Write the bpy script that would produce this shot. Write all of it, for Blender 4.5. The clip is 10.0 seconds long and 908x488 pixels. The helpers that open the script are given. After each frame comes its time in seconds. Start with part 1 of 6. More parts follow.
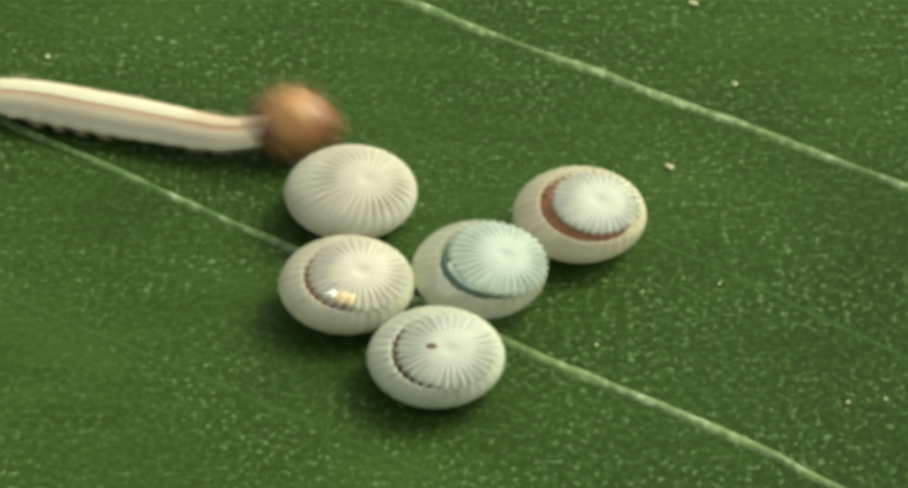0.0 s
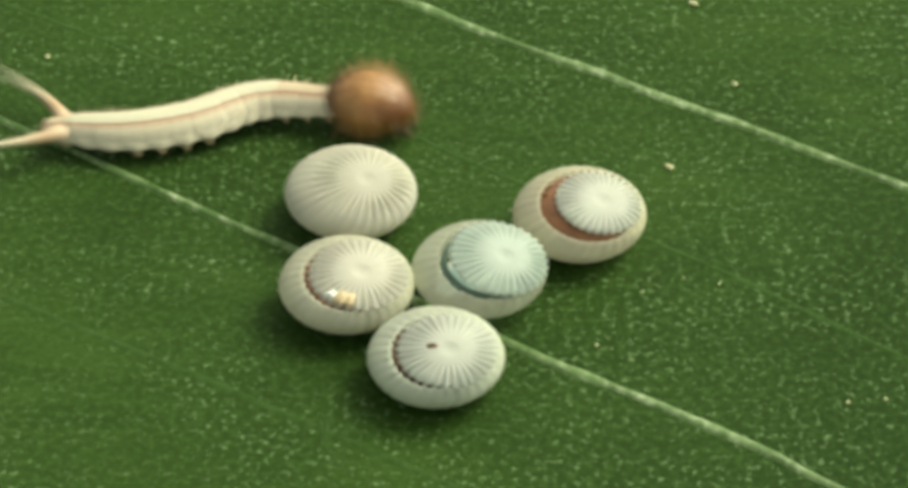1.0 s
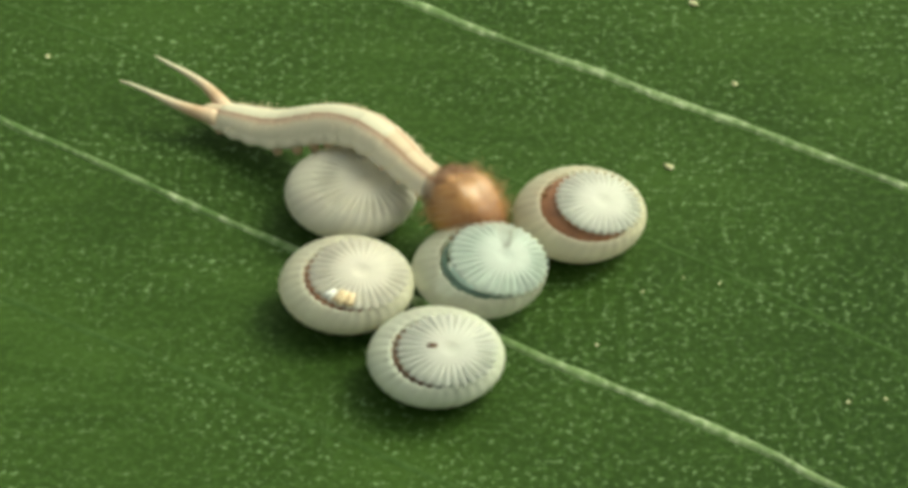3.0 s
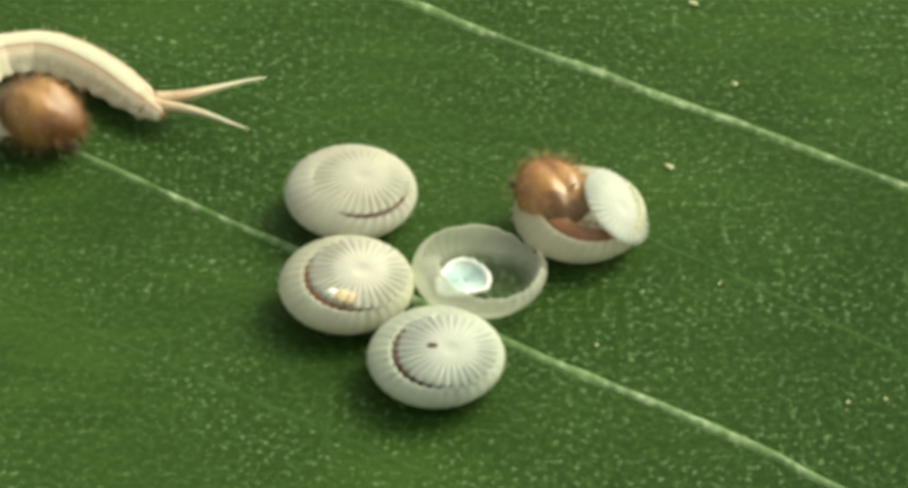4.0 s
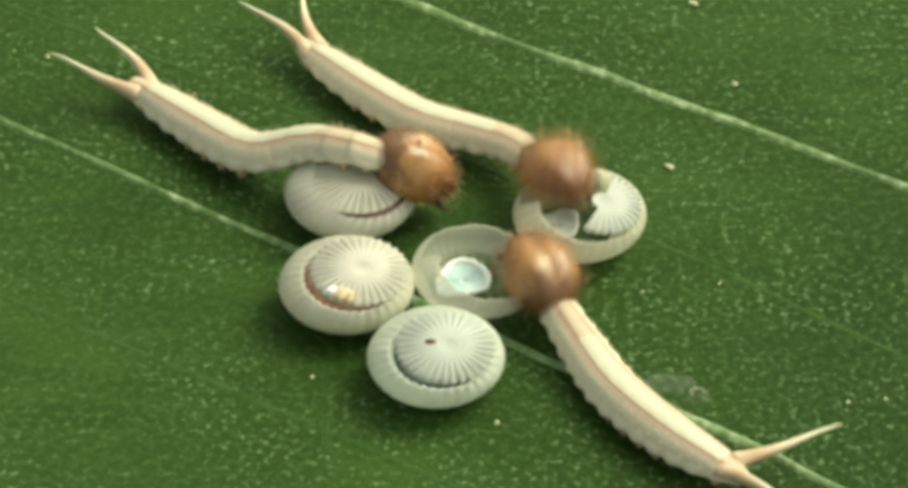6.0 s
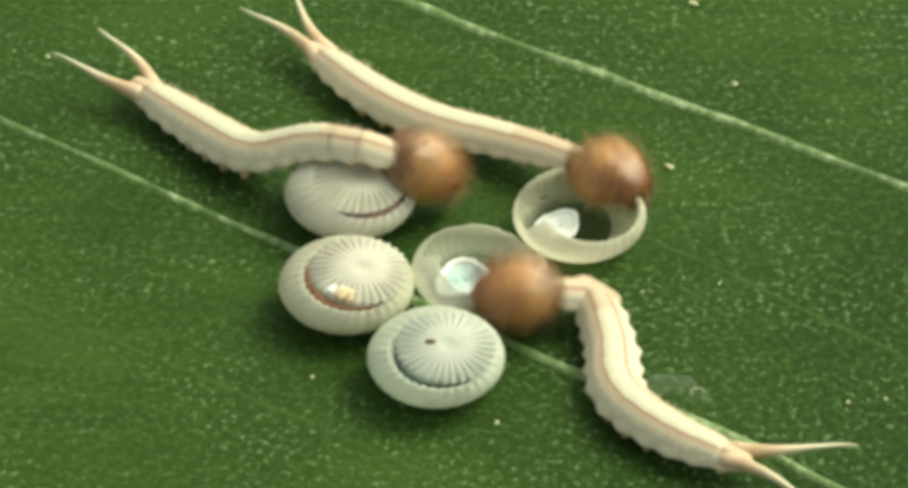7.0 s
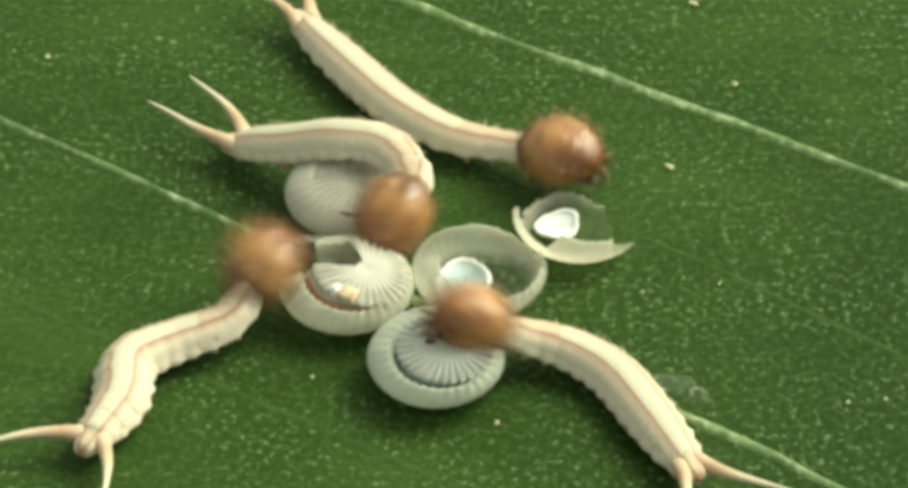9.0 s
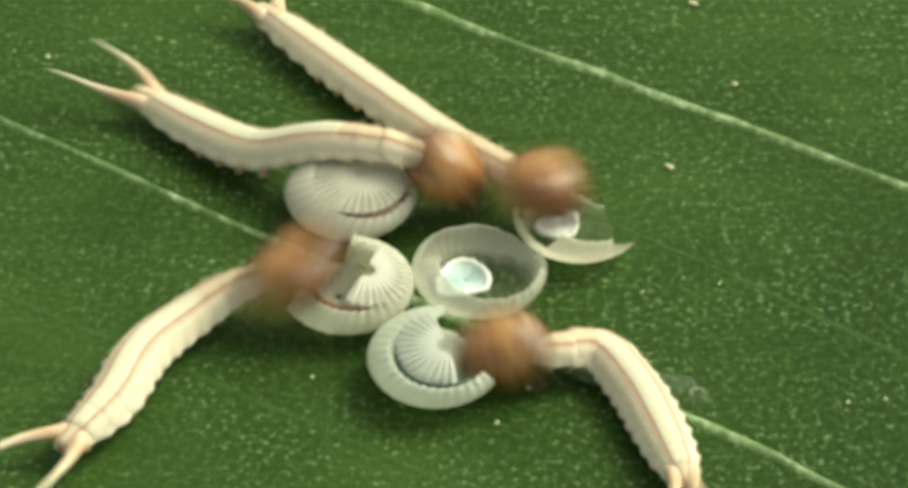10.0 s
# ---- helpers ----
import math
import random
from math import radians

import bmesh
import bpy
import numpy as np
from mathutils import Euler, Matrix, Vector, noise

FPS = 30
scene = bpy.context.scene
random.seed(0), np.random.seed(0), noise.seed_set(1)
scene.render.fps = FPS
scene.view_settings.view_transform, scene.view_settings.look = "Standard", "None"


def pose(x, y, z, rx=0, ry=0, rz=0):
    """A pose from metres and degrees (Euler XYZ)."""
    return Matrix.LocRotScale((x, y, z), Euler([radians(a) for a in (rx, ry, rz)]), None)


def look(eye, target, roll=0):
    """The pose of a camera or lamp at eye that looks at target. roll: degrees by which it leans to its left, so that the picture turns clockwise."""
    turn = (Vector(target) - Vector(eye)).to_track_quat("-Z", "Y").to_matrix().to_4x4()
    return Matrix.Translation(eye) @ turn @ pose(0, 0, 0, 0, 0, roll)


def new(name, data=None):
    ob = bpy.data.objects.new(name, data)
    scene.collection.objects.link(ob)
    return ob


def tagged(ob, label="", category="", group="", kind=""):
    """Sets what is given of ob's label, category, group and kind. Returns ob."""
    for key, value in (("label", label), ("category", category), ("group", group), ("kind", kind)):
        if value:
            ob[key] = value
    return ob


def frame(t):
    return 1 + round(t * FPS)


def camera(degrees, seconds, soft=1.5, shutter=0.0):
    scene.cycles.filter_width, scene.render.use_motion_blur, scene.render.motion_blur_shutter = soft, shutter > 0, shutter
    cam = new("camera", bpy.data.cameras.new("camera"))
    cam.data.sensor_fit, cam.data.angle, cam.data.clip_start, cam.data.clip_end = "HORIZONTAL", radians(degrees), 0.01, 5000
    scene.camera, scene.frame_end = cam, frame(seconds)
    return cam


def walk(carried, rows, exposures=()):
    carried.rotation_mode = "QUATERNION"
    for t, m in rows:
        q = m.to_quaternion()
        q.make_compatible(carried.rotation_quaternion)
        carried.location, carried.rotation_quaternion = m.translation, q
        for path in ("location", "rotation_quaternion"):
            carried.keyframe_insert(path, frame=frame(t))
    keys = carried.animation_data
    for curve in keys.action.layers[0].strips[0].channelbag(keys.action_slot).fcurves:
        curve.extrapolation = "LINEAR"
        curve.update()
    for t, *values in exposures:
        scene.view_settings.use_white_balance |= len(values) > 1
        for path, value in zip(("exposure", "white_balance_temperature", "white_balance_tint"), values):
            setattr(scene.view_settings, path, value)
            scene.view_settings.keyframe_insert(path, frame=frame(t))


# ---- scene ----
# A close-up of a leaf with five butterfly eggs and their hatchlings. Local sizes are in millimetres.
MM = 0.001
EL = radians(38.5)
REACH = 77.92 * MM
cam = camera(10.0, 10.0, soft=4.5, shutter=1.0)
EYE = look((0, -REACH * math.cos(EL), REACH * math.sin(EL)), (0, 0, 0))
walk(cam, [(0.0, EYE), (10.0, EYE)], exposures=[(0.0, 0.60, 7750, -7), (4.0, 0.68, 7750, -7), (7.0, 0.72, 7750, -7), (10.0, 0.73, 7750, -7)])

# ---- light: soft daylight from behind and a little to one side ----
SUN_EL, SUN_AZ = radians(49), radians(60)
world = bpy.data.worlds.new("sky")
scene.world = world
world.use_nodes = True
wn = world.node_tree
sky = wn.nodes.new("ShaderNodeTexSky")
sky.sky_type, sky.sun_disc = "NISHITA", False
sky.sun_elevation, sky.sun_rotation = SUN_EL, SUN_AZ
sky.air_density, sky.dust_density, sky.ozone_density = 0.7, 6.0, 0.4
haze = wn.nodes.new("ShaderNodeHueSaturation")
haze.inputs["Saturation"].default_value = 0.30
wn.links.new(sky.outputs[0], haze.inputs["Color"])
wn.links.new(haze.outputs[0], wn.nodes["Background"].inputs[0])
wn.nodes["Background"].inputs[1].default_value = 0.15
sun = new("sun", bpy.data.lights.new("sun", "SUN"))
sun.data.energy, sun.data.angle, sun.data.color = 0.52, radians(22), (1.0, 0.93, 0.78)
sun.matrix_basis = look((math.sin(SUN_AZ) * math.cos(SUN_EL), math.cos(SUN_AZ) * math.cos(SUN_EL), math.sin(SUN_EL)), (0, 0, 0))


# ---- materials ----
class Nodes:
    """A material with a principled shader and short ways to add nodes."""

    def __init__(self, name, rough=0.5, spec=0.5):
        self.mat = bpy.data.materials.new(name)
        self.mat.use_nodes = True
        self.tree = self.mat.node_tree
        self.bsdf = self.tree.nodes["Principled BSDF"]
        self.out = self.tree.nodes["Material Output"]
        self.bsdf.inputs["Roughness"].default_value = rough
        self.bsdf.inputs["Specular IOR Level"].default_value = spec
        self.co = self.tree.nodes.new("ShaderNodeTexCoord").outputs["Object"]

    def node(self, kind):
        return self.tree.nodes.new("ShaderNode" + kind)

    def link(self, a, b):
        self.tree.links.new(a, b)
        return self

    def noise(self, scale, detail=4, rough=0.55, co=None):
        n = self.node("TexNoise")
        n.inputs["Scale"].default_value, n.inputs["Detail"].default_value, n.inputs["Roughness"].default_value = scale, detail, rough
        self.link(co or self.co, n.inputs["Vector"])
        return n.outputs["Fac"]

    def ramp(self, fac, *stops):
        n = self.node("ValToRGB")
        e = n.color_ramp.elements
        while len(e) < len(stops):
            e.new(0.5)
        for el, (p, c) in zip(e, stops):
            el.position, el.color = p, (*c, 1)
        self.link(fac, n.inputs[0])
        return n.outputs[0]

    def math(self, op, a, b=0.0, clamp=False):
        n = self.node("Math")
        n.operation, n.use_clamp = op, clamp
        for i, v in enumerate((a, b)):
            if isinstance(v, (int, float)):
                n.inputs[i].default_value = v
            else:
                self.link(v, n.inputs[i])
        return n.outputs[0]

    def mix(self, fac, a, b):
        n = self.node("Mix")
        n.data_type = "RGBA"
        for i, v in ((0, fac), (6, a), (7, b)):
            if isinstance(v, tuple):
                n.inputs[i].default_value = (*v, 1)
            elif isinstance(v, (int, float)):
                n.inputs[i].default_value = v
            else:
                self.link(v, n.inputs[i])
        return n.outputs[2]

    def stretched(self, sx, sy, sz, turn=0.0):
        n = self.node("Mapping")
        n.inputs["Scale"].default_value = (sx, sy, sz)
        n.inputs["Rotation"].default_value = (0, 0, turn)
        self.link(self.co, n.inputs["Vector"])
        return n.outputs[0]

    def bump(self, height, depth, strength=1.0):
        n = self.node("Bump")
        n.inputs["Strength"].default_value, n.inputs["Distance"].default_value = strength, depth
        self.link(height, n.inputs["Height"])
        self.link(n.outputs[0], self.bsdf.inputs["Normal"])
        return self

    def colour(self, c):
        self.link(c, self.bsdf.inputs["Base Color"])
        return self

    def flesh(self, weight, radius):
        self.bsdf.inputs["Subsurface Weight"].default_value = weight
        self.bsdf.inputs["Subsurface Radius"].default_value = (radius, radius * 0.6, radius * 0.4)
        self.bsdf.inputs["Subsurface Scale"].default_value = 1.0
        return self

    def sheer(self, clear, tint, glow=0.42):
        """Lets part of the light straight through and scatters part, as a thin membrane does."""
        t, m, s, g = self.node("BsdfTransparent"), self.node("MixShader"), self.node("BsdfTranslucent"), self.node("MixShader")
        s.inputs[0].default_value = (*tint, 1)
        g.inputs[0].default_value = glow
        self.link(self.bsdf.outputs[0], g.inputs[1])
        self.link(s.outputs[0], g.inputs[2])
        if isinstance(clear, (int, float)):
            m.inputs[0].default_value = clear
        else:
            self.link(clear, m.inputs[0])
        self.link(g.outputs[0], m.inputs[1])
        self.link(t.outputs[0], m.inputs[2])
        self.link(m.outputs[0], self.out.inputs[0])
        return self


VEIN_TURN = math.atan2(-0.695, 1.0)


def make_leaf_material():
    m = Nodes("leaf_green", 0.6, 0.07)
    along = m.stretched(260, 2600, 1000, -VEIN_TURN)
    streak = m.noise(1.0, 5, 0.6, along)
    broad = m.noise(230, 4, 0.55)
    cell = m.noise(7000, 3, 0.6)
    base = m.ramp(streak, (0.3, (0.0215, 0.050, 0.0075)), (0.75, (0.0355, 0.077, 0.013)))
    base = m.mix(m.ramp(broad, (0.36, (0, 0, 0)), (0.66, (0.95, 0.95, 0.95))), base, (0.0163, 0.039, 0.006))
    spots = m.ramp(m.noise(7500, 2, 0.6), (0.45, (0, 0, 0)), (0.72, (1, 1, 1)))
    patch = m.ramp(m.noise(1.0, 3, 0.6, m.stretched(260, 620, 400, -VEIN_TURN)), (0.38, (0.15, 0.15, 0.15)), (0.58, (1, 1, 1)))
    speck = m.math("MULTIPLY", m.ramp(m.noise(8700, 2, 0.65), (0.575, (0, 0, 0)), (0.70, (1, 1, 1))), patch)
    # Painted light falloff: the leaf colour darkens towards the front right.
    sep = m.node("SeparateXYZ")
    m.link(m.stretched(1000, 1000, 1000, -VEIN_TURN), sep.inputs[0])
    light_falloff = m.math("ADD", m.math("MULTIPLY", sep.outputs[0], 0.1), m.math("MULTIPLY", m.math("SUBTRACT", broad, 0.5), 0.35))
    base = m.mix(m.ramp(light_falloff, (0.2, (0, 0, 0)), (0.62, (0.5, 0.5, 0.5)), (0.95, (1, 1, 1))), base, (0.0125, 0.034, 0.005))
    base = m.mix(m.math("MULTIPLY", spots, 0.5), base, (0.055, 0.114, 0.027))
    base = m.mix(speck, base, (0.155, 0.245, 0.113))
    m.colour(base)
    m.bump(m.math("ADD", cell, m.math("MULTIPLY", speck, 0.4)), 0.00001, 0.45)
    return m.mat


def make_vein_material(name, dull):
    m = Nodes(name, 0.5, 0.2)
    grain = m.noise(6000, 4, 0.7)
    along = m.noise(1500, 3, 0.6)
    pale = m.ramp(grain, (0.34, (0.13, 0.21, 0.075)), (0.52, (0.24, 0.34, 0.17)), (0.66, (0.49, 0.59, 0.39)))
    m.colour(m.mix(m.ramp(along, (0.40, (1 - dull, 1 - dull, 1 - dull)), (0.62, (0.1, 0.1, 0.1))), pale, (0.075, 0.145, 0.042)))
    m.bump(grain, 0.00002, 0.8)
    return m.mat


def make_minor_vein_material():
    m = Nodes("vein_green", 0.6, 0.07)
    grain = m.noise(5000, 4, 0.7)
    m.colour(m.ramp(grain, (0.40, (0.026, 0.060, 0.011)), (0.7, (0.050, 0.100, 0.028))))
    m.bump(grain, 0.00001, 0.5)
    return m.mat


def make_shell(name, tint, clear, rough=0.38, glow=0.42, base=None, spec=0.5):
    """Pearly eggshell; with base it thins out to a clear film near the foot of the egg."""
    m = Nodes(name, rough, spec)
    cloud = m.noise(900, 3)
    fine = m.noise(9000, 3)
    dull = tuple(0.8 * c for c in tint)
    m.colour(m.ramp(cloud, (0.3, dull), (0.65, tint)))
    m.bump(fine, 0.000012, 0.5)
    if base:
        sep = m.node("SeparateXYZ")
        m.link(m.co, sep.inputs[0])
        up = m.math("ADD", m.math("MULTIPLY", sep.outputs[2], 1000.0), m.math("MULTIPLY", m.math("SUBTRACT", cloud, 0.5), 0.25))
        clear = m.ramp(up, (0.13, (base, base, base)), (0.27, (clear, clear, clear)))
    m.sheer(clear, tint, glow)
    return m.mat


def make_skin(name, top, wide):
    m = Nodes(name, 0.55, 0.3)
    sep = m.node("SeparateXYZ")
    m.link(m.co, sep.inputs[0])
    y, z = sep.outputs[1], sep.outputs[2]
    round_about = m.math("SQRT", m.math("ADD", m.math("MULTIPLY", y, y), m.math("MULTIPLY", z, z)))
    side = m.math("MULTIPLY", m.math("DIVIDE", m.math("ABSOLUTE", y), m.math("MAXIMUM", round_about, 0.00001)), 0.365)
    tan, pink = (0.42, 0.25, 0.16), (0.69, 0.56, 0.42)
    # The stripes are its own colour; paler flanks put fill light into the colour.
    bands = m.ramp(side, (0.0, top), (0.150 - wide * 2, top), (0.184 - wide, tan), (0.206, tan), (0.220, pink), (0.244, pink), (0.254, (0.58, 0.40, 0.27)), (0.266, (0.80, 0.735, 0.57)), (0.36, (0.83, 0.78, 0.62)))
    mott = m.noise(5000, 4, 0.6)
    m.colour(m.mix(m.ramp(mott, (0.4, (0, 0, 0)), (0.75, (0.22, 0.22, 0.22))), bands, (0.74, 0.64, 0.45)))
    m.bump(m.noise(9000, 4, 0.6), 0.00003, 0.6)
    m.sheer(0.0, (0.98, 0.90, 0.70), 0.18)
    return m.mat


def make_head():
    """Dark at the collar, orange-brown on the crown, chestnut towards the face."""
    m = Nodes("head_brown", 0.2, 0.6)
    sep = m.node("SeparateXYZ")
    m.link(m.co, sep.inputs[0])
    blotch = m.noise(2600, 5, 0.65)
    ahead = m.math("ADD", m.math("MULTIPLY", sep.outputs[0], 800.0), m.math("ADD", m.math("MULTIPLY", blotch, 1.3), -0.17))
    m.colour(m.ramp(ahead, (0.10, (0.14, 0.066, 0.025)), (0.30, (0.36, 0.185, 0.066)), (0.55, (0.36, 0.178, 0.062)), (0.78, (0.25, 0.108, 0.036)), (0.98, (0.17, 0.066, 0.021))))
    m.bump(m.noise(5000, 4, 0.6), 0.00004, 0.8)
    return m.mat


def make_prong():
    """Pinkish brown at the root of the prong, pale towards its tip."""
    m = Nodes("prong_pale", 0.5, 0.35)
    sep = m.node("SeparateXYZ")
    m.link(m.co, sep.inputs[0])
    out = m.math("ADD", m.math("MULTIPLY", sep.outputs[0], 550.0), m.math("MULTIPLY", m.noise(4000, 3), 0.25))
    m.colour(m.ramp(out, (0.15, (0.66, 0.52, 0.37)), (0.34, (0.50, 0.35, 0.22)), (0.6, (0.66, 0.57, 0.41)), (0.9, (0.68, 0.67, 0.49))))
    return m.mat


def make_plain(name, a, b, rough, scale=3000, spec=0.5, depth=0.00001):
    m = Nodes(name, rough, spec)
    g = m.noise(scale, 4, 0.6)
    m.colour(m.ramp(g, (0.32, a), (0.68, b)))
    m.bump(g, depth, 0.6)
    return m.mat


M_LEAF = make_leaf_material()
M_VEIN = make_vein_material("vein_pale", 0.30)
M_DULL = make_vein_material("vein_dull", 0.0)
M_MINOR = make_minor_vein_material()
M_SHELL = make_shell("shell_cream", (0.89, 0.90, 0.80), 0.05, 0.35, 0.70)
M_PEARL = make_shell("shell_pearl", (0.885, 0.885, 0.815), 0.08, 0.30, 0.64, spec=0.5)
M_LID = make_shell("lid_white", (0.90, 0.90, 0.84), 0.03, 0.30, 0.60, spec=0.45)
M_WHITE = make_shell("shell_white", (0.865, 0.905, 0.825), 0.06, 0.32, 0.66, spec=0.45)
M_WHITELID = make_shell("lid_pearl", (0.86, 0.89, 0.85), 0.04, 0.32, 0.62, spec=0.45)
M_HOLLOW = make_shell("shell_hollow", (0.84, 0.85, 0.73), 0.54, 0.25, 0.55, base=0.95)
M_HOLLOW_RIM = make_shell("shell_hollow_rim", (0.84, 0.85, 0.73), 0.54, 0.25, 0.55)
M_OPEN_RIM = make_shell("shell_opened_rim", (0.91, 0.90, 0.76), 0.34, 0.35, 0.65)
M_OPEN = make_shell("shell_opened", (0.91, 0.90, 0.76), 0.34, 0.35, 0.65, base=0.95)
M_BLUELID = make_shell("lid_bluish", (0.82, 0.895, 0.85), 0.06, 0.34, 0.62, spec=0.45)
M_FILM = make_plain("membrane_wet", (0.40, 0.58, 0.58), (0.70, 0.86, 0.85), 0.08, 2500)
M_PALE = make_plain("membrane_white", (0.80, 0.87, 0.84), (0.90, 0.94, 0.91), 0.2, 2500)
M_GLINT = make_plain("glint_white", (0.90, 0.94, 0.88), (0.97, 0.98, 0.95), 0.38, 2500)
M_CLEAR = make_shell("membrane_clear", (0.80, 0.86, 0.78), 0.92, 0.12, 0.4)
M_AMBER = make_plain("amber_stain", (0.58, 0.44, 0.24), (0.76, 0.66, 0.46), 0.5)
M_TEAL = make_plain("seam_teal", (0.03, 0.07, 0.055), (0.10, 0.18, 0.14), 0.4)
M_RUSSET = make_plain("seam_russet", (0.15, 0.062, 0.028), (0.27, 0.12, 0.055), 0.35)
M_SEAM = make_plain("seam_brown", (0.05, 0.026, 0.014), (0.17, 0.085, 0.04), 0.4)
M_SKIN = make_skin("hatchling_skin", (0.68, 0.68, 0.53), 0.0)
M_NAPE = make_skin("hatchling_nape", (0.64, 0.55, 0.40), 0.02)
M_HEAD = make_head()
M_DARK = make_plain("horn_dark", (0.03, 0.012, 0.006), (0.10, 0.04, 0.018), 0.3)
M_TAIL = make_plain("tail_pinkish", (0.70, 0.55, 0.38), (0.84, 0.76, 0.58), 0.5)
M_PRONG = make_prong()
M_LEG = make_plain("leg_pale", (0.60, 0.42, 0.26), (0.75, 0.58, 0.40), 0.5)
M_HAIR = make_plain("bristle_brown", (0.30, 0.15, 0.07), (0.50, 0.31, 0.17), 0.5)
M_FLECK = make_plain("fleck_pale", (0.40, 0.42, 0.22), (0.66, 0.66, 0.44), 0.6)


# ---- making meshes ----
def part(name, bm, material, parent=None, label="", smooth=True):
    me = bpy.data.meshes.new(name)
    bmesh.ops.recalc_face_normals(bm, faces=bm.faces)
    if smooth is not None:
        for f in bm.faces:
            f.smooth = smooth
    bm.to_mesh(me)
    bm.free()
    me.materials.append(material)
    ob = new(name, me)
    ob.parent = parent
    return tagged(ob, label)


def thing(name, m, label, category, group=""):
    ob = new(name)
    ob.empty_display_size = 0.0005
    ob.matrix_basis = m
    return tagged(ob, label, category, group)


def mm(p):
    return Vector(p) * MM


def tube(bm, points, radii, sides=8):
    """A closed tapering tube through the points."""
    rings = []
    for i, p in enumerate(points):
        a, b = points[max(i - 1, 0)], points[min(i + 1, len(points) - 1)]
        q = (b - a).to_track_quat("X", "Z")
        rings.append([bm.verts.new(p + q @ Vector((0, radii[i] * math.cos(s * math.tau / sides), radii[i] * math.sin(s * math.tau / sides)))) for s in range(sides)])
    for u, v in zip(rings, rings[1:]):
        for s in range(sides):
            bm.faces.new((u[s], u[(s + 1) % sides], v[(s + 1) % sides], v[s]))
    bm.faces.new(rings[0][::-1]), bm.faces.new(rings[-1])


def catmull(points, n):
    """n places spread evenly along a smooth curve through the points."""
    p = [points[0] * 2 - points[1], *points, points[-1] * 2 - points[-2]]
    fine = []
    for i in range(1, len(p) - 2):
        for k in range(12):
            t = k / 12
            a, b, c, d = p[i - 1:i + 3]
            fine.append(0.5 * (2 * b + (c - a) * t + (2 * a - 5 * b + 4 * c - d) * t * t + (3 * b - a - 3 * c + d) * t ** 3))
    fine.append(points[-1].copy())
    run = [0.0]
    for u, v in zip(fine, fine[1:]):
        run.append(run[-1] + (v - u).length)
    out, j = [], 0
    for k in range(n):
        want = run[-1] * k / (n - 1)
        while j < len(run) - 2 and run[j + 1] < want:
            j += 1
        f = (want - run[j]) / max(run[j + 1] - run[j], 1e-12)
        out.append(fine[j].lerp(fine[j + 1], min(max(f, 0), 1)))
    return out


# ---- the leaf ----
def leaf_rise(x, y):
    """Height of the blade in mm: level round the eggs, drooping far off."""
    far = max(0.0, math.hypot(x / 1.6, y) - 14.0)
    return 0.05 * (noise.noise(Vector((x * 0.12, y * 0.12, 0))) - 0.1) * min(1, far / 4) - 0.006 * far ** 2


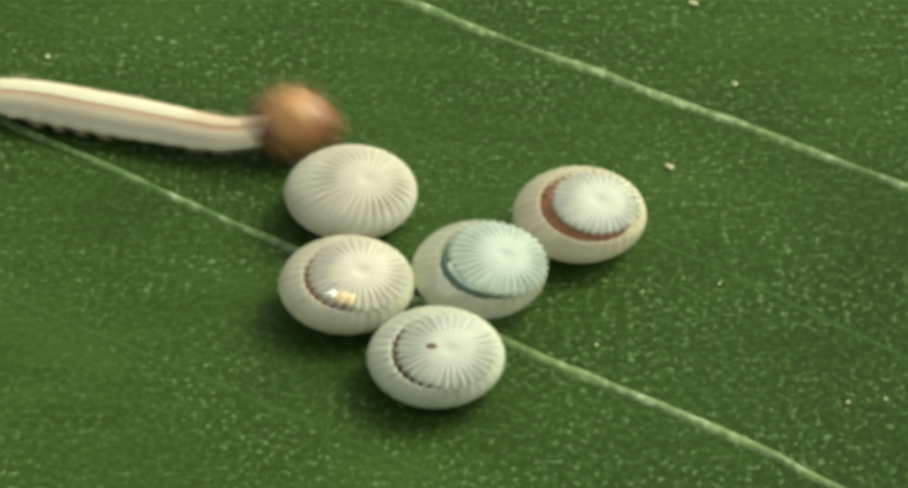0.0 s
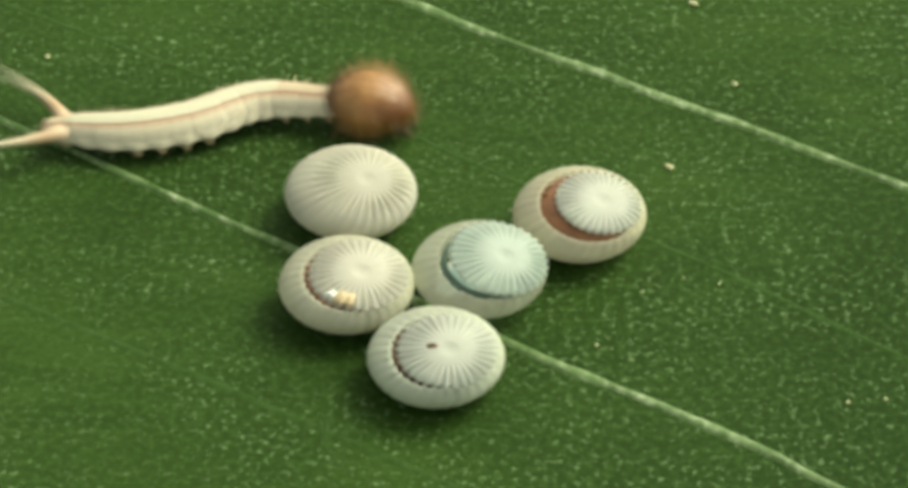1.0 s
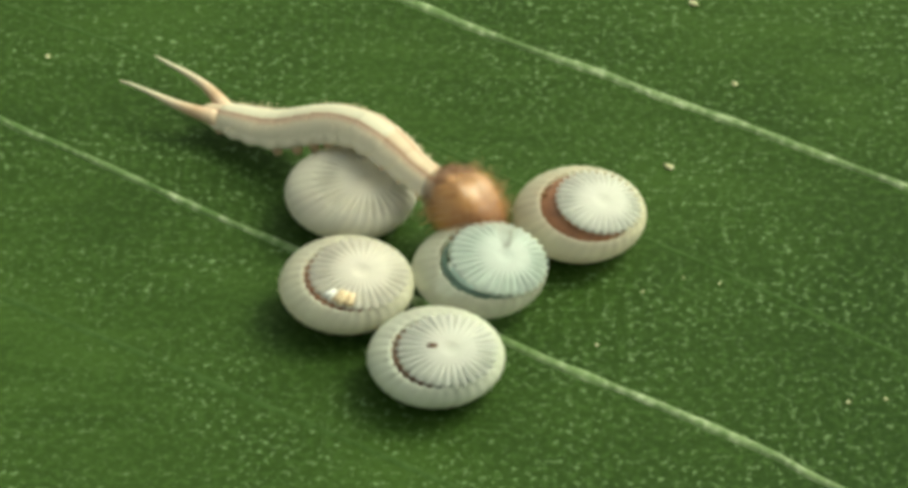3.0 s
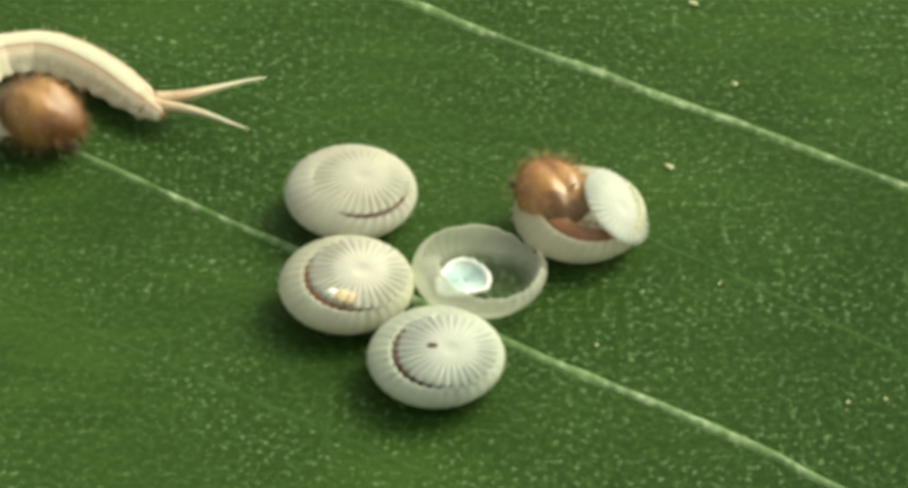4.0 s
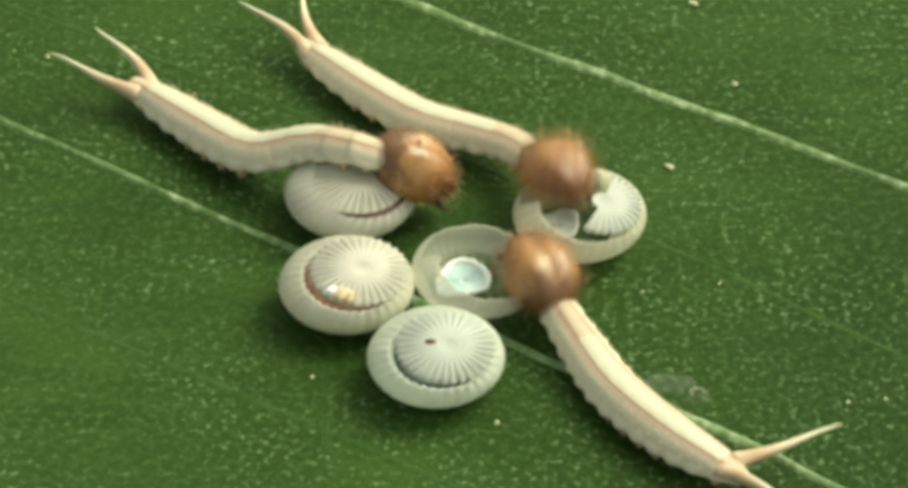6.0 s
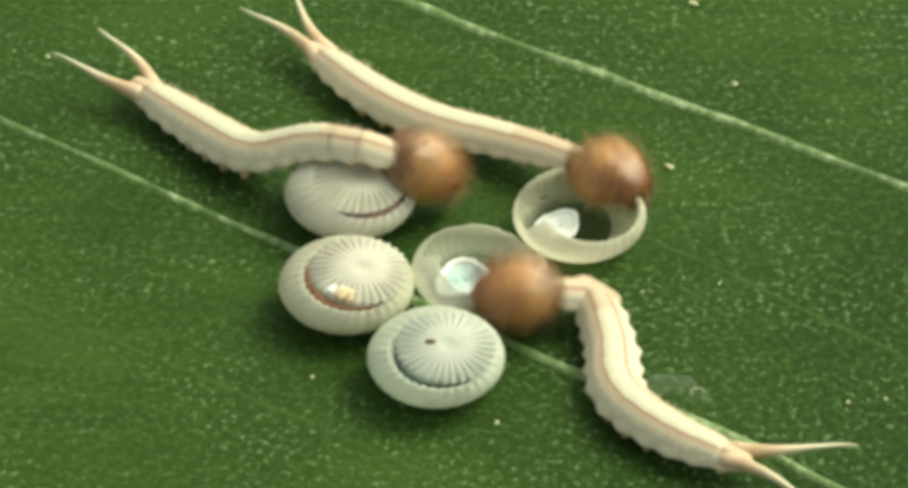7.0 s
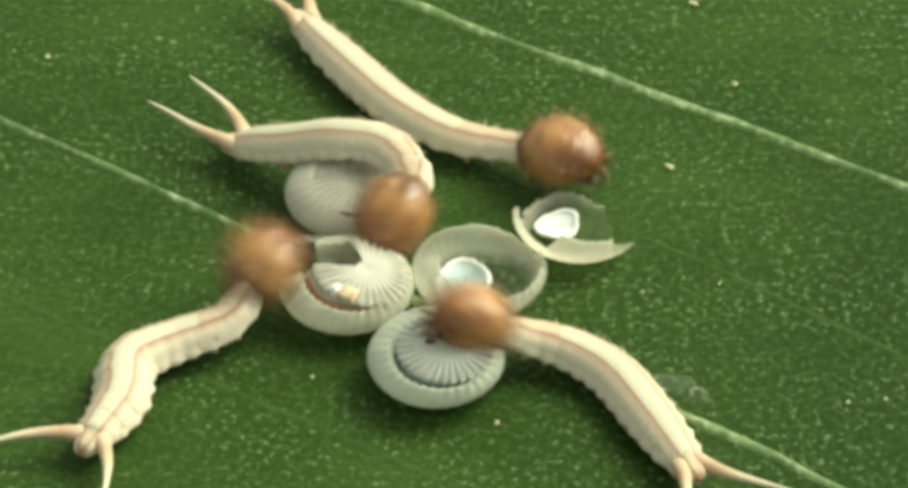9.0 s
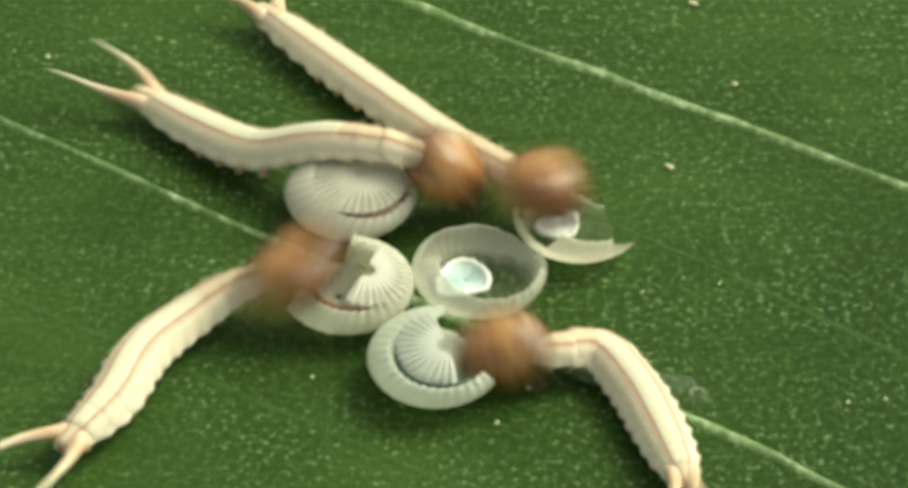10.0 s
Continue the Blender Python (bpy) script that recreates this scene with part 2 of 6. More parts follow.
def make_leaf():
    leaf = tagged(thing("leaf", pose(0, 0, 0), "broad dark green leaf with pale parallel veins", "leaf"), kind="structure")
    bm = bmesh.new()
    nx, ny = 140, 90
    tops, lows = [], []
    for j in range(ny + 1):
        for i in range(nx + 1):
            u, v = 2 * i / nx - 1, 2 * j / ny - 1
            half = 26 * (1 - 0.55 * abs(u) ** 2.6)
            a, b = 62 * u, half * v
            x = a * math.cos(VEIN_TURN) - b * math.sin(VEIN_TURN)
            y = a * math.sin(VEIN_TURN) + b * math.cos(VEIN_TURN)
            z = leaf_rise(x, y)
            tops.append(bm.verts.new(mm((x, y, z))))
            lows.append(bm.verts.new(mm((x, y, z - 0.35))))
    w = nx + 1
    for j in range(ny):
        for i in range(nx):
            k = j * w + i
            bm.faces.new((tops[k], tops[k + 1], tops[k + w + 1], tops[k + w]))
            bm.faces.new((lows[k], lows[k + w], lows[k + w + 1], lows[k + 1]))
    rim = [i for i in range(w)] + [j * w + nx for j in range(1, ny + 1)] + [ny * w + i for i in range(nx - 1, -1, -1)] + [j * w for j in range(ny - 1, 0, -1)]
    for a, b in zip(rim, rim[1:] + rim[:1]):
        bm.faces.new((tops[a], lows[a], lows[b], tops[b]))
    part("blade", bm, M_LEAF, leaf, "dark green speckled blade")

    def vein(name, material, width, height, *pts):
        line = catmull([Vector(p) for p in pts], 160)
        rnd = random.Random(len(pts) + int(width * 1000))
        bm = bmesh.new()
        rows = []
        for i, p in enumerate(line):
            d = (line[min(i + 1, 159)] - line[max(i - 1, 0)]).normalized()
            side = Vector((-d.y, d.x, 0))
            wd = width * (0.8 + 0.4 * noise.noise(p * 1.3) + 0.12 * rnd.random())
            z = leaf_rise(p.x, p.y)
            rows.append([bm.verts.new(mm((p.x + side.x * wd * s, p.y + side.y * wd * s, z - 0.02 + (height + 0.02) * (1 - s * s)))) for s in (-1, -0.6, -0.2, 0.2, 0.6, 1)])
        for a, b in zip(rows, rows[1:]):
            for s in range(5):
                bm.faces.new((a[s], a[s + 1], b[s + 1], b[s]))
        part(name, bm, material, leaf, "" if material is M_MINOR else "thin pale raised vein")

    vein("vein", M_DULL, 0.10, 0.045, (-10.83, 5.40, 0.00), (-7.59, 3.46, 0.00), (-6.65, 2.82, 0.00), (-5.54, 2.07, 0.00), (-4.53, 1.34, 0.00), (-3.36, 0.51, 0.00), (-1.94, -0.42, 0.00))
    vein("vein", M_VEIN, 0.112, 0.05, (-1.94, -0.42, 0.00), (-0.38, -1.49, 0.00), (0.73, -2.27, 0.00), (1.40, -2.76, 0.00), (2.24, -3.29, 0.00), (3.06, -3.81, 0.00), (3.87, -4.36, 0.00), (4.68, -4.93, 0.00), (5.43, -5.56, 0.00), (8.92, -8.02, 0.00))
    vein("vein", M_VEIN, 0.112, 0.05, (-4.56, 8.42, 0.00), (-0.87, 6.30, 0.00), (0.15, 5.60, 0.00), (1.06, 5.01, 0.00), (1.65, 4.66, 0.00), (2.32, 4.28, 0.00), (3.21, 3.69, 0.00), (4.44, 2.96, 0.00), (5.48, 2.28, 0.00), (6.42, 1.68, 0.00), (6.91, 1.37, 0.00), (10.45, -1.08, 0.00))
    vein("vein", M_MINOR, 0.12, 0.012, (-9.46, 0.37, 0.00), (-6.55, -1.36, -0.00), (-3.65, -3.16, 0.00), (-0.69, -5.08, -0.00), (1.75, -6.75, 0.00))
    vein("vein", M_MINOR, 0.08, 0.012, (-0.75, 2.75, 0.00), (2.84, 0.16, 0.00), (4.11, -0.74, 0.00), (6.63, -2.70, 0.00), (9.25, -4.64, 0.00))
    vein("vein", M_MINOR, 0.08, 0.012, (-9.18, 7.21, 0.00), (-6.28, 5.63, 0.00), (-2.55, 3.34, 0.00), (-0.21, 1.73, 0.00))
    return leaf


make_leaf()

# ---- the eggs ----
EGG_A, EGG_C = 1.0, 0.496
RIBS = 32


def shell_point(phi, th, inset, lean, rib=1.0):
    """On a flattened ribbed egg that rests at the origin, in mm. lean turns the pole of its ribs and lid."""
    th += 0.025 * math.sin(5 * th + 3) + 0.015 * math.sin(11 * th)
    wave = 0.5 + 0.5 * math.cos(th * RIBS)
    near = min(1, max(0, (phi - 0.22) / 0.30)) * (0.07 + 0.93 * math.exp(-((phi - 0.62) / 0.22) ** 2))
    grow = 1 + rib * 0.135 * (wave - 0.55) * near
    dimple = 0.10 * math.exp(-(phi / 0.15) ** 2)
    v = lean @ Vector((math.sin(phi) * math.cos(th), math.sin(phi) * math.sin(th), math.cos(phi)))
    v = v * (grow - dimple)
    return Vector((v.x * (EGG_A - inset), v.y * (EGG_A - inset), EGG_C + v.z * (EGG_C - inset)))


def shell_patch(p0, p1, t0, t1, origin, lean, rough=0.0, seed=1, thick=0.03, lift=0.0, walls=(True, True, True)):
    """A piece of shell with thickness between two polar angles and two azimuths; a full turn closes."""
    full = abs(t1 - t0 - math.tau) < 1e-6
    npz = max(2, int((p1 - p0) / 0.08))
    nt = max(6, round((t1 - t0) / math.tau * RIBS * 7))
    rnd = random.Random(seed)
    jag = [rnd.uniform(-1, 1) for _ in range(nt + 1)]
    jag2 = [rnd.uniform(-1, 1) for _ in range(npz + 1)]
    bm = bmesh.new()
    sides = []
    for inset in (-lift, thick - lift):
        grid = []
        for i in range(npz + 1):
            row = []
            for j in range(nt if full else nt + 1):
                f = i / npz
                phi = p0 + (p1 - p0) * f + rough * (jag[j] * 0.5 + jag[j // 4] + jag[j // 9]) * (1 - f) ** 2
                th = t0 + (t1 - t0) * j / nt
                row.append(bm.verts.new(mm(shell_point(max(phi, 0.004), th, inset, lean) - origin)))
            grid.append(row)
        sides.append(grid)
    a, b = sides
    n = len(a[0])
    last = n if full else n - 1
    for i in range(npz):
        for j in range(last):
            k = (j + 1) % n
            bm.faces.new((a[i][j], a[i][k], a[i + 1][k], a[i + 1][j])).smooth = True
            bm.faces.new((b[i][j], b[i + 1][j], b[i + 1][k], b[i][k])).smooth = True
    for j in range(last):
        k = (j + 1) % n
        if walls[0]:
            bm.faces.new((a[0][j], b[0][j], b[0][k], a[0][k]))
        if walls[1]:
            bm.faces.new((a[-1][j], a[-1][k], b[-1][k], b[-1][j]))
    if not full and walls[2]:
        for i in range(npz):
            bm.faces.new((a[i][0], a[i + 1][0], b[i + 1][0], b[i][0]))
            bm.faces.new((a[i][-1], b[i][-1], b[i + 1][-1], a[i + 1][-1]))
    return bm


FLAKES = 10


def add_seams(egg, lean, lid_at, rim, s0, s1, pieces, dark, wide=12, deep=0.04):
    """Dark crescents under the edge of the lid, between two azimuths in degrees; lid_at and rim in radians."""
    made = []
    for q in range(pieces):
        bm = bmesh.new()
        at = [q / pieces + k / (48 * pieces) for k in range(49)]
        mid = 0.5 * (rim + lid_at) - radians(2)
        o = shell_point(mid, radians(s0 + (s1 - s0) * at[24]), 0.06, lean, 0)
        rows = []
        for f in at:
            th = radians(s0 + (s1 - s0) * f)
            half = 0.5 * (rim - lid_at + radians(wide)) * (math.sin(math.pi * min(max(f, 0.03), 0.97)) ** 0.5)
            rows.append([bm.verts.new(mm(shell_point(mid + s * half, th, deep + 0.03 * s * s, lean, 0) - o)) for s in (-1, -0.5, 0, 0.5, 1)])
        for a, b in zip(rows, rows[1:]):
            for s in range(4):
                bm.faces.new((a[s], a[s + 1], b[s + 1], b[s]))
        bm.normal_update()
        ex = bmesh.ops.extrude_face_region(bm, geom=bm.faces[:])
        bmesh.ops.translate(bm, vec=(0, 0, -0.04 * MM), verts=[v for v in ex["geom"] if isinstance(v, bmesh.types.BMVert)])
        ob = part("seam", bm, dark, egg, "dark crack under the edge of the lid")
        ob.location = mm(o)
        made.append((ob, o))
    return made


def make_egg(m, label, shell, lid_mat, lean, lid_at=46, rim=50, jag=0.0, seam=None, seed=1, collar=(), pore=None, proud=0.012, amber=None, rest=None):
    """An egg: bowl, lid of ten flakes round a hub, and a brown seam where it cracks. Returns its parts."""
    egg = thing("butterfly_egg", m, label, "egg", "eggs on the leaf")
    zero = Vector()
    lean = pose(0, 0, 0, lean[0], lean[1], 0).to_3x3()
    lid_at, rim = radians(lid_at), radians(rim)
    low = radians(collar[-1]) if collar else rim
    lid_o = shell_point(0.25, 0, 0, lean, 0) * 0.5 + shell_point(0.25, math.pi, 0, lean, 0) * 0.5
    made = {"egg": egg, "flakes": [], "collar": [], "lid_o": lid_o, "m": m}
    made["bowl"] = part("bowl", shell_patch(low, radians(177), 0, math.tau, zero, lean, 0.03 if collar else jag, seed, walls=(proud > 0.01, True, True)), shell, egg, smooth=None)
    if collar:
        edges = [rim, *(radians(a) for a in collar)]
        for p0, p1 in zip(edges, edges[1:]):
            for k in range(12):
                t0, t1 = k * math.tau / 12, (k + 1) * math.tau / 12
                o = shell_point((p0 + p1) / 2, (t0 + t1) / 2, 0.015, lean)
                ob = part("shell_flake", shell_patch(p0, p1, t0, t1, o, lean, jag, seed, walls=(p0 == rim, False, False)), rest or shell, egg, smooth=None)
                ob.location = mm(o)
                made["collar"].append((ob, o))
    hub = part("lid_hub", shell_patch(0.0, radians(9), 0, math.tau, lid_o, lean, lift=proud, walls=(False, False, False)), lid_mat, egg, "dimpled middle of the lid", smooth=None)
    hub.location = mm(lid_o)
    made["flakes"].append((hub, zero))
    if pore:
        bm = bmesh.new()
        bmesh.ops.create_uvsphere(bm, u_segments=10, v_segments=6, radius=0.062 * MM)
        spot = part("pore", bm, M_SEAM, hub)
        spot.matrix_basis = Matrix.Translation(mm(shell_point(0.004, 0, 0, lean, 0) - lid_o + Vector((pore[0], pore[1], 0.052)))) @ Matrix.Diagonal((1.4, 0.9, 0.5, 1))
    for k in range(FLAKES):
        t0, t1 = k * math.tau / FLAKES, (k + 1) * math.tau / FLAKES
        o = shell_point(lid_at * 0.65, (t0 + t1) / 2, 0.015, lean)
        ob = part("lid_flake", shell_patch(radians(9), lid_at, t0, t1, o, lean, lift=proud, walls=(False, proud > 0.01, False)), lid_mat, egg, smooth=None)
        ob.location = mm(o)
        made["flakes"].append((ob, o - lid_o))
    if amber:
        t0, t1, p0, p1 = [radians(a) for a in amber]
        ob, o = made["flakes"][1 + int(t0 / math.tau * FLAKES)]
        part("amber_spot", shell_patch(p0, p1, t0, t1, o + lid_o, lean, lift=proud + 0.006, thick=0.01), M_AMBER, ob, "amber stained patch on the lid", smooth=None)
        # White patch: a glint painted on the lid beside the amber stain.
        part("painted_glint", shell_patch(p0 + 0.07, p1, t0 - 0.22, t0 - 0.05, o + lid_o, lean, lift=proud + 0.006, thick=0.01), M_GLINT, ob, "white patch painted as a glint on the lid", smooth=None)
    made["seams"] = []
    if seam:
        made["seams"] = add_seams(egg, lean, lid_at, rim, *seam)
    return made


def egg_pose(x, y):
    return Matrix.Translation(mm((x, y, -0.004)))


egg_one = make_egg(egg_pose(-1.551, 0.630), "unhatched pale white ribbed egg on the leaf", M_PEARL, M_PEARL, (14, 15), 50, 50, seam=(250, 345, 1, M_SEAM), seed=1, proud=0.0)
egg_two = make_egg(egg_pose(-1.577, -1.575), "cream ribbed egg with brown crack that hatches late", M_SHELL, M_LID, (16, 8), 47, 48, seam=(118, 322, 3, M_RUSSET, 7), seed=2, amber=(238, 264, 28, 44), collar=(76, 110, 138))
egg_three = make_egg(egg_pose(0.376, -1.221), "empty bluish see-through eggshell with broken lid", M_HOLLOW, M_BLUELID, (16, 15), 49, 52, jag=0.02, seam=(150, 345, 4, M_TEAL, 6), seed=3, collar=(76, 100), rest=M_HOLLOW_RIM)
egg_four = make_egg(egg_pose(-0.260, -3.241), "cream ribbed egg with a brown crescent crack", M_WHITE, M_WHITELID, (22, 6), 46, 47, seam=(112, 262, 1, M_SEAM, 6), seed=4, pore=(-0.24, 0.02), collar=(76, 110, 138))
add_seams(egg_four["egg"], pose(0, 0, 0, 22, 6, 0).to_3x3(), radians(46), radians(47), 118, 318, 1, M_TEAL, 5, 0.065)
egg_five = make_egg(egg_pose(1.881, 0.094), "hatching egg with its white lid pushed aside", M_OPEN, M_WHITELID, (14, 14), 41, 51, jag=0.012, seam=(80, 335, 5, M_RUSSET, 15), seed=5, collar=(82, 136), rest=M_OPEN_RIM)


def curl(egg):
    """The larva still curled up in an unhatched egg."""
    bm = bmesh.new()
    n = 40
    pts = [mm((0.52 * math.cos(a), 0.52 * math.sin(a), 0.45)) for a in [i / n * 5.6 for i in range(n + 1)]]
    tube(bm, pts, [0.36 * MM * (1 - 0.5 * (i / n) ** 4) for i in range(n + 1)], 16)
    part("embryo", bm, M_SKIN, egg["egg"], "curled cream larva inside the shell")


curl(egg_one)


def add_film(egg, x, y, z, size, seed, material, middle):
    """A crumpled wet scrap of membrane lying in an empty shell: a thick pale rim round a thin glossy middle."""
    rnd = random.Random(seed)
    wob = [1 + 0.10 * math.sin(3 * j * math.tau / 40 + seed) + 0.05 * rnd.uniform(-1, 1) for j in range(40)]
    def ring(bm, f, lift):
        return [bm.verts.new(mm((size * f * wob[j] * math.cos(j * math.tau / 40), size * f * wob[j] * math.sin(j * math.tau / 40) * 0.85, lift + f * 0.02 * math.sin(3 * j * math.tau / 40)))) for j in range(40)]
    def skin(bm, rings):
        for a, b in zip(rings, rings[1:]):
            for j in range(40):
                bm.faces.new((a[j], a[(j + 1) % 40], b[(j + 1) % 40], b[j]))
    bm = bmesh.new()
    rows = [ring(bm, f, size * h) for f, h in ((0.74, 0.22), (0.80, 0.31), (0.88, 0.37), (0.96, 0.38), (1.0, 0.32), (0.94, 0.24), (0.84, 0.16), (0.74, 0.22))]
    skin(bm, rows)
    bmesh.ops.remove_doubles(bm, verts=bm.verts, dist=1e-9)
    ob = part("membrane", bm, material, egg["egg"], "glossy white-blue scrap of membrane")
    ob.matrix_basis = pose(x * MM, y * MM, z * MM, 14, -10, 0)
    bm = bmesh.new()
    rows = [ring(bm, f, size * h) for f, h in ((0.80, 0.25), (0.6, 0.20), (0.4, 0.18), (0.2, 0.17), (0.01, 0.165), (0.01, 0.10), (0.4, 0.11), (0.80, 0.19))]
    skin(bm, rows)
    part("membrane_middle", bm, middle, ob, "thin glossy grey-blue middle of the membrane")
    return ob


# ---- the hatchlings ----
SEGS = 13
PRONG = 1.8
RAISE = Vector((0, 0.025, 0.025))


def make_segment(radius, long, tail_end, head_end):
    """One body ring: a rounded barrel with folds, side flaps and stubby legs below. Forward is x."""
    bm = bmesh.new()
    n, k = 28, 13
    rings = []
    for i in range(k):
        u = 2 * i / (k - 1) - 1
        full = (1 + (head_end - tail_end) * 0.5 * u / radius) * (1 - 0.05 * u * u - 0.5 * max(0, abs(u) - 0.55) ** 1.5) * (1 + 0.010 * math.cos(u * 11))
        if i in (0, k - 1):
            full = 0.36
        ring = []
        for j in range(n):
            th = j * math.tau / n
            c, s = math.cos(th), math.sin(th)
            flap = 0.43 * math.exp(-((s + 0.33) / 0.22) ** 2) * max(0, 1 - abs(u) * 1.45) ** 0.7
            y = radius * full * c * (1.06 + flap)
            z = radius * full * s * (0.92 if s > 0 else 0.80)
            ring.append(bm.verts.new(mm((u * long / 2 * (0.9 if i in (0, k - 1) else 1), y, z))))
        rings.append(ring)
    for a, b in zip(rings, rings[1:]):
        for j in range(n):
            bm.faces.new((a[j], a[(j + 1) % n], b[(j + 1) % n], b[j]))
    bm.faces.new(rings[0][::-1]), bm.faces.new(rings[-1])
    return bm


def girth(f):
    """Relative thickness along the body, from tail to neck."""
    marks = ((-0.1, 0.30), (0.0, 0.62), (0.09, 0.84), (0.2, 0.95), (0.35, 1.0), (0.55, 1.0), (0.8, 0.90), (1.0, 0.74), (1.1, 0.66))
    for (a, u), (b, v) in zip(marks, marks[1:]):
        if f <= b:
            return u + (v - u) * (f - a) / (b - a)
    return marks[-1][1]


def make_hatchling(label, since, seed, stout=1.0):
    """A newly hatched larva: head with jaws and bristles, thirteen body rings, two tail prongs."""
    larva = thing("caterpillar", pose(0, 0, 0), label, "caterpillar", "hatchlings on the leaf")
    made = {"larva": larva, "rings": [], "prongs": [], "rows": [], "out": since, "stout": stout, "seed": seed, "free": since + 0.12 if since else 0.0}
    bm = bmesh.new()
    bmesh.ops.create_uvsphere(bm, u_segments=40, v_segments=26, radius=1.0)
    for v in bm.verts:
        x, y, z = v.co
        cleft = 0.05 * math.exp(-(y / 0.16) ** 2) * max(0, z + 0.35)
        lobe = 1 + 0.07 * math.exp(-((abs(y) - 0.5) / 0.35) ** 2) * max(0, z)
        v.co = mm((x * 0.72 * lobe, y * 0.57 * lobe * (1 - 0.16 * max(0, x)), (z - cleft) * 0.49 * lobe * (1 - 0.12 * max(0, x))))
    head = part("head", bm, M_HEAD, larva, "glossy chestnut-brown rounded head")
    made["head"] = head
    for s in (-1, 1):
        bm = bmesh.new()
        tube(bm, [mm(p) for p in ((0.54, s * 0.16, -0.24), (0.66, s * 0.13, -0.31), (0.72, s * 0.06, -0.38))], [0.07 * MM, 0.06 * MM, 0.02 * MM], 8)
        part("jaw", bm, M_DARK, head)
        bm = bmesh.new()
        tube(bm, [mm(p) for p in ((0.52, s * 0.26, -0.20), (0.68, s * 0.30, -0.22), (0.77, s * 0.32, -0.20))], [0.035 * MM, 0.03 * MM, 0.012 * MM], 6)
        part("feeler", bm, M_DARK, head)
        for q in range(4):
            bm = bmesh.new()
            bmesh.ops.create_uvsphere(bm, u_segments=8, v_segments=6, radius=0.035 * MM)
            a = radians(-35 + q * 28)
            e = part("eye", bm, M_DARK, head)
            e.location = mm((0.50 + 0.05 * math.cos(a), s * (0.36 + 0.03 * math.sin(a)), -0.12 + 0.10 * math.sin(a) * 1.2))
    bm = bmesh.new()
    rnd = random.Random(7)
    for _ in range(220):
        d = Vector((rnd.uniform(-0.5, 1), rnd.uniform(-1, 1), rnd.uniform(-0.4, 1))).normalized()
        base = Vector((d.x * 0.67, d.y * 0.545, d.z * 0.48))
        tip = base + d * rnd.uniform(0.08, 0.24) + Vector((rnd.uniform(-0.05, 0.05), rnd.uniform(-0.05, 0.05), -0.02))
        tube(bm, [mm(base * 0.97), mm((base + tip) / 2), mm(tip)], [0.007 * MM, 0.005 * MM, 0.002 * MM], 4)
    tagged(part("head_bristles", bm, M_HAIR, head), kind="stuff")
    for k in range(SEGS):
        f = k / (SEGS - 1)
        stout = 0.342 * made["stout"]
        radius = stout * girth(f)
        seg = part("body_ring", make_segment(radius, 0.80, stout * girth(f - 0.071), stout * girth(f + 0.071)), M_SKIN if 0 < k < SEGS - 3 else M_NAPE, larva)
        made["rings"].append(seg)
        if k in (0, 3, 4, 5, 6, 10, 11, 12):
            for s in (-1, 1):
                bm = bmesh.new()
                slim = 0.6 if k > 8 else 1.0
                tube(bm, [mm((0, s * radius * 0.62, -radius * 0.45)), mm((0.02, s * radius * 0.74, -radius * 0.7)), mm((0.03, s * radius * 0.78, -radius * 0.9))], [0.09 * slim * MM, 0.085 * slim * MM, 0.06 * slim * MM], 8)
                part("leg", bm, M_LEG, seg)
        if k == 0:
            bm = bmesh.new()
            bmesh.ops.create_uvsphere(bm, u_segments=14, v_segments=8, radius=0.10 * MM)
            plate = part("tail_plate", bm, M_HAIR, seg, "small dark brown plate at the tail")
            plate.matrix_basis = pose(-0.30 * MM, 0, 0.05 * MM, 0, -35, 0) @ Matrix.Diagonal((1.2, 0.9, 0.5, 1))
        bm = bmesh.new()
        for _ in range(14):
            th = rnd.choice((1, -1)) * rnd.uniform(0.2, 1.9) + math.pi / 2
            c, s_ = math.cos(th), math.sin(th)
            base = Vector((rnd.uniform(-0.15, 0.15), c * radius * 1.04, s_ * radius * 0.88))
            tip = base + Vector((rnd.uniform(-0.08, 0.04), c, s_)) * rnd.uniform(0.05, 0.11)
            tube(bm, [mm(base * 0.96), mm(tip)], [0.005 * MM, 0.0015 * MM], 4)
        tagged(part("bristles", bm, M_TAIL, seg), kind="stuff")
    for s in (-1, 1):
        bm = bmesh.new()
        pts = [Vector((PRONG * u, 0.07 * s * math.sin(u * 4.5), 0.06 * math.sin(u * 3))) for u in [i / 16 for i in range(17)]]
        tube(bm, [mm(p) for p in pts], [(0.09 * (1 - i / 16) ** 2.5 + 0.052 * (1 - i / 16) ** 0.6 + 0.008) * MM for i in range(17)], 10)
        made["prongs"].append(part("tail_prong", bm, M_PRONG, larva, "slender pale pointed tail prong"))
    return made


larva_a = make_hatchling("cream brown-striped caterpillar with brown head crawling over the eggs", 0.0, 11, 0.98)
larva_b = make_hatchling("cream caterpillar with brown head hatching and eating its shell", 4.1, 12, 0.92)
larva_c = make_hatchling("cream striped caterpillar with brown head among the eggshells", 5.0, 13, 0.98)
larva_d = make_hatchling("cream caterpillar with brown head hatching late from its egg", 8.3, 14)


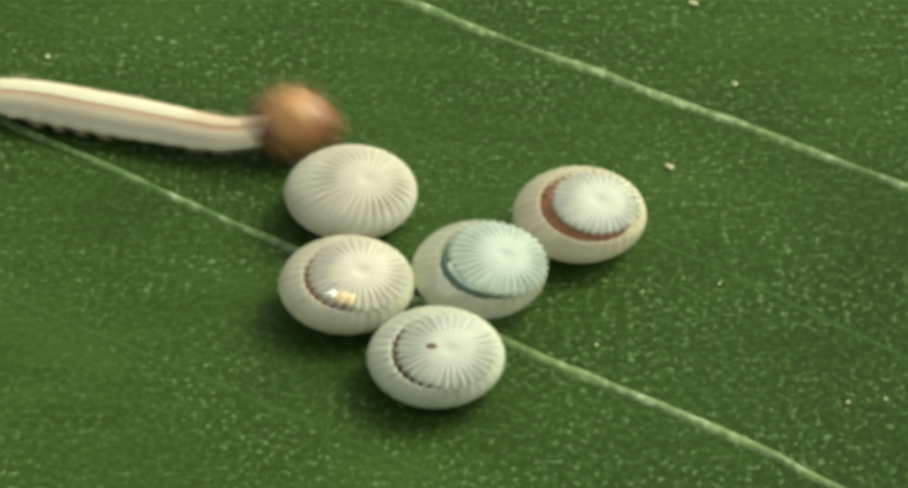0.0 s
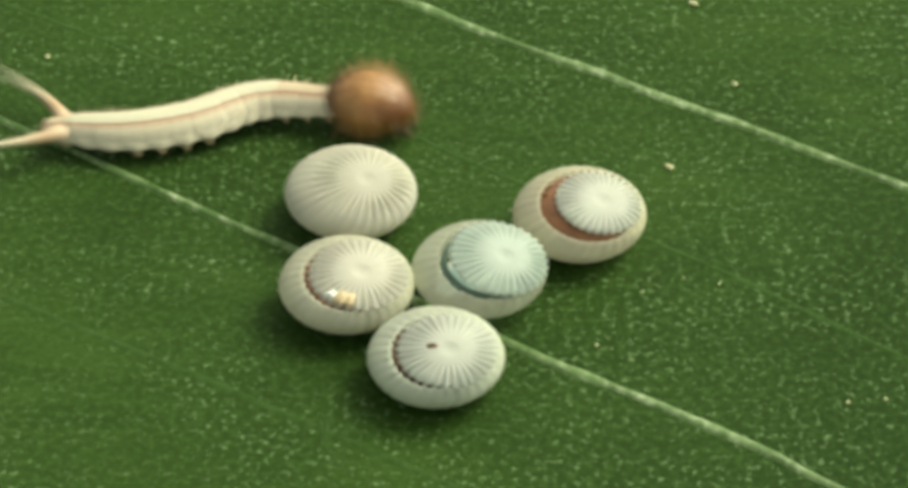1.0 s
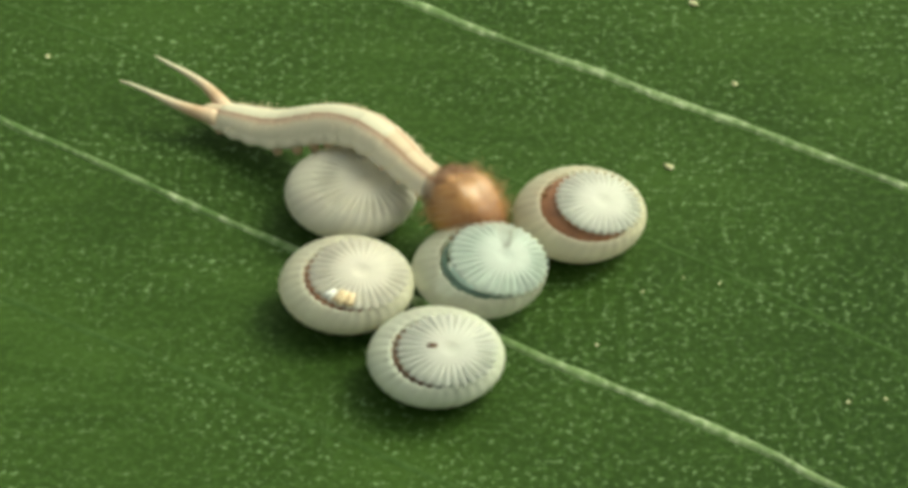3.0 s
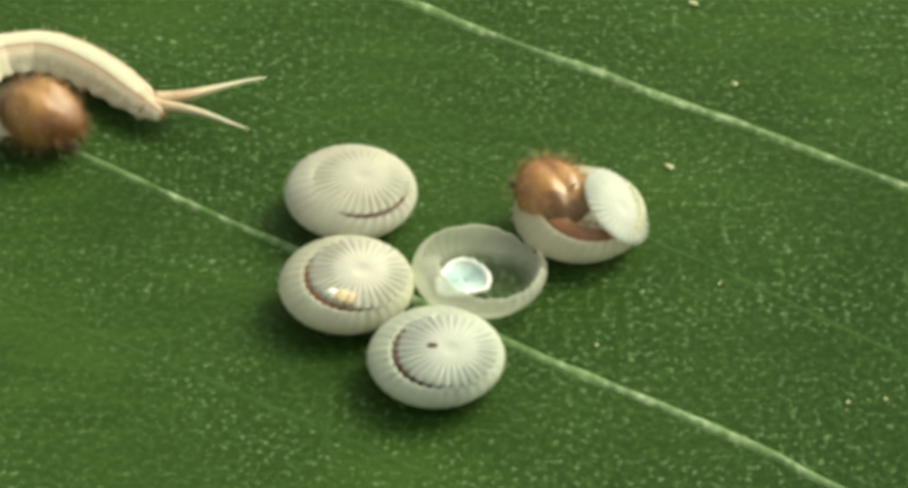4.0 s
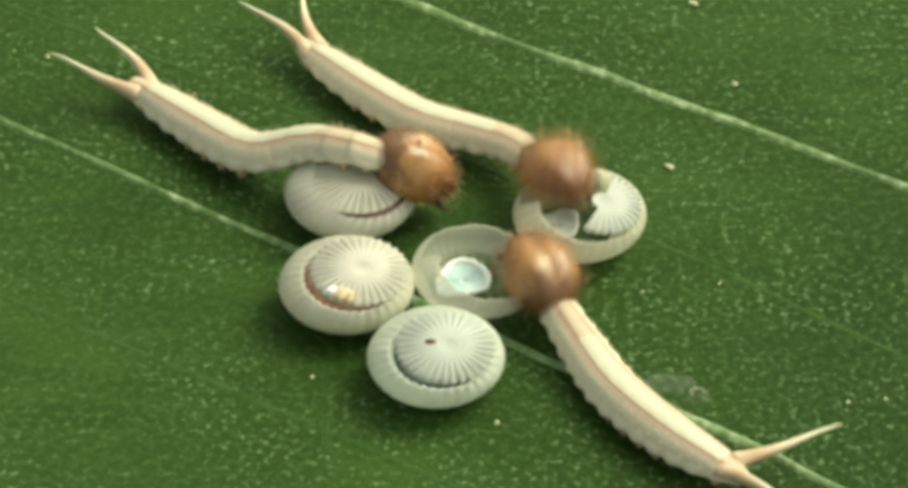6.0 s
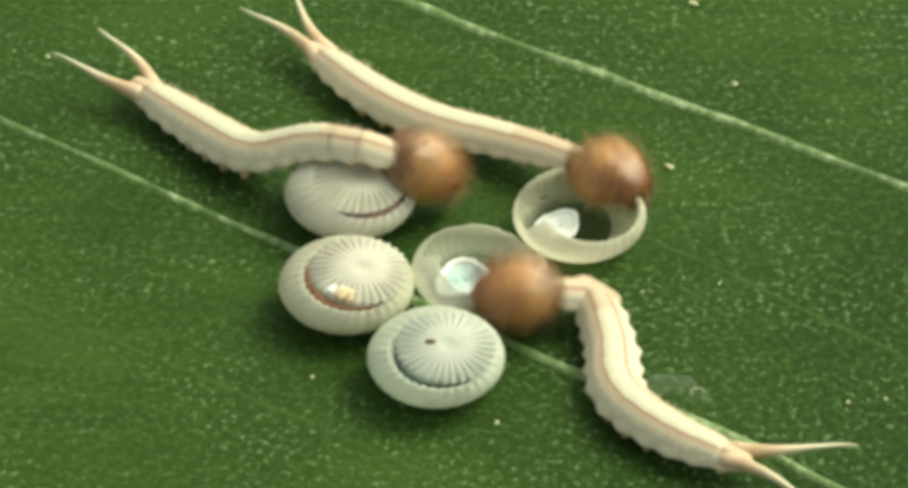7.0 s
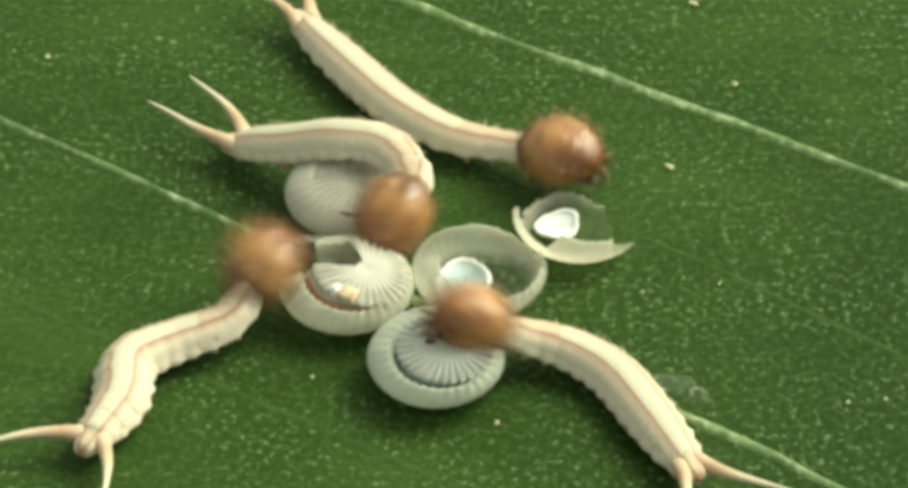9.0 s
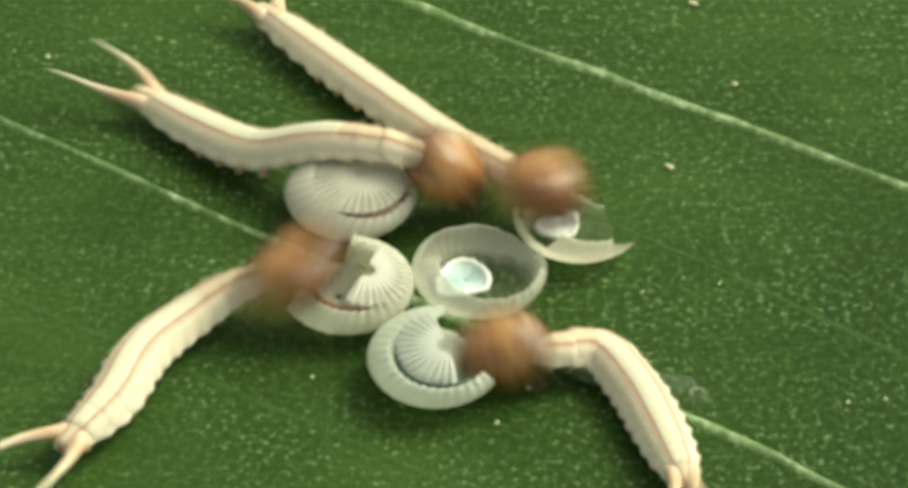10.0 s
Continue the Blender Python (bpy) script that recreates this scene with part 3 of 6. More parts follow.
def crawl(made, t, tips, *spine):
    """Notes where the larva's tail, back, head and tail tips are at t seconds, in mm."""
    made["rows"].append((t, [Vector(p) for p in tips], [Vector(p) + RAISE for p in spine]))


def frame_along(p, d, up=Vector((0, 0, 1))):
    x = d.normalized()
    y = up.cross(x)
    y = y.normalized() if y.length > 0.05 else Vector((0, 1, 0))
    z = x.cross(y)
    return Matrix.Translation(p) @ Matrix((x, y, z)).transposed().to_4x4()


def key_larva(made):
    tracks = {ob.name: [] for ob in (*made["rings"], made["head"], *made["prongs"])}
    root = []
    for t, tips, spine in made["rows"]:
        head_at = spine[-1]
        neck = head_at + (spine[-2] - head_at).normalized() * 0.36
        line = catmull([*spine[:-1], neck] if (neck - spine[-2]).length > 0.15 else [*spine[:-2], neck], SEGS + 1)
        centre = line[SEGS // 2].copy()
        root.append((t, Matrix.Translation(mm(centre))))
        back = Matrix.Translation(mm(-centre))
        for k, ob in enumerate(made["rings"]):
            tracks[ob.name].append((t, back @ frame_along(mm(line[k]), line[k + 1] - line[max(k - 1, 0)])))
        d = (head_at - line[-2]).normalized() + Vector((0, 0, -0.12))
        tracks[made["head"].name].append((t, back @ frame_along(mm(head_at), d)))
        across = Vector((0, 0, 1)).cross(line[1] - line[0]).normalized()
        first = (tips[0] - tips[1]).dot(across) > 0
        for ob, tip, s in zip(made["prongs"], tips, (1, -1) if first else (-1, 1)):
            base = line[0] + Vector((0, 0, 0.02)) + across * (0.11 * s)
            if t < made["free"]:
                base = tip + (base - tip).normalized() * (PRONG - 0.2)
            tracks[ob.name].append((t, back @ frame_along(mm(base), tip - base)))
    walk(made["larva"], root)
    tracks[made["head"].name] = restless(tracks[made["head"].name], made["out"], made["seed"])
    for ob in (*made["rings"], made["head"], *made["prongs"]):
        walk(ob, tracks[ob.name])
    made["path"] = [(f / FPS, place_at(made["larva"], f + 1) + place_at(made["head"], f + 1)) for f in range(10 * FPS + 1)]


def place_at(ob, f):
    """Where a keyed object is at a frame, in its parent's space."""
    keys = ob.animation_data
    curves = keys.action.layers[0].strips[0].channelbag(keys.action_slot).fcurves
    return Vector([c.evaluate(f) for c in curves if c.data_path == "location"])


def restless(rows, since, seed):
    """The head keeps nodding and swaying a little between its main places."""
    rnd = random.Random(seed)
    out = []
    for (t0, a), (t1, b) in zip(rows, rows[1:]):
        out.append((t0, a))
        n = max(1, round((t1 - t0) * FPS))
        for k in range(1, n):
            if t0 < since:
                break
            m = a.lerp(b, k / n)
            nod = Vector([rnd.uniform(-1, 1) * 0.34 * MM for _ in range(3)])
            out.append((t0 + (t1 - t0) * k / n, Matrix.Translation(nod) @ m @ pose(0, 0, 0, rnd.uniform(-9, 9), rnd.uniform(-9, 9), rnd.uniform(-12, 12))))
    return [*out, rows[-1]]


def eaten(ob, still, under, when, made):
    """A flake keeps its rows until it is bitten off, then goes with the head of the larva that ate it."""
    rows = [r for r in still if r[0] < when]
    inverse = under.inverted()
    turn = rows[-1][1].to_quaternion().to_matrix().to_4x4()
    if when - rows[-1][0] > 0.04:
        rows.append((when, rows[-1][1]))
    for t, p in made["path"]:
        if t > when + 0.02 and t > rows[0][0]:
            rows.append((t, Matrix.Translation(inverse @ p) @ turn))
    walk(ob, rows)


def lid(egg, rows, eater=None, meals=()):
    """Slides and tips an egg's lid (seconds, shift in mm, tilts in degrees); some of its flakes are eaten. Flake 0 is the hub."""
    at = dict(meals)
    for k, (ob, home) in enumerate(egg["flakes"]):
        keys = [(t, Matrix.Translation(mm(egg["lid_o"] + Vector(d))) @ pose(0, 0, 0, rx, ry, 0) @ Matrix.Translation(mm(home))) for t, d, rx, ry in rows]
        if k in at:
            eaten(ob, keys, egg["m"], at[k], eater)
        else:
            walk(ob, keys)


add_film(egg_three, -0.22, 0.08, 0.16, 0.42, 3, M_PALE, M_FILM)
add_film(egg_five, -0.30, -0.02, 0.24, 0.33, 5, M_PALE, M_PALE)


def fleck(at, size, seed):
    """A pale crumb on the leaf."""
    bm = bmesh.new()
    bmesh.ops.create_icosphere(bm, subdivisions=2, radius=1.0)
    for v in bm.verts:
        k = 1 + 0.45 * noise.noise(v.co * 1.7 + Vector((seed, 0, 0)))
        v.co = mm((v.co.x * size * k, v.co.y * size * k * 1.5, v.co.z * size * k * 0.6))
    ob = part("leaf_crumb", bm, M_FLECK)
    ob.matrix_basis = pose(at[0] * MM, at[1] * MM, size * 0.45 * MM, 0, 0, seed * 47)
    return tagged(ob, "tiny pale crumb lying on the green leaf", "crumb", "crumbs on the leaf")


fleck((3.29, 1.87, 0.00), 0.051, 1)
fleck((2.09, -2.38, 0.00), 0.022, 2)
fleck((5.70, -3.68, 0.00), 0.022, 3)
fleck((4.38, 4.00, 0.00), 0.036, 4)
fleck((3.82, 6.13, 0.00), 0.054, 5)
fleck((2.80, -1.15, 0.00), 0.017, 6)
fleck((3.95, -0.95, 0.00), 0.015, 7)
fleck((-6.39, 4.73, 0.00), 0.030, 8)
fleck((3.42, -0.81, 0.00), 0.015, 9)
fleck((6.25, -3.61, 0.00), 0.019, 11)
crumb_one = fleck((0, 0, 0), 0.026, 10)
crumb_two = fleck((0, 0, 0), 0.03, 12)
crumb_three = fleck((0, 0, 0), 0.03, 13)


def make_scrap():
    """A crumpled see-through skin left on the leaf beside the vein."""
    scrap = thing("membrane_scrap", pose(0, 0, 0), "crumpled clear scrap of egg membrane lying on the leaf", "membrane")
    for name, x, y, long, wide, high, seed in (("bubble", 0.0, 0.0, 0.17, 0.15, 0.12, 1), ("fold", -0.42, 0.30, 0.40, 0.20, 0.07, 2)):
        bm = bmesh.new()
        bmesh.ops.create_uvsphere(bm, u_segments=28, v_segments=14, radius=1.0)
        bmesh.ops.delete(bm, geom=[v for v in bm.verts if v.co.z < -0.05], context="VERTS")
        for v in bm.verts:
            k = 1 + 0.35 * noise.noise(v.co * 2.1 + Vector((seed * 7, 0, 0)))
            v.co = mm((x + v.co.x * long * k, y + v.co.y * wide * k, v.co.z * high * k))
        part(name, bm, M_CLEAR, scrap)
    bm = bmesh.new()
    tube(bm, [mm((0.10 * math.cos(a), 0.09 * math.sin(a), 0.115)) for a in [i * 0.5 for i in range(9)]], [0.009 * MM] * 9, 6)
    part("curled_edge", bm, M_HOLLOW_RIM, scrap)
    return scrap


membrane_scrap = make_scrap()


def drop(ob, egg, when, at):
    """A crumb lies in an egg until a larva drags it out onto the leaf."""
    home = egg["m"] @ Matrix.Translation(mm((0.1, 0.0, 0.12)))
    there = Matrix.Translation(mm((at[0], at[1], 0.02)))
    half = Matrix.Translation((home.translation + there.translation) / 2 + Vector((0, 0, 0.5 * MM)))
    walk(ob, [(0.0, home), (when, home), (when + 0.1, half), (when + 0.2, there), (10.0, there)])


def motions():
    crawl(larva_a, 0, ((-8.90, 4.34, 0.43), (-8.68, 2.84, 0.43)), (-7.47, 3.28, 0.33), (-6.47, 3.10, 0.33), (-5.57, 2.83, 0.33), (-4.48, 2.51, 0.33), (-3.49, 2.20, 0.36), (-2.47, 2.33, 0.45))
    crawl(larva_a, 0.1, ((-9.16, 4.27, 0.43), (-8.94, 2.77, 0.43)), (-7.73, 3.20, 0.33), (-6.74, 3.10, 0.33), (-5.66, 2.83, 0.33), (-4.57, 2.51, 0.33), (-3.84, 2.13, 0.36), (-3.17, 1.83, 0.45))
    crawl(larva_a, 0.2, ((-8.99, 4.34, 0.43), (-8.77, 2.84, 0.43)), (-7.56, 3.28, 0.33), (-6.47, 3.05, 0.33), (-5.56, 2.76, 0.33), (-4.48, 2.46, 0.33), (-3.45, 2.32, 0.36), (-2.61, 2.42, 0.45))
    crawl(larva_a, 0.3, ((-8.44, 4.27, 0.43), (-8.23, 2.77, 0.43)), (-7.02, 3.20, 0.33), (-6.19, 2.90, 0.33), (-5.20, 2.61, 0.33), (-4.03, 2.46, 0.33), (-2.79, 2.57, 0.36), (-1.91, 2.74, 0.45))
    crawl(larva_a, 0.4, ((-8.71, 4.27, 0.43), (-8.50, 2.77, 0.43)), (-7.29, 3.20, 0.33), (-6.38, 2.98, 0.33), (-5.38, 2.68, 0.33), (-4.30, 2.46, 0.33), (-3.15, 2.49, 0.36), (-2.21, 2.48, 0.45))
    crawl(larva_a, 0.5, ((-7.03, 4.04, 0.43), (-7.71, 2.99, 0.43)), (-6.58, 2.68, 0.33), (-5.63, 2.46, 0.33), (-4.74, 2.42, 0.33), (-3.95, 2.46, 0.33), (-3.17, 2.06, 0.56), (-2.29, 0.81, 1.25))
    crawl(larva_a, 0.6, ((-7.26, 4.19, 0.43), (-7.95, 3.14, 0.43)), (-6.81, 2.83, 0.33), (-5.91, 2.61, 0.33), (-5.01, 2.46, 0.33), (-3.95, 2.46, 0.33), (-3.00, 2.07, 0.57), (-2.05, 1.05, 1.30))
    crawl(larva_a, 0.7, ((-7.26, 4.19, 0.43), (-7.95, 3.14, 0.43)), (-6.81, 2.83, 0.33), (-5.91, 2.61, 0.33), (-5.01, 2.46, 0.33), (-3.95, 2.46, 0.33), (-3.00, 2.07, 0.57), (-2.04, 1.08, 1.29))
    crawl(larva_a, 0.8, ((-7.17, 4.19, 0.43), (-7.86, 3.14, 0.43)), (-6.73, 2.83, 0.33), (-5.82, 2.61, 0.33), (-4.83, 2.46, 0.33), (-3.77, 2.39, 0.33), (-2.75, 2.45, 0.36), (-1.82, 2.67, 0.45))
    crawl(larva_a, 0.9, ((-6.89, 4.11, 0.43), (-7.58, 3.06, 0.43)), (-6.45, 2.76, 0.33), (-5.55, 2.53, 0.33), (-4.57, 2.46, 0.33), (-3.41, 2.51, 0.33), (-2.22, 2.60, 0.36), (-1.28, 2.67, 0.45))
    crawl(larva_a, 1, ((-6.86, 3.59, 0.43), (-6.75, 1.89, 0.43)), (-5.94, 2.36, 0.33), (-5.01, 2.31, 0.33), (-4.04, 2.56, 0.33), (-3.08, 3.10, 0.33), (-2.14, 3.06, 0.36), (-1.24, 2.79, 0.45))
    crawl(larva_a, 1.1, ((-6.45, 2.84, 0.43), (-6.40, 2.03, 0.43)), (-5.28, 2.56, 0.33), (-4.48, 2.46, 0.33), (-3.59, 2.46, 0.33), (-2.79, 2.51, 0.33), (-2.08, 2.49, 0.36), (-1.01, 2.60, 0.45))
    crawl(larva_a, 1.133, ((-6.01, 2.81, 0.43), (-5.96, 2.00, 0.43)), (-4.84, 2.53, 0.33), (-3.95, 2.46, 0.33), (-3.07, 2.76, 0.33), (-2.55, 3.43, 0.33), (-3.02, 4.14, 0.36), (-4.01, 4.24, 0.45))
    crawl(larva_a, 1.167, ((-3.19, 1.09, 0.43), (-2.69, 1.96, 0.43)), (-4.12, 2.46, 0.33), (-3.89, 3.28, 0.33), (-4.46, 4.03, 0.33), (-5.37, 4.18, 0.33), (-6.43, 3.84, 0.36), (-7.30, 3.49, 0.45))
    crawl(larva_a, 1.2, ((-2.44, 2.91, 0.43), (-3.07, 1.60, 0.43)), (-3.86, 2.46, 0.33), (-4.66, 2.61, 0.33), (-5.57, 2.83, 0.33), (-6.48, 3.13, 0.33), (-7.39, 3.38, 0.36), (-8.38, 3.49, 0.45))
    crawl(larva_a, 1.233, ((-2.53, 2.91, 0.43), (-3.16, 1.60, 0.43)), (-3.95, 2.46, 0.33), (-4.84, 2.61, 0.33), (-5.83, 2.68, 0.33), (-6.42, 2.24, 0.33), (-6.01, 1.33, 0.36), (-5.18, 0.71, 0.45))
    crawl(larva_a, 1.267, ((-6.19, 4.34, 0.43), (-5.28, 4.34, 0.43)), (-5.66, 2.83, 0.33), (-6.12, 3.13, 0.33), (-6.46, 2.83, 0.33), (-5.89, 2.24, 0.33), (-4.90, 2.06, 0.36), (-3.98, 1.14, 0.45))
    crawl(larva_a, 1.3, ((-8.42, 4.04, 0.43), (-8.34, 2.99, 0.43)), (-7.38, 3.20, 0.33), (-6.38, 3.05, 0.33), (-5.47, 2.76, 0.33), (-4.57, 2.53, 0.33), (-3.80, 2.27, 0.36), (-3.54, 1.00, 0.45))
    crawl(larva_a, 1.4, ((-7.67, 3.66, 0.43), (-7.60, 2.62, 0.43)), (-6.64, 2.83, 0.33), (-5.73, 2.61, 0.33), (-4.75, 2.61, 0.33), (-3.51, 2.76, 0.33), (-2.31, 2.79, 0.36), (-1.42, 2.74, 0.45))
    crawl(larva_a, 1.5, ((-7.11, 3.36, 0.43), (-7.22, 2.40, 0.43)), (-6.12, 2.46, 0.33), (-5.19, 2.39, 0.33), (-4.22, 2.53, 0.33), (-3.33, 2.68, 0.33), (-2.35, 2.64, 0.36), (-1.37, 2.86, 0.45))
    crawl(larva_a, 1.6, ((-7.31, 3.54, 0.43), (-7.41, 2.57, 0.43)), (-6.31, 2.64, 0.33), (-5.28, 2.49, 0.33), (-4.13, 2.49, 0.33), (-2.97, 2.56, 0.33), (-1.73, 2.57, 0.36), (-0.75, 2.52, 0.45))
    crawl(larva_a, 1.7, ((-6.81, 3.51, 0.43), (-6.92, 2.54, 0.43)), (-5.82, 2.61, 0.33), (-4.75, 2.51, 0.33), (-3.68, 2.51, 0.33), (-2.62, 2.56, 0.33), (-1.64, 2.57, 0.36), (-0.70, 2.37, 0.45))
    crawl(larva_a, 1.8, ((-6.23, 2.84, 0.43), (-5.98, 2.32, 0.43)), (-5.24, 2.61, 0.33), (-4.21, 2.46, 0.33), (-3.15, 2.46, 0.33), (-2.08, 2.51, 0.33), (-0.92, 2.42, 0.36), (-0.04, 2.37, 0.45))
    crawl(larva_a, 1.9, ((-5.50, 3.29, 0.43), (-5.66, 2.99, 0.43)), (-4.53, 2.68, 0.33), (-3.59, 2.46, 0.33), (-2.60, 2.15, 0.51), (-1.61, 1.67, 1.04), (-0.91, 1.29, 1.22), (0.05, 0.63, 0.96))
    crawl(larva_a, 2, ((-4.63, 4.37, 0.43), (-4.88, 3.21, 0.43)), (-3.64, 2.61, 0.33), (-2.78, 2.18, 0.47), (-1.97, 1.71, 0.87), (-1.30, 1.22, 1.30), (-0.81, 0.44, 1.22), (0.05, 0.16, 0.83))
    crawl(larva_a, 2.1, ((-4.63, 4.37, 0.43), (-4.88, 3.21, 0.43)), (-3.64, 2.61, 0.33), (-2.78, 2.18, 0.47), (-1.97, 1.71, 0.87), (-1.38, 1.18, 1.30), (-0.94, 0.22, 1.22), (-0.16, 0.18, 0.87))
    crawl(larva_a, 2.2, ((-4.66, 4.45, 0.43), (-4.91, 3.29, 0.43)), (-3.67, 2.68, 0.33), (-2.78, 2.18, 0.47), (-1.97, 1.80, 0.87), (-1.25, 1.22, 1.30), (-0.60, 0.55, 1.13), (0.18, 0.23, 0.83))
    crawl(larva_a, 2.3, ((-4.60, 4.56, 0.43), (-4.85, 3.39, 0.43)), (-3.60, 2.79, 0.33), (-2.78, 2.18, 0.47), (-1.97, 1.75, 0.87), (-1.16, 0.96, 1.30), (-0.38, 0.41, 1.13), (0.57, 0.43, 0.78))
    crawl(larva_a, 2.4, ((-4.52, 4.57, 0.43), (-4.78, 3.41, 0.43)), (-3.53, 2.80, 0.33), (-2.78, 2.18, 0.47), (-1.97, 1.80, 0.87), (-1.25, 1.18, 1.30), (-0.60, 0.48, 1.13), (0.18, 0.23, 0.83))
    crawl(larva_a, 2.5, ((-4.78, 4.27, 0.43), (-4.91, 3.14, 0.43)), (-3.59, 2.56, 0.33), (-2.69, 2.15, 0.49), (-1.79, 1.68, 0.96), (-0.99, 0.96, 1.30), (-0.42, 0.55, 1.13), (0.44, 0.64, 0.78))
    crawl(larva_a, 2.6, ((-4.78, 4.28, 0.43), (-4.91, 3.15, 0.43)), (-3.59, 2.58, 0.33), (-2.69, 2.11, 0.49), (-1.88, 1.64, 0.96), (-1.16, 0.89, 1.30), (-0.64, 0.27, 1.13), (0.27, 0.26, 0.78))
    crawl(larva_a, 2.7, ((-4.78, 4.28, 0.43), (-4.91, 3.15, 0.43)), (-3.59, 2.58, 0.33), (-2.69, 2.11, 0.49), (-1.83, 1.68, 0.96), (-1.12, 0.75, 1.30), (-0.60, 0.12, 1.13), (0.24, 0.29, 0.78))
    crawl(larva_a, 3, ((-4.74, 4.39, 0.43), (-4.87, 3.26, 0.43)), (-3.55, 2.68, 0.33), (-2.69, 2.15, 0.49), (-1.83, 1.64, 0.96), (-1.16, 0.89, 1.30), (-0.60, 0.34, 1.13), (0.14, -0.24, 0.87))
    crawl(larva_a, 3.3, ((-4.74, 4.39, 0.43), (-4.87, 3.26, 0.43)), (-3.55, 2.68, 0.33), (-2.69, 2.15, 0.49), (-1.83, 1.68, 0.96), (-1.08, 0.96, 1.30), (-0.47, 0.48, 1.13), (0.40, 0.29, 0.78))
    crawl(larva_a, 3.6, ((-4.72, 4.46, 0.43), (-4.85, 3.33, 0.43)), (-3.53, 2.76, 0.33), (-2.69, 2.15, 0.49), (-1.79, 1.68, 0.96), (-0.99, 1.04, 1.30), (-0.42, 0.55, 1.13), (0.05, -0.49, 0.96))
    crawl(larva_a, 3.8, ((-4.57, 4.50, 0.43), (-4.83, 3.36, 0.43)), (-3.52, 2.87, 0.33), (-2.60, 2.21, 0.49), (-1.70, 1.68, 0.96), (-0.90, 1.08, 1.30), (-0.34, 0.62, 1.13), (-0.08, 0.23, 0.83))
    crawl(larva_a, 3.867, ((-4.00, 1.67, 0.43), (-3.88, 0.81, 0.43)), (-3.13, 2.10, 0.33), (-2.51, 2.04, 0.49), (-1.79, 1.78, 0.96), (-1.10, 2.62, 0.49), (-1.11, 3.53, 0.36), (-1.66, 3.94, 0.45))
    crawl(larva_a, 3.9, ((-3.75, -0.18, 0.43), (-3.32, -0.32, 0.43)), (-2.68, 0.25, 0.81), (-2.72, 1.54, 0.59), (-2.06, 1.75, 0.87), (-1.35, 1.67, 1.04), (-1.24, 3.00, 0.54), (-1.74, 3.71, 0.45))
    crawl(larva_a, 3.933, ((-2.98, -0.04, 0.43), (-2.48, 0.67, 0.43)), (-3.39, 1.80, 0.33), (-3.43, 2.83, 0.33), (-3.46, 3.73, 0.33), (-4.28, 4.18, 0.33), (-5.19, 4.29, 0.36), (-6.07, 3.94, 0.45))
    crawl(larva_a, 3.967, ((-2.95, 3.51, 0.43), (-3.32, 2.40, 0.43)), (-4.73, 2.98, 0.33), (-5.58, 3.88, 0.33), (-6.46, 4.36, 0.33), (-7.35, 4.03, 0.33), (-7.48, 2.79, 0.36), (-6.19, 2.21, 0.45))
    crawl(larva_a, 4.033, ((-2.95, 3.51, 0.43), (-3.32, 2.40, 0.43)), (-4.73, 2.98, 0.33), (-5.58, 3.88, 0.33), (-6.46, 4.36, 0.33), (-7.35, 4.03, 0.33), (-7.48, 2.79, 0.36), (-6.19, 2.21, 0.45))
    crawl(larva_a, 4.067, ((-5.33, 5.27, 0.43), (-6.06, 5.27, 0.43)), (-5.99, 4.03, 0.33), (-6.42, 3.58, 0.33), (-6.10, 2.83, 0.33), (-5.01, 2.46, 0.33), (-3.67, 2.27, 0.36), (-2.60, 2.15, 0.45))
    crawl(larva_a, 4.1, ((-6.63, 4.19, 0.43), (-6.84, 3.29, 0.43)), (-5.90, 3.13, 0.33), (-4.66, 2.56, 0.33), (-3.41, 2.27, 0.33), (-2.16, 2.15, 0.49), (-1.04, 1.49, 0.96), (-0.17, 2.27, 0.45))
    crawl(larva_a, 4.2, ((-5.56, 4.50, 0.43), (-5.66, 3.06, 0.43)), (-4.68, 2.98, 0.33), (-3.68, 2.56, 0.33), (-2.78, 2.15, 0.49), (-1.88, 1.56, 0.96), (-0.90, 1.01, 1.22), (-0.12, 1.89, 0.45))
    crawl(larva_a, 4.3, ((-5.46, 4.27, 0.43), (-5.56, 2.84, 0.43)), (-4.58, 2.76, 0.33), (-3.76, 2.36, 0.33), (-2.86, 1.86, 0.51), (-1.95, 1.16, 1.04), (-1.16, 0.86, 1.22), (-0.34, 1.64, 1.04))
    crawl(larva_a, 4.4, ((-4.54, 3.96, 0.43), (-4.66, 2.54, 0.43)), (-3.68, 2.46, 0.33), (-2.77, 1.79, 0.51), (-1.86, 0.95, 1.04), (-1.07, 0.18, 1.30), (-0.38, -0.30, 1.13), (0.31, -0.70, 0.96))
    crawl(larva_a, 4.5, ((-4.09, 3.96, 0.43), (-5.02, 2.77, 0.43)), (-3.18, 2.02, 0.33), (-2.30, 0.98, 0.94), (-1.51, 0.48, 1.13), (-0.72, 0.01, 1.22), (-0.03, -0.18, 1.04), (0.74, -0.52, 0.78))
    crawl(larva_a, 4.6, ((-3.82, 3.81, 0.43), (-4.13, 2.69, 0.43)), (-3.22, 2.02, 0.33), (-2.31, 1.17, 0.93), (-1.43, 0.83, 1.13), (-0.81, 0.01, 1.22), (-0.25, -0.56, 0.96), (0.43, -1.74, 1.13))
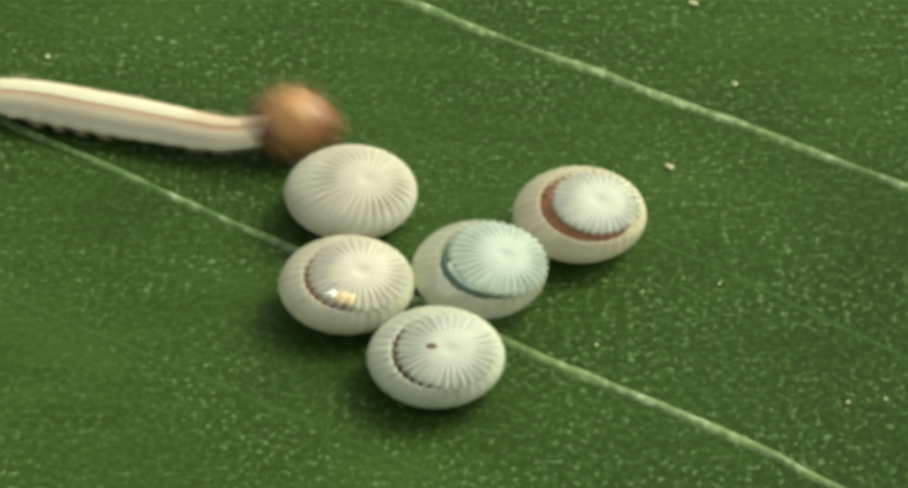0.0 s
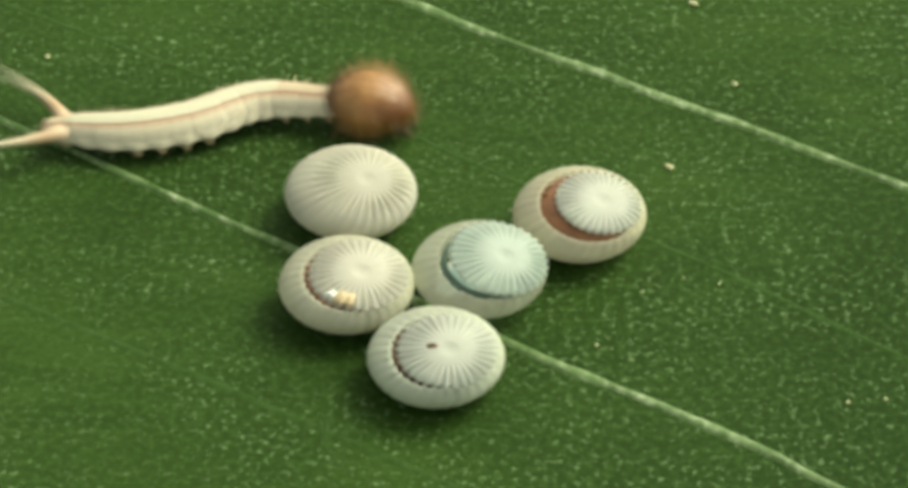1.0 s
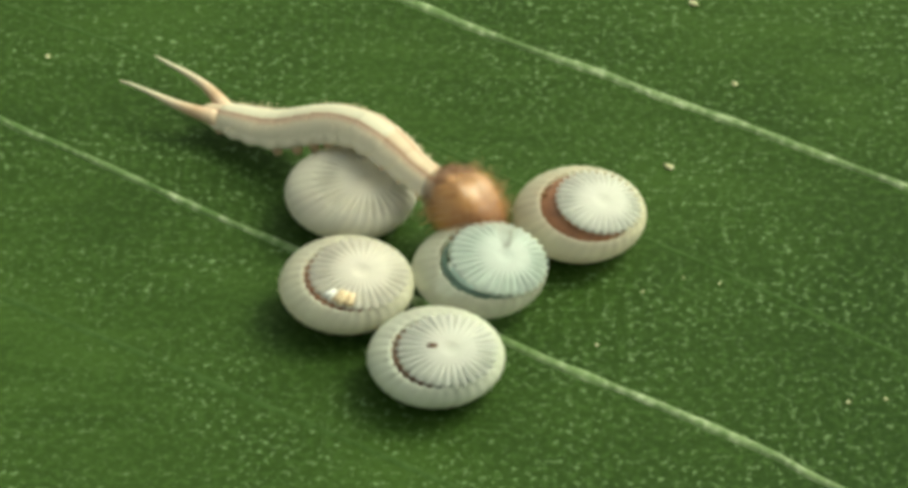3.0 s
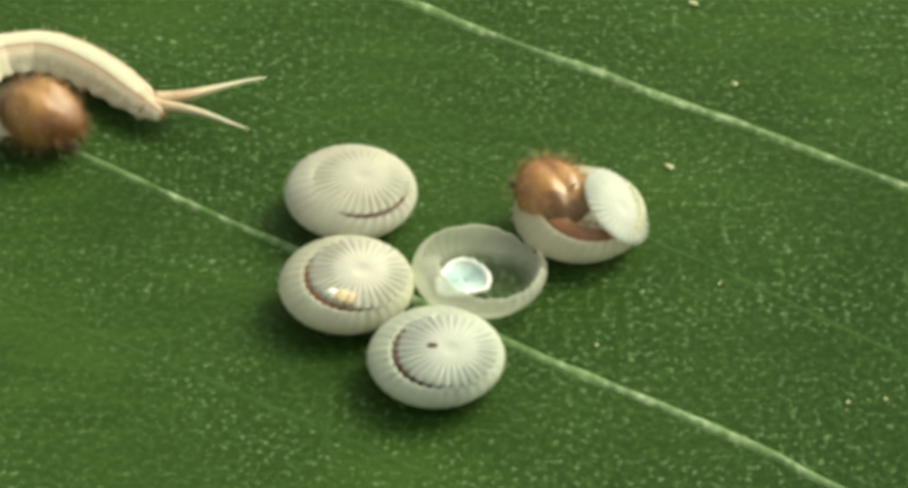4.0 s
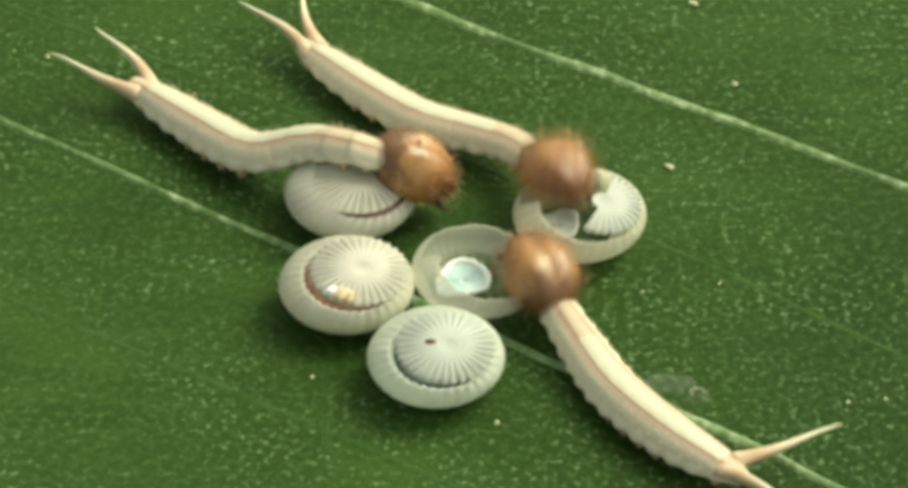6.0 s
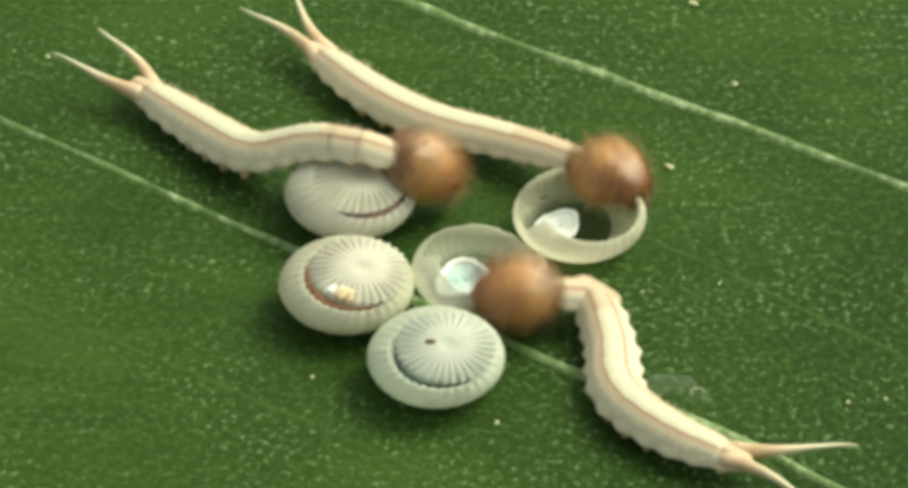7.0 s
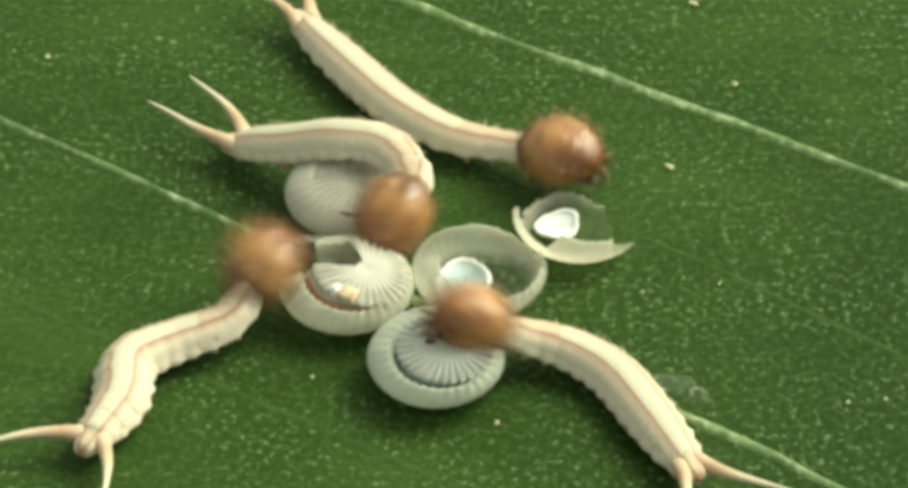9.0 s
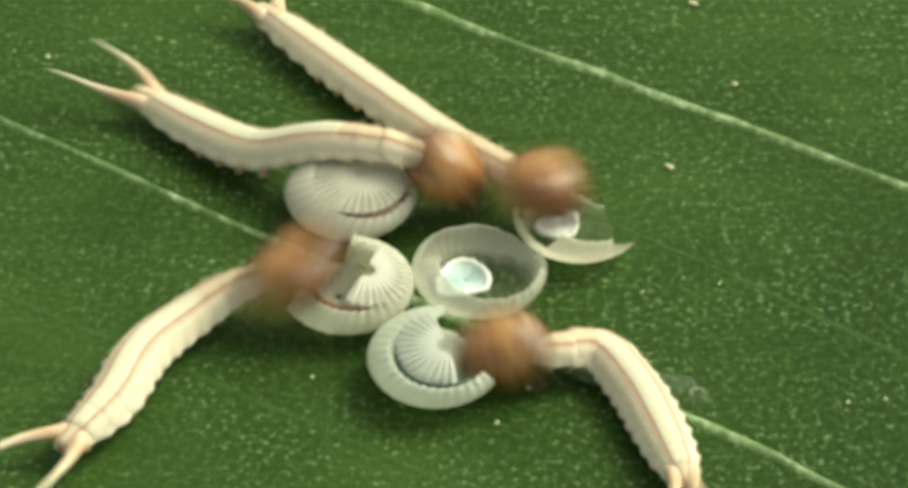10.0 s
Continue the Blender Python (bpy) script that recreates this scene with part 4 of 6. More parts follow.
    crawl(larva_a, 4.7, ((-3.81, 3.74, 0.43), (-4.12, 2.54, 0.43)), (-3.13, 2.10, 0.33), (-2.32, 1.47, 0.78), (-1.51, 0.72, 1.22), (-1.15, -0.17, 1.30), (-1.57, -0.78, 1.13), (-2.21, -1.07, 0.87))
    crawl(larva_a, 4.8, ((-4.00, 3.89, 0.43), (-4.61, 2.54, 0.43)), (-3.45, 2.31, 0.33), (-2.59, 1.69, 0.53), (-1.68, 0.69, 1.13), (-0.81, -0.13, 1.22), (-0.08, -0.56, 0.96), (0.61, -1.02, 0.96))
    crawl(larva_a, 4.9, ((-4.78, 4.19, 0.43), (-5.32, 3.29, 0.43)), (-4.03, 2.46, 0.33), (-3.21, 1.87, 0.44), (-2.49, 1.29, 0.78), (-1.86, 0.90, 1.13), (-1.37, 0.36, 1.22), (-0.60, 0.43, 0.87))
    crawl(larva_a, 5, ((-6.08, 4.88, 0.43), (-6.27, 3.51, 0.43)), (-4.87, 3.13, 0.33), (-3.99, 2.46, 0.33), (-3.12, 1.63, 0.49), (-2.13, 1.16, 0.96), (-1.29, 0.72, 1.22), (-0.47, 0.80, 0.83))
    crawl(larva_a, 5.1, ((-5.64, 5.03, 0.43), (-6.50, 4.27, 0.43)), (-4.74, 3.25, 0.33), (-3.90, 2.46, 0.33), (-3.03, 1.57, 0.49), (-2.13, 1.16, 0.96), (-1.42, 0.68, 1.22), (-0.64, 0.63, 0.87))
    crawl(larva_a, 5.2, ((-5.64, 5.06, 0.43), (-6.50, 4.30, 0.43)), (-4.74, 3.28, 0.33), (-3.90, 2.46, 0.33), (-3.03, 1.57, 0.49), (-2.22, 1.16, 0.96), (-1.59, 0.65, 1.22), (-1.11, 0.15, 1.13))
    crawl(larva_a, 5.3, ((-5.64, 5.06, 0.43), (-6.50, 4.30, 0.43)), (-4.74, 3.28, 0.33), (-3.90, 2.46, 0.33), (-3.03, 1.57, 0.49), (-2.22, 1.16, 0.96), (-1.55, 0.65, 1.22), (-1.03, 0.19, 1.13))
    crawl(larva_a, 5.4, ((-5.64, 5.06, 0.43), (-6.50, 4.30, 0.43)), (-4.74, 3.28, 0.33), (-3.90, 2.46, 0.33), (-3.03, 1.57, 0.49), (-2.13, 1.16, 0.96), (-1.42, 0.68, 1.22), (-0.69, 0.60, 0.87))
    crawl(larva_a, 5.5, ((-5.64, 5.06, 0.43), (-6.50, 4.30, 0.43)), (-4.74, 3.28, 0.33), (-3.90, 2.46, 0.33), (-3.03, 1.57, 0.49), (-2.13, 1.16, 0.96), (-1.47, 0.68, 1.22), (-0.77, 0.59, 0.91))
    crawl(larva_a, 5.6, ((-5.64, 5.06, 0.43), (-6.50, 4.30, 0.43)), (-4.74, 3.28, 0.33), (-3.90, 2.46, 0.33), (-3.03, 1.57, 0.49), (-2.13, 1.16, 0.96), (-1.42, 0.68, 1.22), (-0.71, 0.60, 0.87))
    crawl(larva_a, 5.7, ((-5.64, 5.06, 0.43), (-6.50, 4.30, 0.43)), (-4.74, 3.28, 0.33), (-3.90, 2.46, 0.33), (-3.03, 1.57, 0.49), (-2.17, 1.16, 0.96), (-1.55, 0.65, 1.22), (-0.82, 0.53, 0.96))
    crawl(larva_a, 6, ((-5.64, 5.06, 0.43), (-6.50, 4.30, 0.43)), (-4.74, 3.28, 0.33), (-3.90, 2.46, 0.33), (-3.03, 1.57, 0.49), (-2.13, 1.16, 0.96), (-1.42, 0.68, 1.22), (-0.60, 0.67, 0.87))
    crawl(larva_a, 6.3, ((-5.64, 5.06, 0.43), (-6.50, 4.30, 0.43)), (-4.74, 3.28, 0.33), (-3.90, 2.46, 0.33), (-3.03, 1.57, 0.49), (-2.17, 1.16, 0.96), (-1.51, 0.65, 1.22), (-0.77, 0.49, 0.96))
    crawl(larva_a, 6.6, ((-5.64, 5.06, 0.43), (-6.50, 4.30, 0.43)), (-4.74, 3.28, 0.33), (-3.90, 2.46, 0.33), (-3.03, 1.57, 0.49), (-2.13, 1.16, 0.96), (-1.38, 0.68, 1.22), (-0.51, 0.77, 0.83))
    crawl(larva_a, 6.8, ((-5.61, 5.06, 0.43), (-6.47, 4.30, 0.43)), (-4.71, 3.28, 0.33), (-3.90, 2.46, 0.33), (-3.03, 1.57, 0.49), (-2.13, 1.19, 0.96), (-1.34, 0.72, 1.22), (-0.54, 0.74, 0.87))
    crawl(larva_a, 6.9, ((-5.61, 5.06, 0.43), (-6.47, 4.30, 0.43)), (-4.71, 3.28, 0.33), (-3.90, 2.46, 0.33), (-3.03, 1.57, 0.49), (-2.13, 1.19, 0.96), (-1.34, 0.72, 1.22), (-0.49, 0.69, 0.83))
    crawl(larva_a, 7, ((-5.61, 5.06, 0.43), (-6.47, 4.30, 0.43)), (-4.71, 3.28, 0.33), (-3.90, 2.46, 0.33), (-3.03, 1.57, 0.49), (-2.13, 1.19, 0.96), (-1.29, 0.72, 1.22), (-0.49, 0.76, 0.83))
    crawl(larva_a, 7.1, ((-5.61, 5.06, 0.43), (-6.47, 4.30, 0.43)), (-4.71, 3.28, 0.33), (-3.90, 2.46, 0.33), (-3.03, 1.57, 0.49), (-2.13, 1.19, 0.96), (-1.25, 0.72, 1.22), (-0.40, 0.76, 0.83))
    crawl(larva_a, 7.2, ((-5.61, 5.06, 0.43), (-6.47, 4.30, 0.43)), (-4.71, 3.28, 0.33), (-3.90, 2.46, 0.33), (-3.03, 1.57, 0.49), (-2.13, 1.19, 0.96), (-1.29, 0.72, 1.22), (-0.47, 0.69, 0.83))
    crawl(larva_a, 7.3, ((-5.61, 5.06, 0.43), (-6.47, 4.30, 0.43)), (-4.71, 3.28, 0.33), (-3.90, 2.46, 0.33), (-3.03, 1.57, 0.49), (-2.13, 1.19, 0.96), (-1.47, 0.68, 1.22), (-0.69, 0.60, 0.87))
    crawl(larva_a, 7.4, ((-5.61, 5.06, 0.43), (-6.47, 4.30, 0.43)), (-4.71, 3.28, 0.33), (-3.90, 2.46, 0.33), (-3.03, 1.57, 0.49), (-2.13, 1.19, 0.96), (-1.47, 0.68, 1.22), (-0.69, 0.60, 0.87))
    crawl(larva_a, 7.5, ((-5.61, 5.06, 0.43), (-6.47, 4.30, 0.43)), (-4.71, 3.28, 0.33), (-3.90, 2.46, 0.33), (-3.03, 1.57, 0.49), (-2.13, 1.19, 0.96), (-1.47, 0.68, 1.22), (-0.66, 0.60, 0.87))
    crawl(larva_a, 7.6, ((-5.61, 5.06, 0.43), (-6.47, 4.30, 0.43)), (-4.71, 3.28, 0.33), (-3.90, 2.46, 0.33), (-3.03, 1.57, 0.49), (-2.13, 1.19, 0.96), (-1.47, 0.68, 1.22), (-0.62, 0.52, 0.87))
    crawl(larva_a, 7.7, ((-5.61, 5.06, 0.43), (-6.47, 4.30, 0.43)), (-4.71, 3.28, 0.33), (-3.90, 2.46, 0.33), (-3.03, 1.57, 0.49), (-2.13, 1.19, 0.96), (-1.49, 0.68, 1.22), (-0.68, 0.43, 0.91))
    crawl(larva_a, 7.8, ((-5.61, 5.06, 0.43), (-6.47, 4.30, 0.43)), (-4.71, 3.28, 0.33), (-3.90, 2.46, 0.33), (-3.03, 1.57, 0.49), (-2.13, 1.19, 0.96), (-1.49, 0.68, 1.22), (-0.71, 0.49, 0.91))
    crawl(larva_a, 7.9, ((-5.61, 5.06, 0.43), (-6.47, 4.30, 0.43)), (-4.71, 3.28, 0.33), (-3.90, 2.46, 0.33), (-3.03, 1.57, 0.49), (-2.13, 1.19, 0.96), (-1.49, 0.68, 1.22), (-0.69, 0.49, 0.91))
    crawl(larva_a, 8, ((-5.61, 5.06, 0.43), (-6.47, 4.30, 0.43)), (-4.71, 3.28, 0.33), (-3.90, 2.46, 0.33), (-3.03, 1.57, 0.49), (-2.13, 1.19, 0.96), (-1.51, 0.68, 1.22), (-0.75, 0.66, 0.96))
    crawl(larva_a, 8.1, ((-5.18, 5.03, 0.43), (-5.66, 4.65, 0.43)), (-4.63, 3.40, 0.33), (-4.00, 2.61, 0.33), (-3.39, 1.87, 0.44), (-2.74, 1.04, 0.78), (-2.16, 0.55, 1.13), (-1.33, 0.65, 1.22))
    crawl(larva_a, 8.2, ((-4.87, 5.11, 0.43), (-5.48, 4.65, 0.43)), (-4.43, 3.35, 0.33), (-3.86, 2.53, 0.33), (-3.21, 1.73, 0.44), (-2.61, 1.00, 0.78), (-2.03, 0.62, 1.13), (-1.14, 0.65, 1.22))
    crawl(larva_a, 8.3, ((-4.82, 5.11, 0.43), (-5.43, 4.65, 0.43)), (-4.38, 3.35, 0.33), (-3.82, 2.53, 0.33), (-3.21, 1.73, 0.44), (-2.61, 1.00, 0.78), (-2.03, 0.62, 1.13), (-1.18, 0.65, 1.22))
    crawl(larva_a, 8.4, ((-4.81, 4.96, 0.43), (-5.43, 4.50, 0.43)), (-4.38, 3.20, 0.33), (-3.86, 2.53, 0.33), (-3.21, 1.80, 0.44), (-2.74, 1.07, 0.78), (-2.37, 0.31, 1.04), (-1.97, -0.42, 0.96))
    crawl(larva_a, 8.5, ((-4.86, 5.03, 0.43), (-5.41, 3.29, 0.43)), (-4.15, 3.05, 0.33), (-3.44, 2.12, 0.42), (-2.75, 1.40, 0.70), (-2.12, 0.93, 1.13), (-1.50, 0.11, 1.30), (-0.68, -0.52, 0.87))
    crawl(larva_a, 8.6, ((-4.60, 4.27, 0.43), (-5.26, 3.06, 0.43)), (-3.62, 2.12, 0.33), (-2.81, 1.77, 0.49), (-1.96, 1.25, 0.96), (-1.25, 0.68, 1.30), (-0.81, -0.06, 1.22), (-0.34, -0.52, 0.78))
    crawl(larva_a, 8.7, ((-4.51, 4.24, 0.43), (-5.17, 3.03, 0.43)), (-3.53, 2.10, 0.33), (-2.72, 1.75, 0.49), (-1.91, 1.25, 0.96), (-1.25, 0.68, 1.30), (-0.85, -0.06, 1.22), (-0.57, -0.63, 0.87))
    crawl(larva_a, 8.8, ((-4.51, 4.31, 0.43), (-5.17, 3.11, 0.43)), (-3.54, 2.17, 0.33), (-2.72, 1.77, 0.49), (-1.91, 1.25, 0.96), (-1.29, 0.65, 1.30), (-0.98, -0.06, 1.22), (-0.85, -0.60, 0.96))
    crawl(larva_a, 8.9, ((-4.65, 4.46, 0.43), (-5.32, 3.26, 0.43)), (-3.67, 2.31, 0.33), (-2.77, 1.77, 0.49), (-1.91, 1.25, 0.96), (-1.16, 0.68, 1.30), (-0.64, 0.08, 1.22), (-0.68, -0.63, 0.96))
    crawl(larva_a, 9, ((-4.18, 3.96, 0.43), (-4.86, 2.99, 0.43)), (-3.22, 1.98, 0.33), (-2.49, 1.50, 0.70), (-1.69, 1.05, 1.13), (-0.99, 0.65, 1.30), (-0.64, 0.01, 1.22), (-0.98, -0.60, 0.96))
    crawl(larva_a, 9.1, ((-4.37, 4.16, 0.43), (-5.04, 3.18, 0.43)), (-3.40, 2.17, 0.33), (-2.58, 1.50, 0.70), (-1.78, 1.02, 1.13), (-1.07, 0.61, 1.30), (-0.59, 0.01, 1.22), (0.01, -0.49, 0.87))
    crawl(larva_a, 9.2, ((-4.65, 4.31, 0.43), (-5.32, 3.33, 0.43)), (-3.67, 2.31, 0.33), (-2.76, 1.47, 0.70), (-1.95, 1.09, 1.04), (-1.25, 0.61, 1.30), (-0.90, 0.11, 1.30), (-0.79, -0.37, 1.13))
    crawl(larva_a, 9.3, ((-4.88, 4.51, 0.43), (-5.55, 3.53, 0.43)), (-3.90, 2.51, 0.33), (-3.03, 1.77, 0.49), (-2.13, 1.16, 0.96), (-1.33, 0.66, 1.26), (-0.73, 0.48, 1.13), (0.01, 0.50, 0.78))
    crawl(larva_a, 9.4, ((-4.65, 4.39, 0.43), (-5.32, 3.41, 0.43)), (-3.68, 2.39, 0.33), (-2.86, 1.75, 0.49), (-2.04, 1.16, 0.96), (-1.25, 0.85, 1.26), (-0.56, 0.93, 1.13), (0.07, 0.89, 0.78))
    crawl(larva_a, 9.5, ((-4.70, 4.57, 0.43), (-5.33, 3.44, 0.43)), (-3.98, 2.76, 0.33), (-3.21, 1.89, 0.47), (-2.31, 1.27, 0.87), (-1.42, 0.81, 1.26), (-0.64, 0.73, 1.13), (0.05, 0.74, 0.78))
    crawl(larva_a, 9.6, ((-4.81, 4.34, 0.43), (-5.43, 3.21, 0.43)), (-4.08, 2.53, 0.33), (-3.21, 1.80, 0.47), (-2.40, 1.22, 0.87), (-1.60, 0.76, 1.26), (-0.90, 0.62, 1.22), (-0.16, 0.35, 0.83))
    crawl(larva_a, 9.7, ((-4.81, 4.31, 0.43), (-5.43, 3.18, 0.43)), (-4.08, 2.51, 0.33), (-3.21, 1.80, 0.47), (-2.40, 1.22, 0.87), (-1.60, 0.76, 1.26), (-0.86, 0.62, 1.22), (-0.08, 0.40, 0.78))
    crawl(larva_a, 9.8, ((-4.72, 4.42, 0.43), (-5.34, 3.29, 0.43)), (-4.00, 2.61, 0.33), (-3.21, 1.85, 0.47), (-2.40, 1.25, 0.87), (-1.60, 0.79, 1.26), (-0.86, 0.68, 1.22), (-0.10, 0.50, 0.78))
    crawl(larva_a, 9.9, ((-4.96, 4.57, 0.43), (-5.58, 3.44, 0.43)), (-4.22, 2.76, 0.33), (-3.39, 1.92, 0.47), (-2.48, 1.22, 0.87), (-1.60, 0.79, 1.26), (-0.86, 0.71, 1.22), (-0.12, 0.57, 0.78))
    crawl(larva_a, 10, ((-5.47, 4.50, 0.43), (-6.05, 3.59, 0.43)), (-4.64, 3.05, 0.33), (-3.85, 2.36, 0.33), (-2.94, 1.60, 0.51), (-1.95, 1.13, 1.04), (-0.95, 0.76, 1.22), (-0.14, 0.73, 0.83))
    crawl(larva_b, 0, ((1.03, 0.07, 0.47), (1.03, 0.18, 0.47)), (2.40, 0.19, 0.49), (2.27, -0.15, 0.49), (1.87, -0.26, 0.49), (1.50, -0.09, 0.49), (1.41, 0.22, 0.49), (1.72, 0.12, 0.27))
    crawl(larva_b, 2, ((1.03, 0.07, 0.47), (1.03, 0.18, 0.47)), (2.40, 0.19, 0.49), (2.27, -0.15, 0.49), (1.87, -0.26, 0.49), (1.50, -0.09, 0.49), (1.41, 0.22, 0.49), (1.72, 0.12, 0.27))
    crawl(larva_b, 3.8, ((1.03, 0.07, 0.47), (1.03, 0.18, 0.47)), (2.40, 0.19, 0.49), (2.27, -0.15, 0.49), (1.87, -0.26, 0.49), (1.50, -0.09, 0.49), (1.41, 0.22, 0.49), (1.72, 0.12, 0.27))
    crawl(larva_b, 3.9, ((1.03, 0.07, 0.47), (1.03, 0.18, 0.47)), (2.40, 0.19, 0.49), (2.26, -0.15, 0.49), (1.87, -0.26, 0.49), (1.52, -0.13, 0.50), (1.44, 0.11, 0.54), (1.55, 0.30, 0.57))
    crawl(larva_b, 4, ((1.03, 0.07, 0.47), (1.03, 0.18, 0.47)), (2.39, 0.13, 0.47), (2.23, -0.15, 0.47), (1.91, -0.22, 0.47), (1.74, -0.19, 0.52), (1.63, -0.04, 0.63), (1.49, 0.18, 0.70))
    crawl(larva_b, 4.1, ((1.03, 0.07, 0.47), (1.03, 0.18, 0.47)), (2.39, 0.13, 0.47), (2.23, -0.15, 0.47), (1.91, -0.22, 0.47), (1.65, -0.15, 0.52), (1.54, -0.04, 0.64), (1.37, 0.14, 0.75))
    crawl(larva_b, 4.2, ((1.03, 0.07, 0.47), (1.03, 0.18, 0.47)), (2.35, 0.08, 0.42), (2.00, -0.16, 0.42), (1.65, -0.08, 0.52), (1.52, -0.07, 0.96), (1.22, 0.49, 0.96), (0.58, 1.22, 0.78))
    crawl(larva_b, 4.3, ((2.39, -0.10, 0.39), (2.57, 0.04, 0.39)), (1.96, 0.08, 0.42), (1.61, 0.01, 0.70), (1.26, 0.31, 0.96), (0.80, 1.51, 0.52), (0.32, 2.39, 0.41), (-0.26, 3.04, 0.45))
    crawl(larva_b, 4.4, ((2.44, 2.21, 0.43), (2.08, 1.84, 0.43)), (1.39, 0.50, 1.19), (0.84, 1.55, 0.54), (0.28, 2.34, 0.33), (-0.35, 2.93, 0.33), (-0.93, 3.49, 0.36), (-1.75, 4.17, 0.45))
    crawl(larva_b, 4.5, ((2.80, 2.10, 0.43), (2.43, 1.63, 0.43)), (1.26, 0.56, 1.14), (0.40, 1.68, 0.53), (-0.48, 2.69, 0.33), (-1.38, 3.45, 0.33), (-2.38, 4.14, 0.36), (-3.26, 4.80, 0.45))
    crawl(larva_b, 4.533, ((1.39, 2.96, 0.43), (1.03, 2.47, 0.43)), (-0.12, 2.42, 0.33), (-1.29, 3.08, 0.33), (-2.38, 3.91, 0.33), (-3.13, 4.82, 0.33), (-2.41, 5.09, 0.36), (-1.48, 4.24, 0.45))
    crawl(larva_b, 4.567, ((-2.06, 6.24, 0.43), (-1.32, 5.92, 0.43)), (-2.02, 4.06, 0.33), (-2.67, 4.51, 0.33), (-2.77, 5.13, 0.33), (-2.03, 4.67, 0.33), (-1.11, 3.41, 0.36), (-0.04, 2.37, 0.45))
    crawl(larva_b, 4.6, ((-3.14, 5.45, 0.43), (-2.28, 5.69, 0.43)), (-2.30, 4.44, 0.33), (-1.65, 3.46, 0.33), (-0.93, 2.64, 0.33), (-0.30, 2.30, 0.33), (0.27, 2.03, 0.40), (1.02, 1.23, 0.61))
    crawl(larva_b, 4.7, ((-3.14, 5.45, 0.43), (-2.28, 5.69, 0.43)), (-2.30, 4.44, 0.33), (-1.65, 3.46, 0.33), (-0.93, 2.64, 0.33), (-0.12, 2.24, 0.33), (0.67, 2.11, 0.40), (1.46, 1.54, 0.61))
    crawl(larva_b, 4.8, ((-3.08, 5.30, 0.43), (-2.21, 5.53, 0.43)), (-2.23, 4.29, 0.33), (-1.56, 3.53, 0.33), (-0.84, 2.83, 0.33), (0.05, 2.59, 0.33), (0.94, 2.55, 0.40), (1.71, 1.88, 0.61))
    crawl(larva_b, 4.9, ((-3.05, 5.41, 0.43), (-2.19, 5.64, 0.43)), (-2.21, 4.39, 0.33), (-1.47, 3.53, 0.33), (-0.66, 2.71, 0.33), (0.05, 2.34, 0.33), (0.67, 1.86, 0.42), (1.27, 0.61, 0.70))
    crawl(larva_b, 5, ((-3.17, 5.61, 0.43), (-2.28, 5.61, 0.43)), (-2.09, 4.29, 0.33), (-1.29, 3.46, 0.33), (-0.48, 2.79, 0.33), (0.50, 2.53, 0.33), (1.38, 2.37, 0.42), (2.24, 1.37, 0.70))
    crawl(larva_b, 5.1, ((-3.17, 5.61, 0.43), (-2.28, 5.61, 0.43)), (-2.09, 4.29, 0.33), (-1.29, 3.46, 0.33), (-0.48, 2.71, 0.33), (0.41, 2.42, 0.33), (1.25, 2.09, 0.44), (1.93, 0.93, 0.78))
    crawl(larva_b, 5.2, ((-3.17, 5.61, 0.43), (-2.28, 5.61, 0.43)), (-2.09, 4.29, 0.33), (-1.29, 3.38, 0.33), (-0.53, 2.64, 0.33), (0.14, 2.09, 0.38), (0.67, 1.51, 0.52), (1.35, 0.25, 0.87))
    crawl(larva_b, 5.3, ((-3.17, 5.61, 0.43), (-2.28, 5.61, 0.43)), (-2.09, 4.29, 0.33), (-1.29, 3.38, 0.33), (-0.53, 2.64, 0.33), (0.14, 2.09, 0.38), (0.62, 1.51, 0.52), (1.31, 0.25, 0.87))
    crawl(larva_b, 5.4, ((-3.17, 5.61, 0.43), (-2.28, 5.61, 0.43)), (-2.09, 4.29, 0.33), (-1.29, 3.38, 0.33), (-0.48, 2.64, 0.33), (0.23, 2.21, 0.38), (0.85, 1.73, 0.52), (1.57, 0.60, 0.87))
    crawl(larva_b, 5.5, ((-3.29, 5.61, 0.43), (-2.37, 5.61, 0.43)), (-2.14, 4.29, 0.33), (-1.38, 3.38, 0.33), (-0.66, 2.64, 0.33), (-0.12, 2.06, 0.38), (0.40, 1.47, 0.52), (1.22, 0.29, 0.87))
    crawl(larva_b, 5.6, ((-3.29, 5.61, 0.43), (-2.37, 5.61, 0.43)), (-2.14, 4.29, 0.33), (-1.29, 3.46, 0.33), (-0.44, 2.71, 0.33), (0.50, 2.49, 0.33), (1.34, 2.15, 0.42), (2.08, 1.08, 0.70))
    crawl(larva_b, 5.7, ((-3.33, 5.58, 0.43), (-2.42, 5.58, 0.43)), (-2.18, 4.26, 0.33), (-1.38, 3.31, 0.33), (-0.75, 2.64, 0.33), (-0.21, 2.09, 0.38), (0.27, 1.44, 0.52), (1.01, 0.47, 0.70))
    crawl(larva_b, 6, ((-3.31, 5.61, 0.43), (-2.40, 5.61, 0.43)), (-2.16, 4.29, 0.33), (-1.34, 3.38, 0.33), (-0.53, 2.64, 0.33), (0.23, 2.21, 0.38), (0.85, 1.73, 0.52), (1.57, 0.53, 0.87))
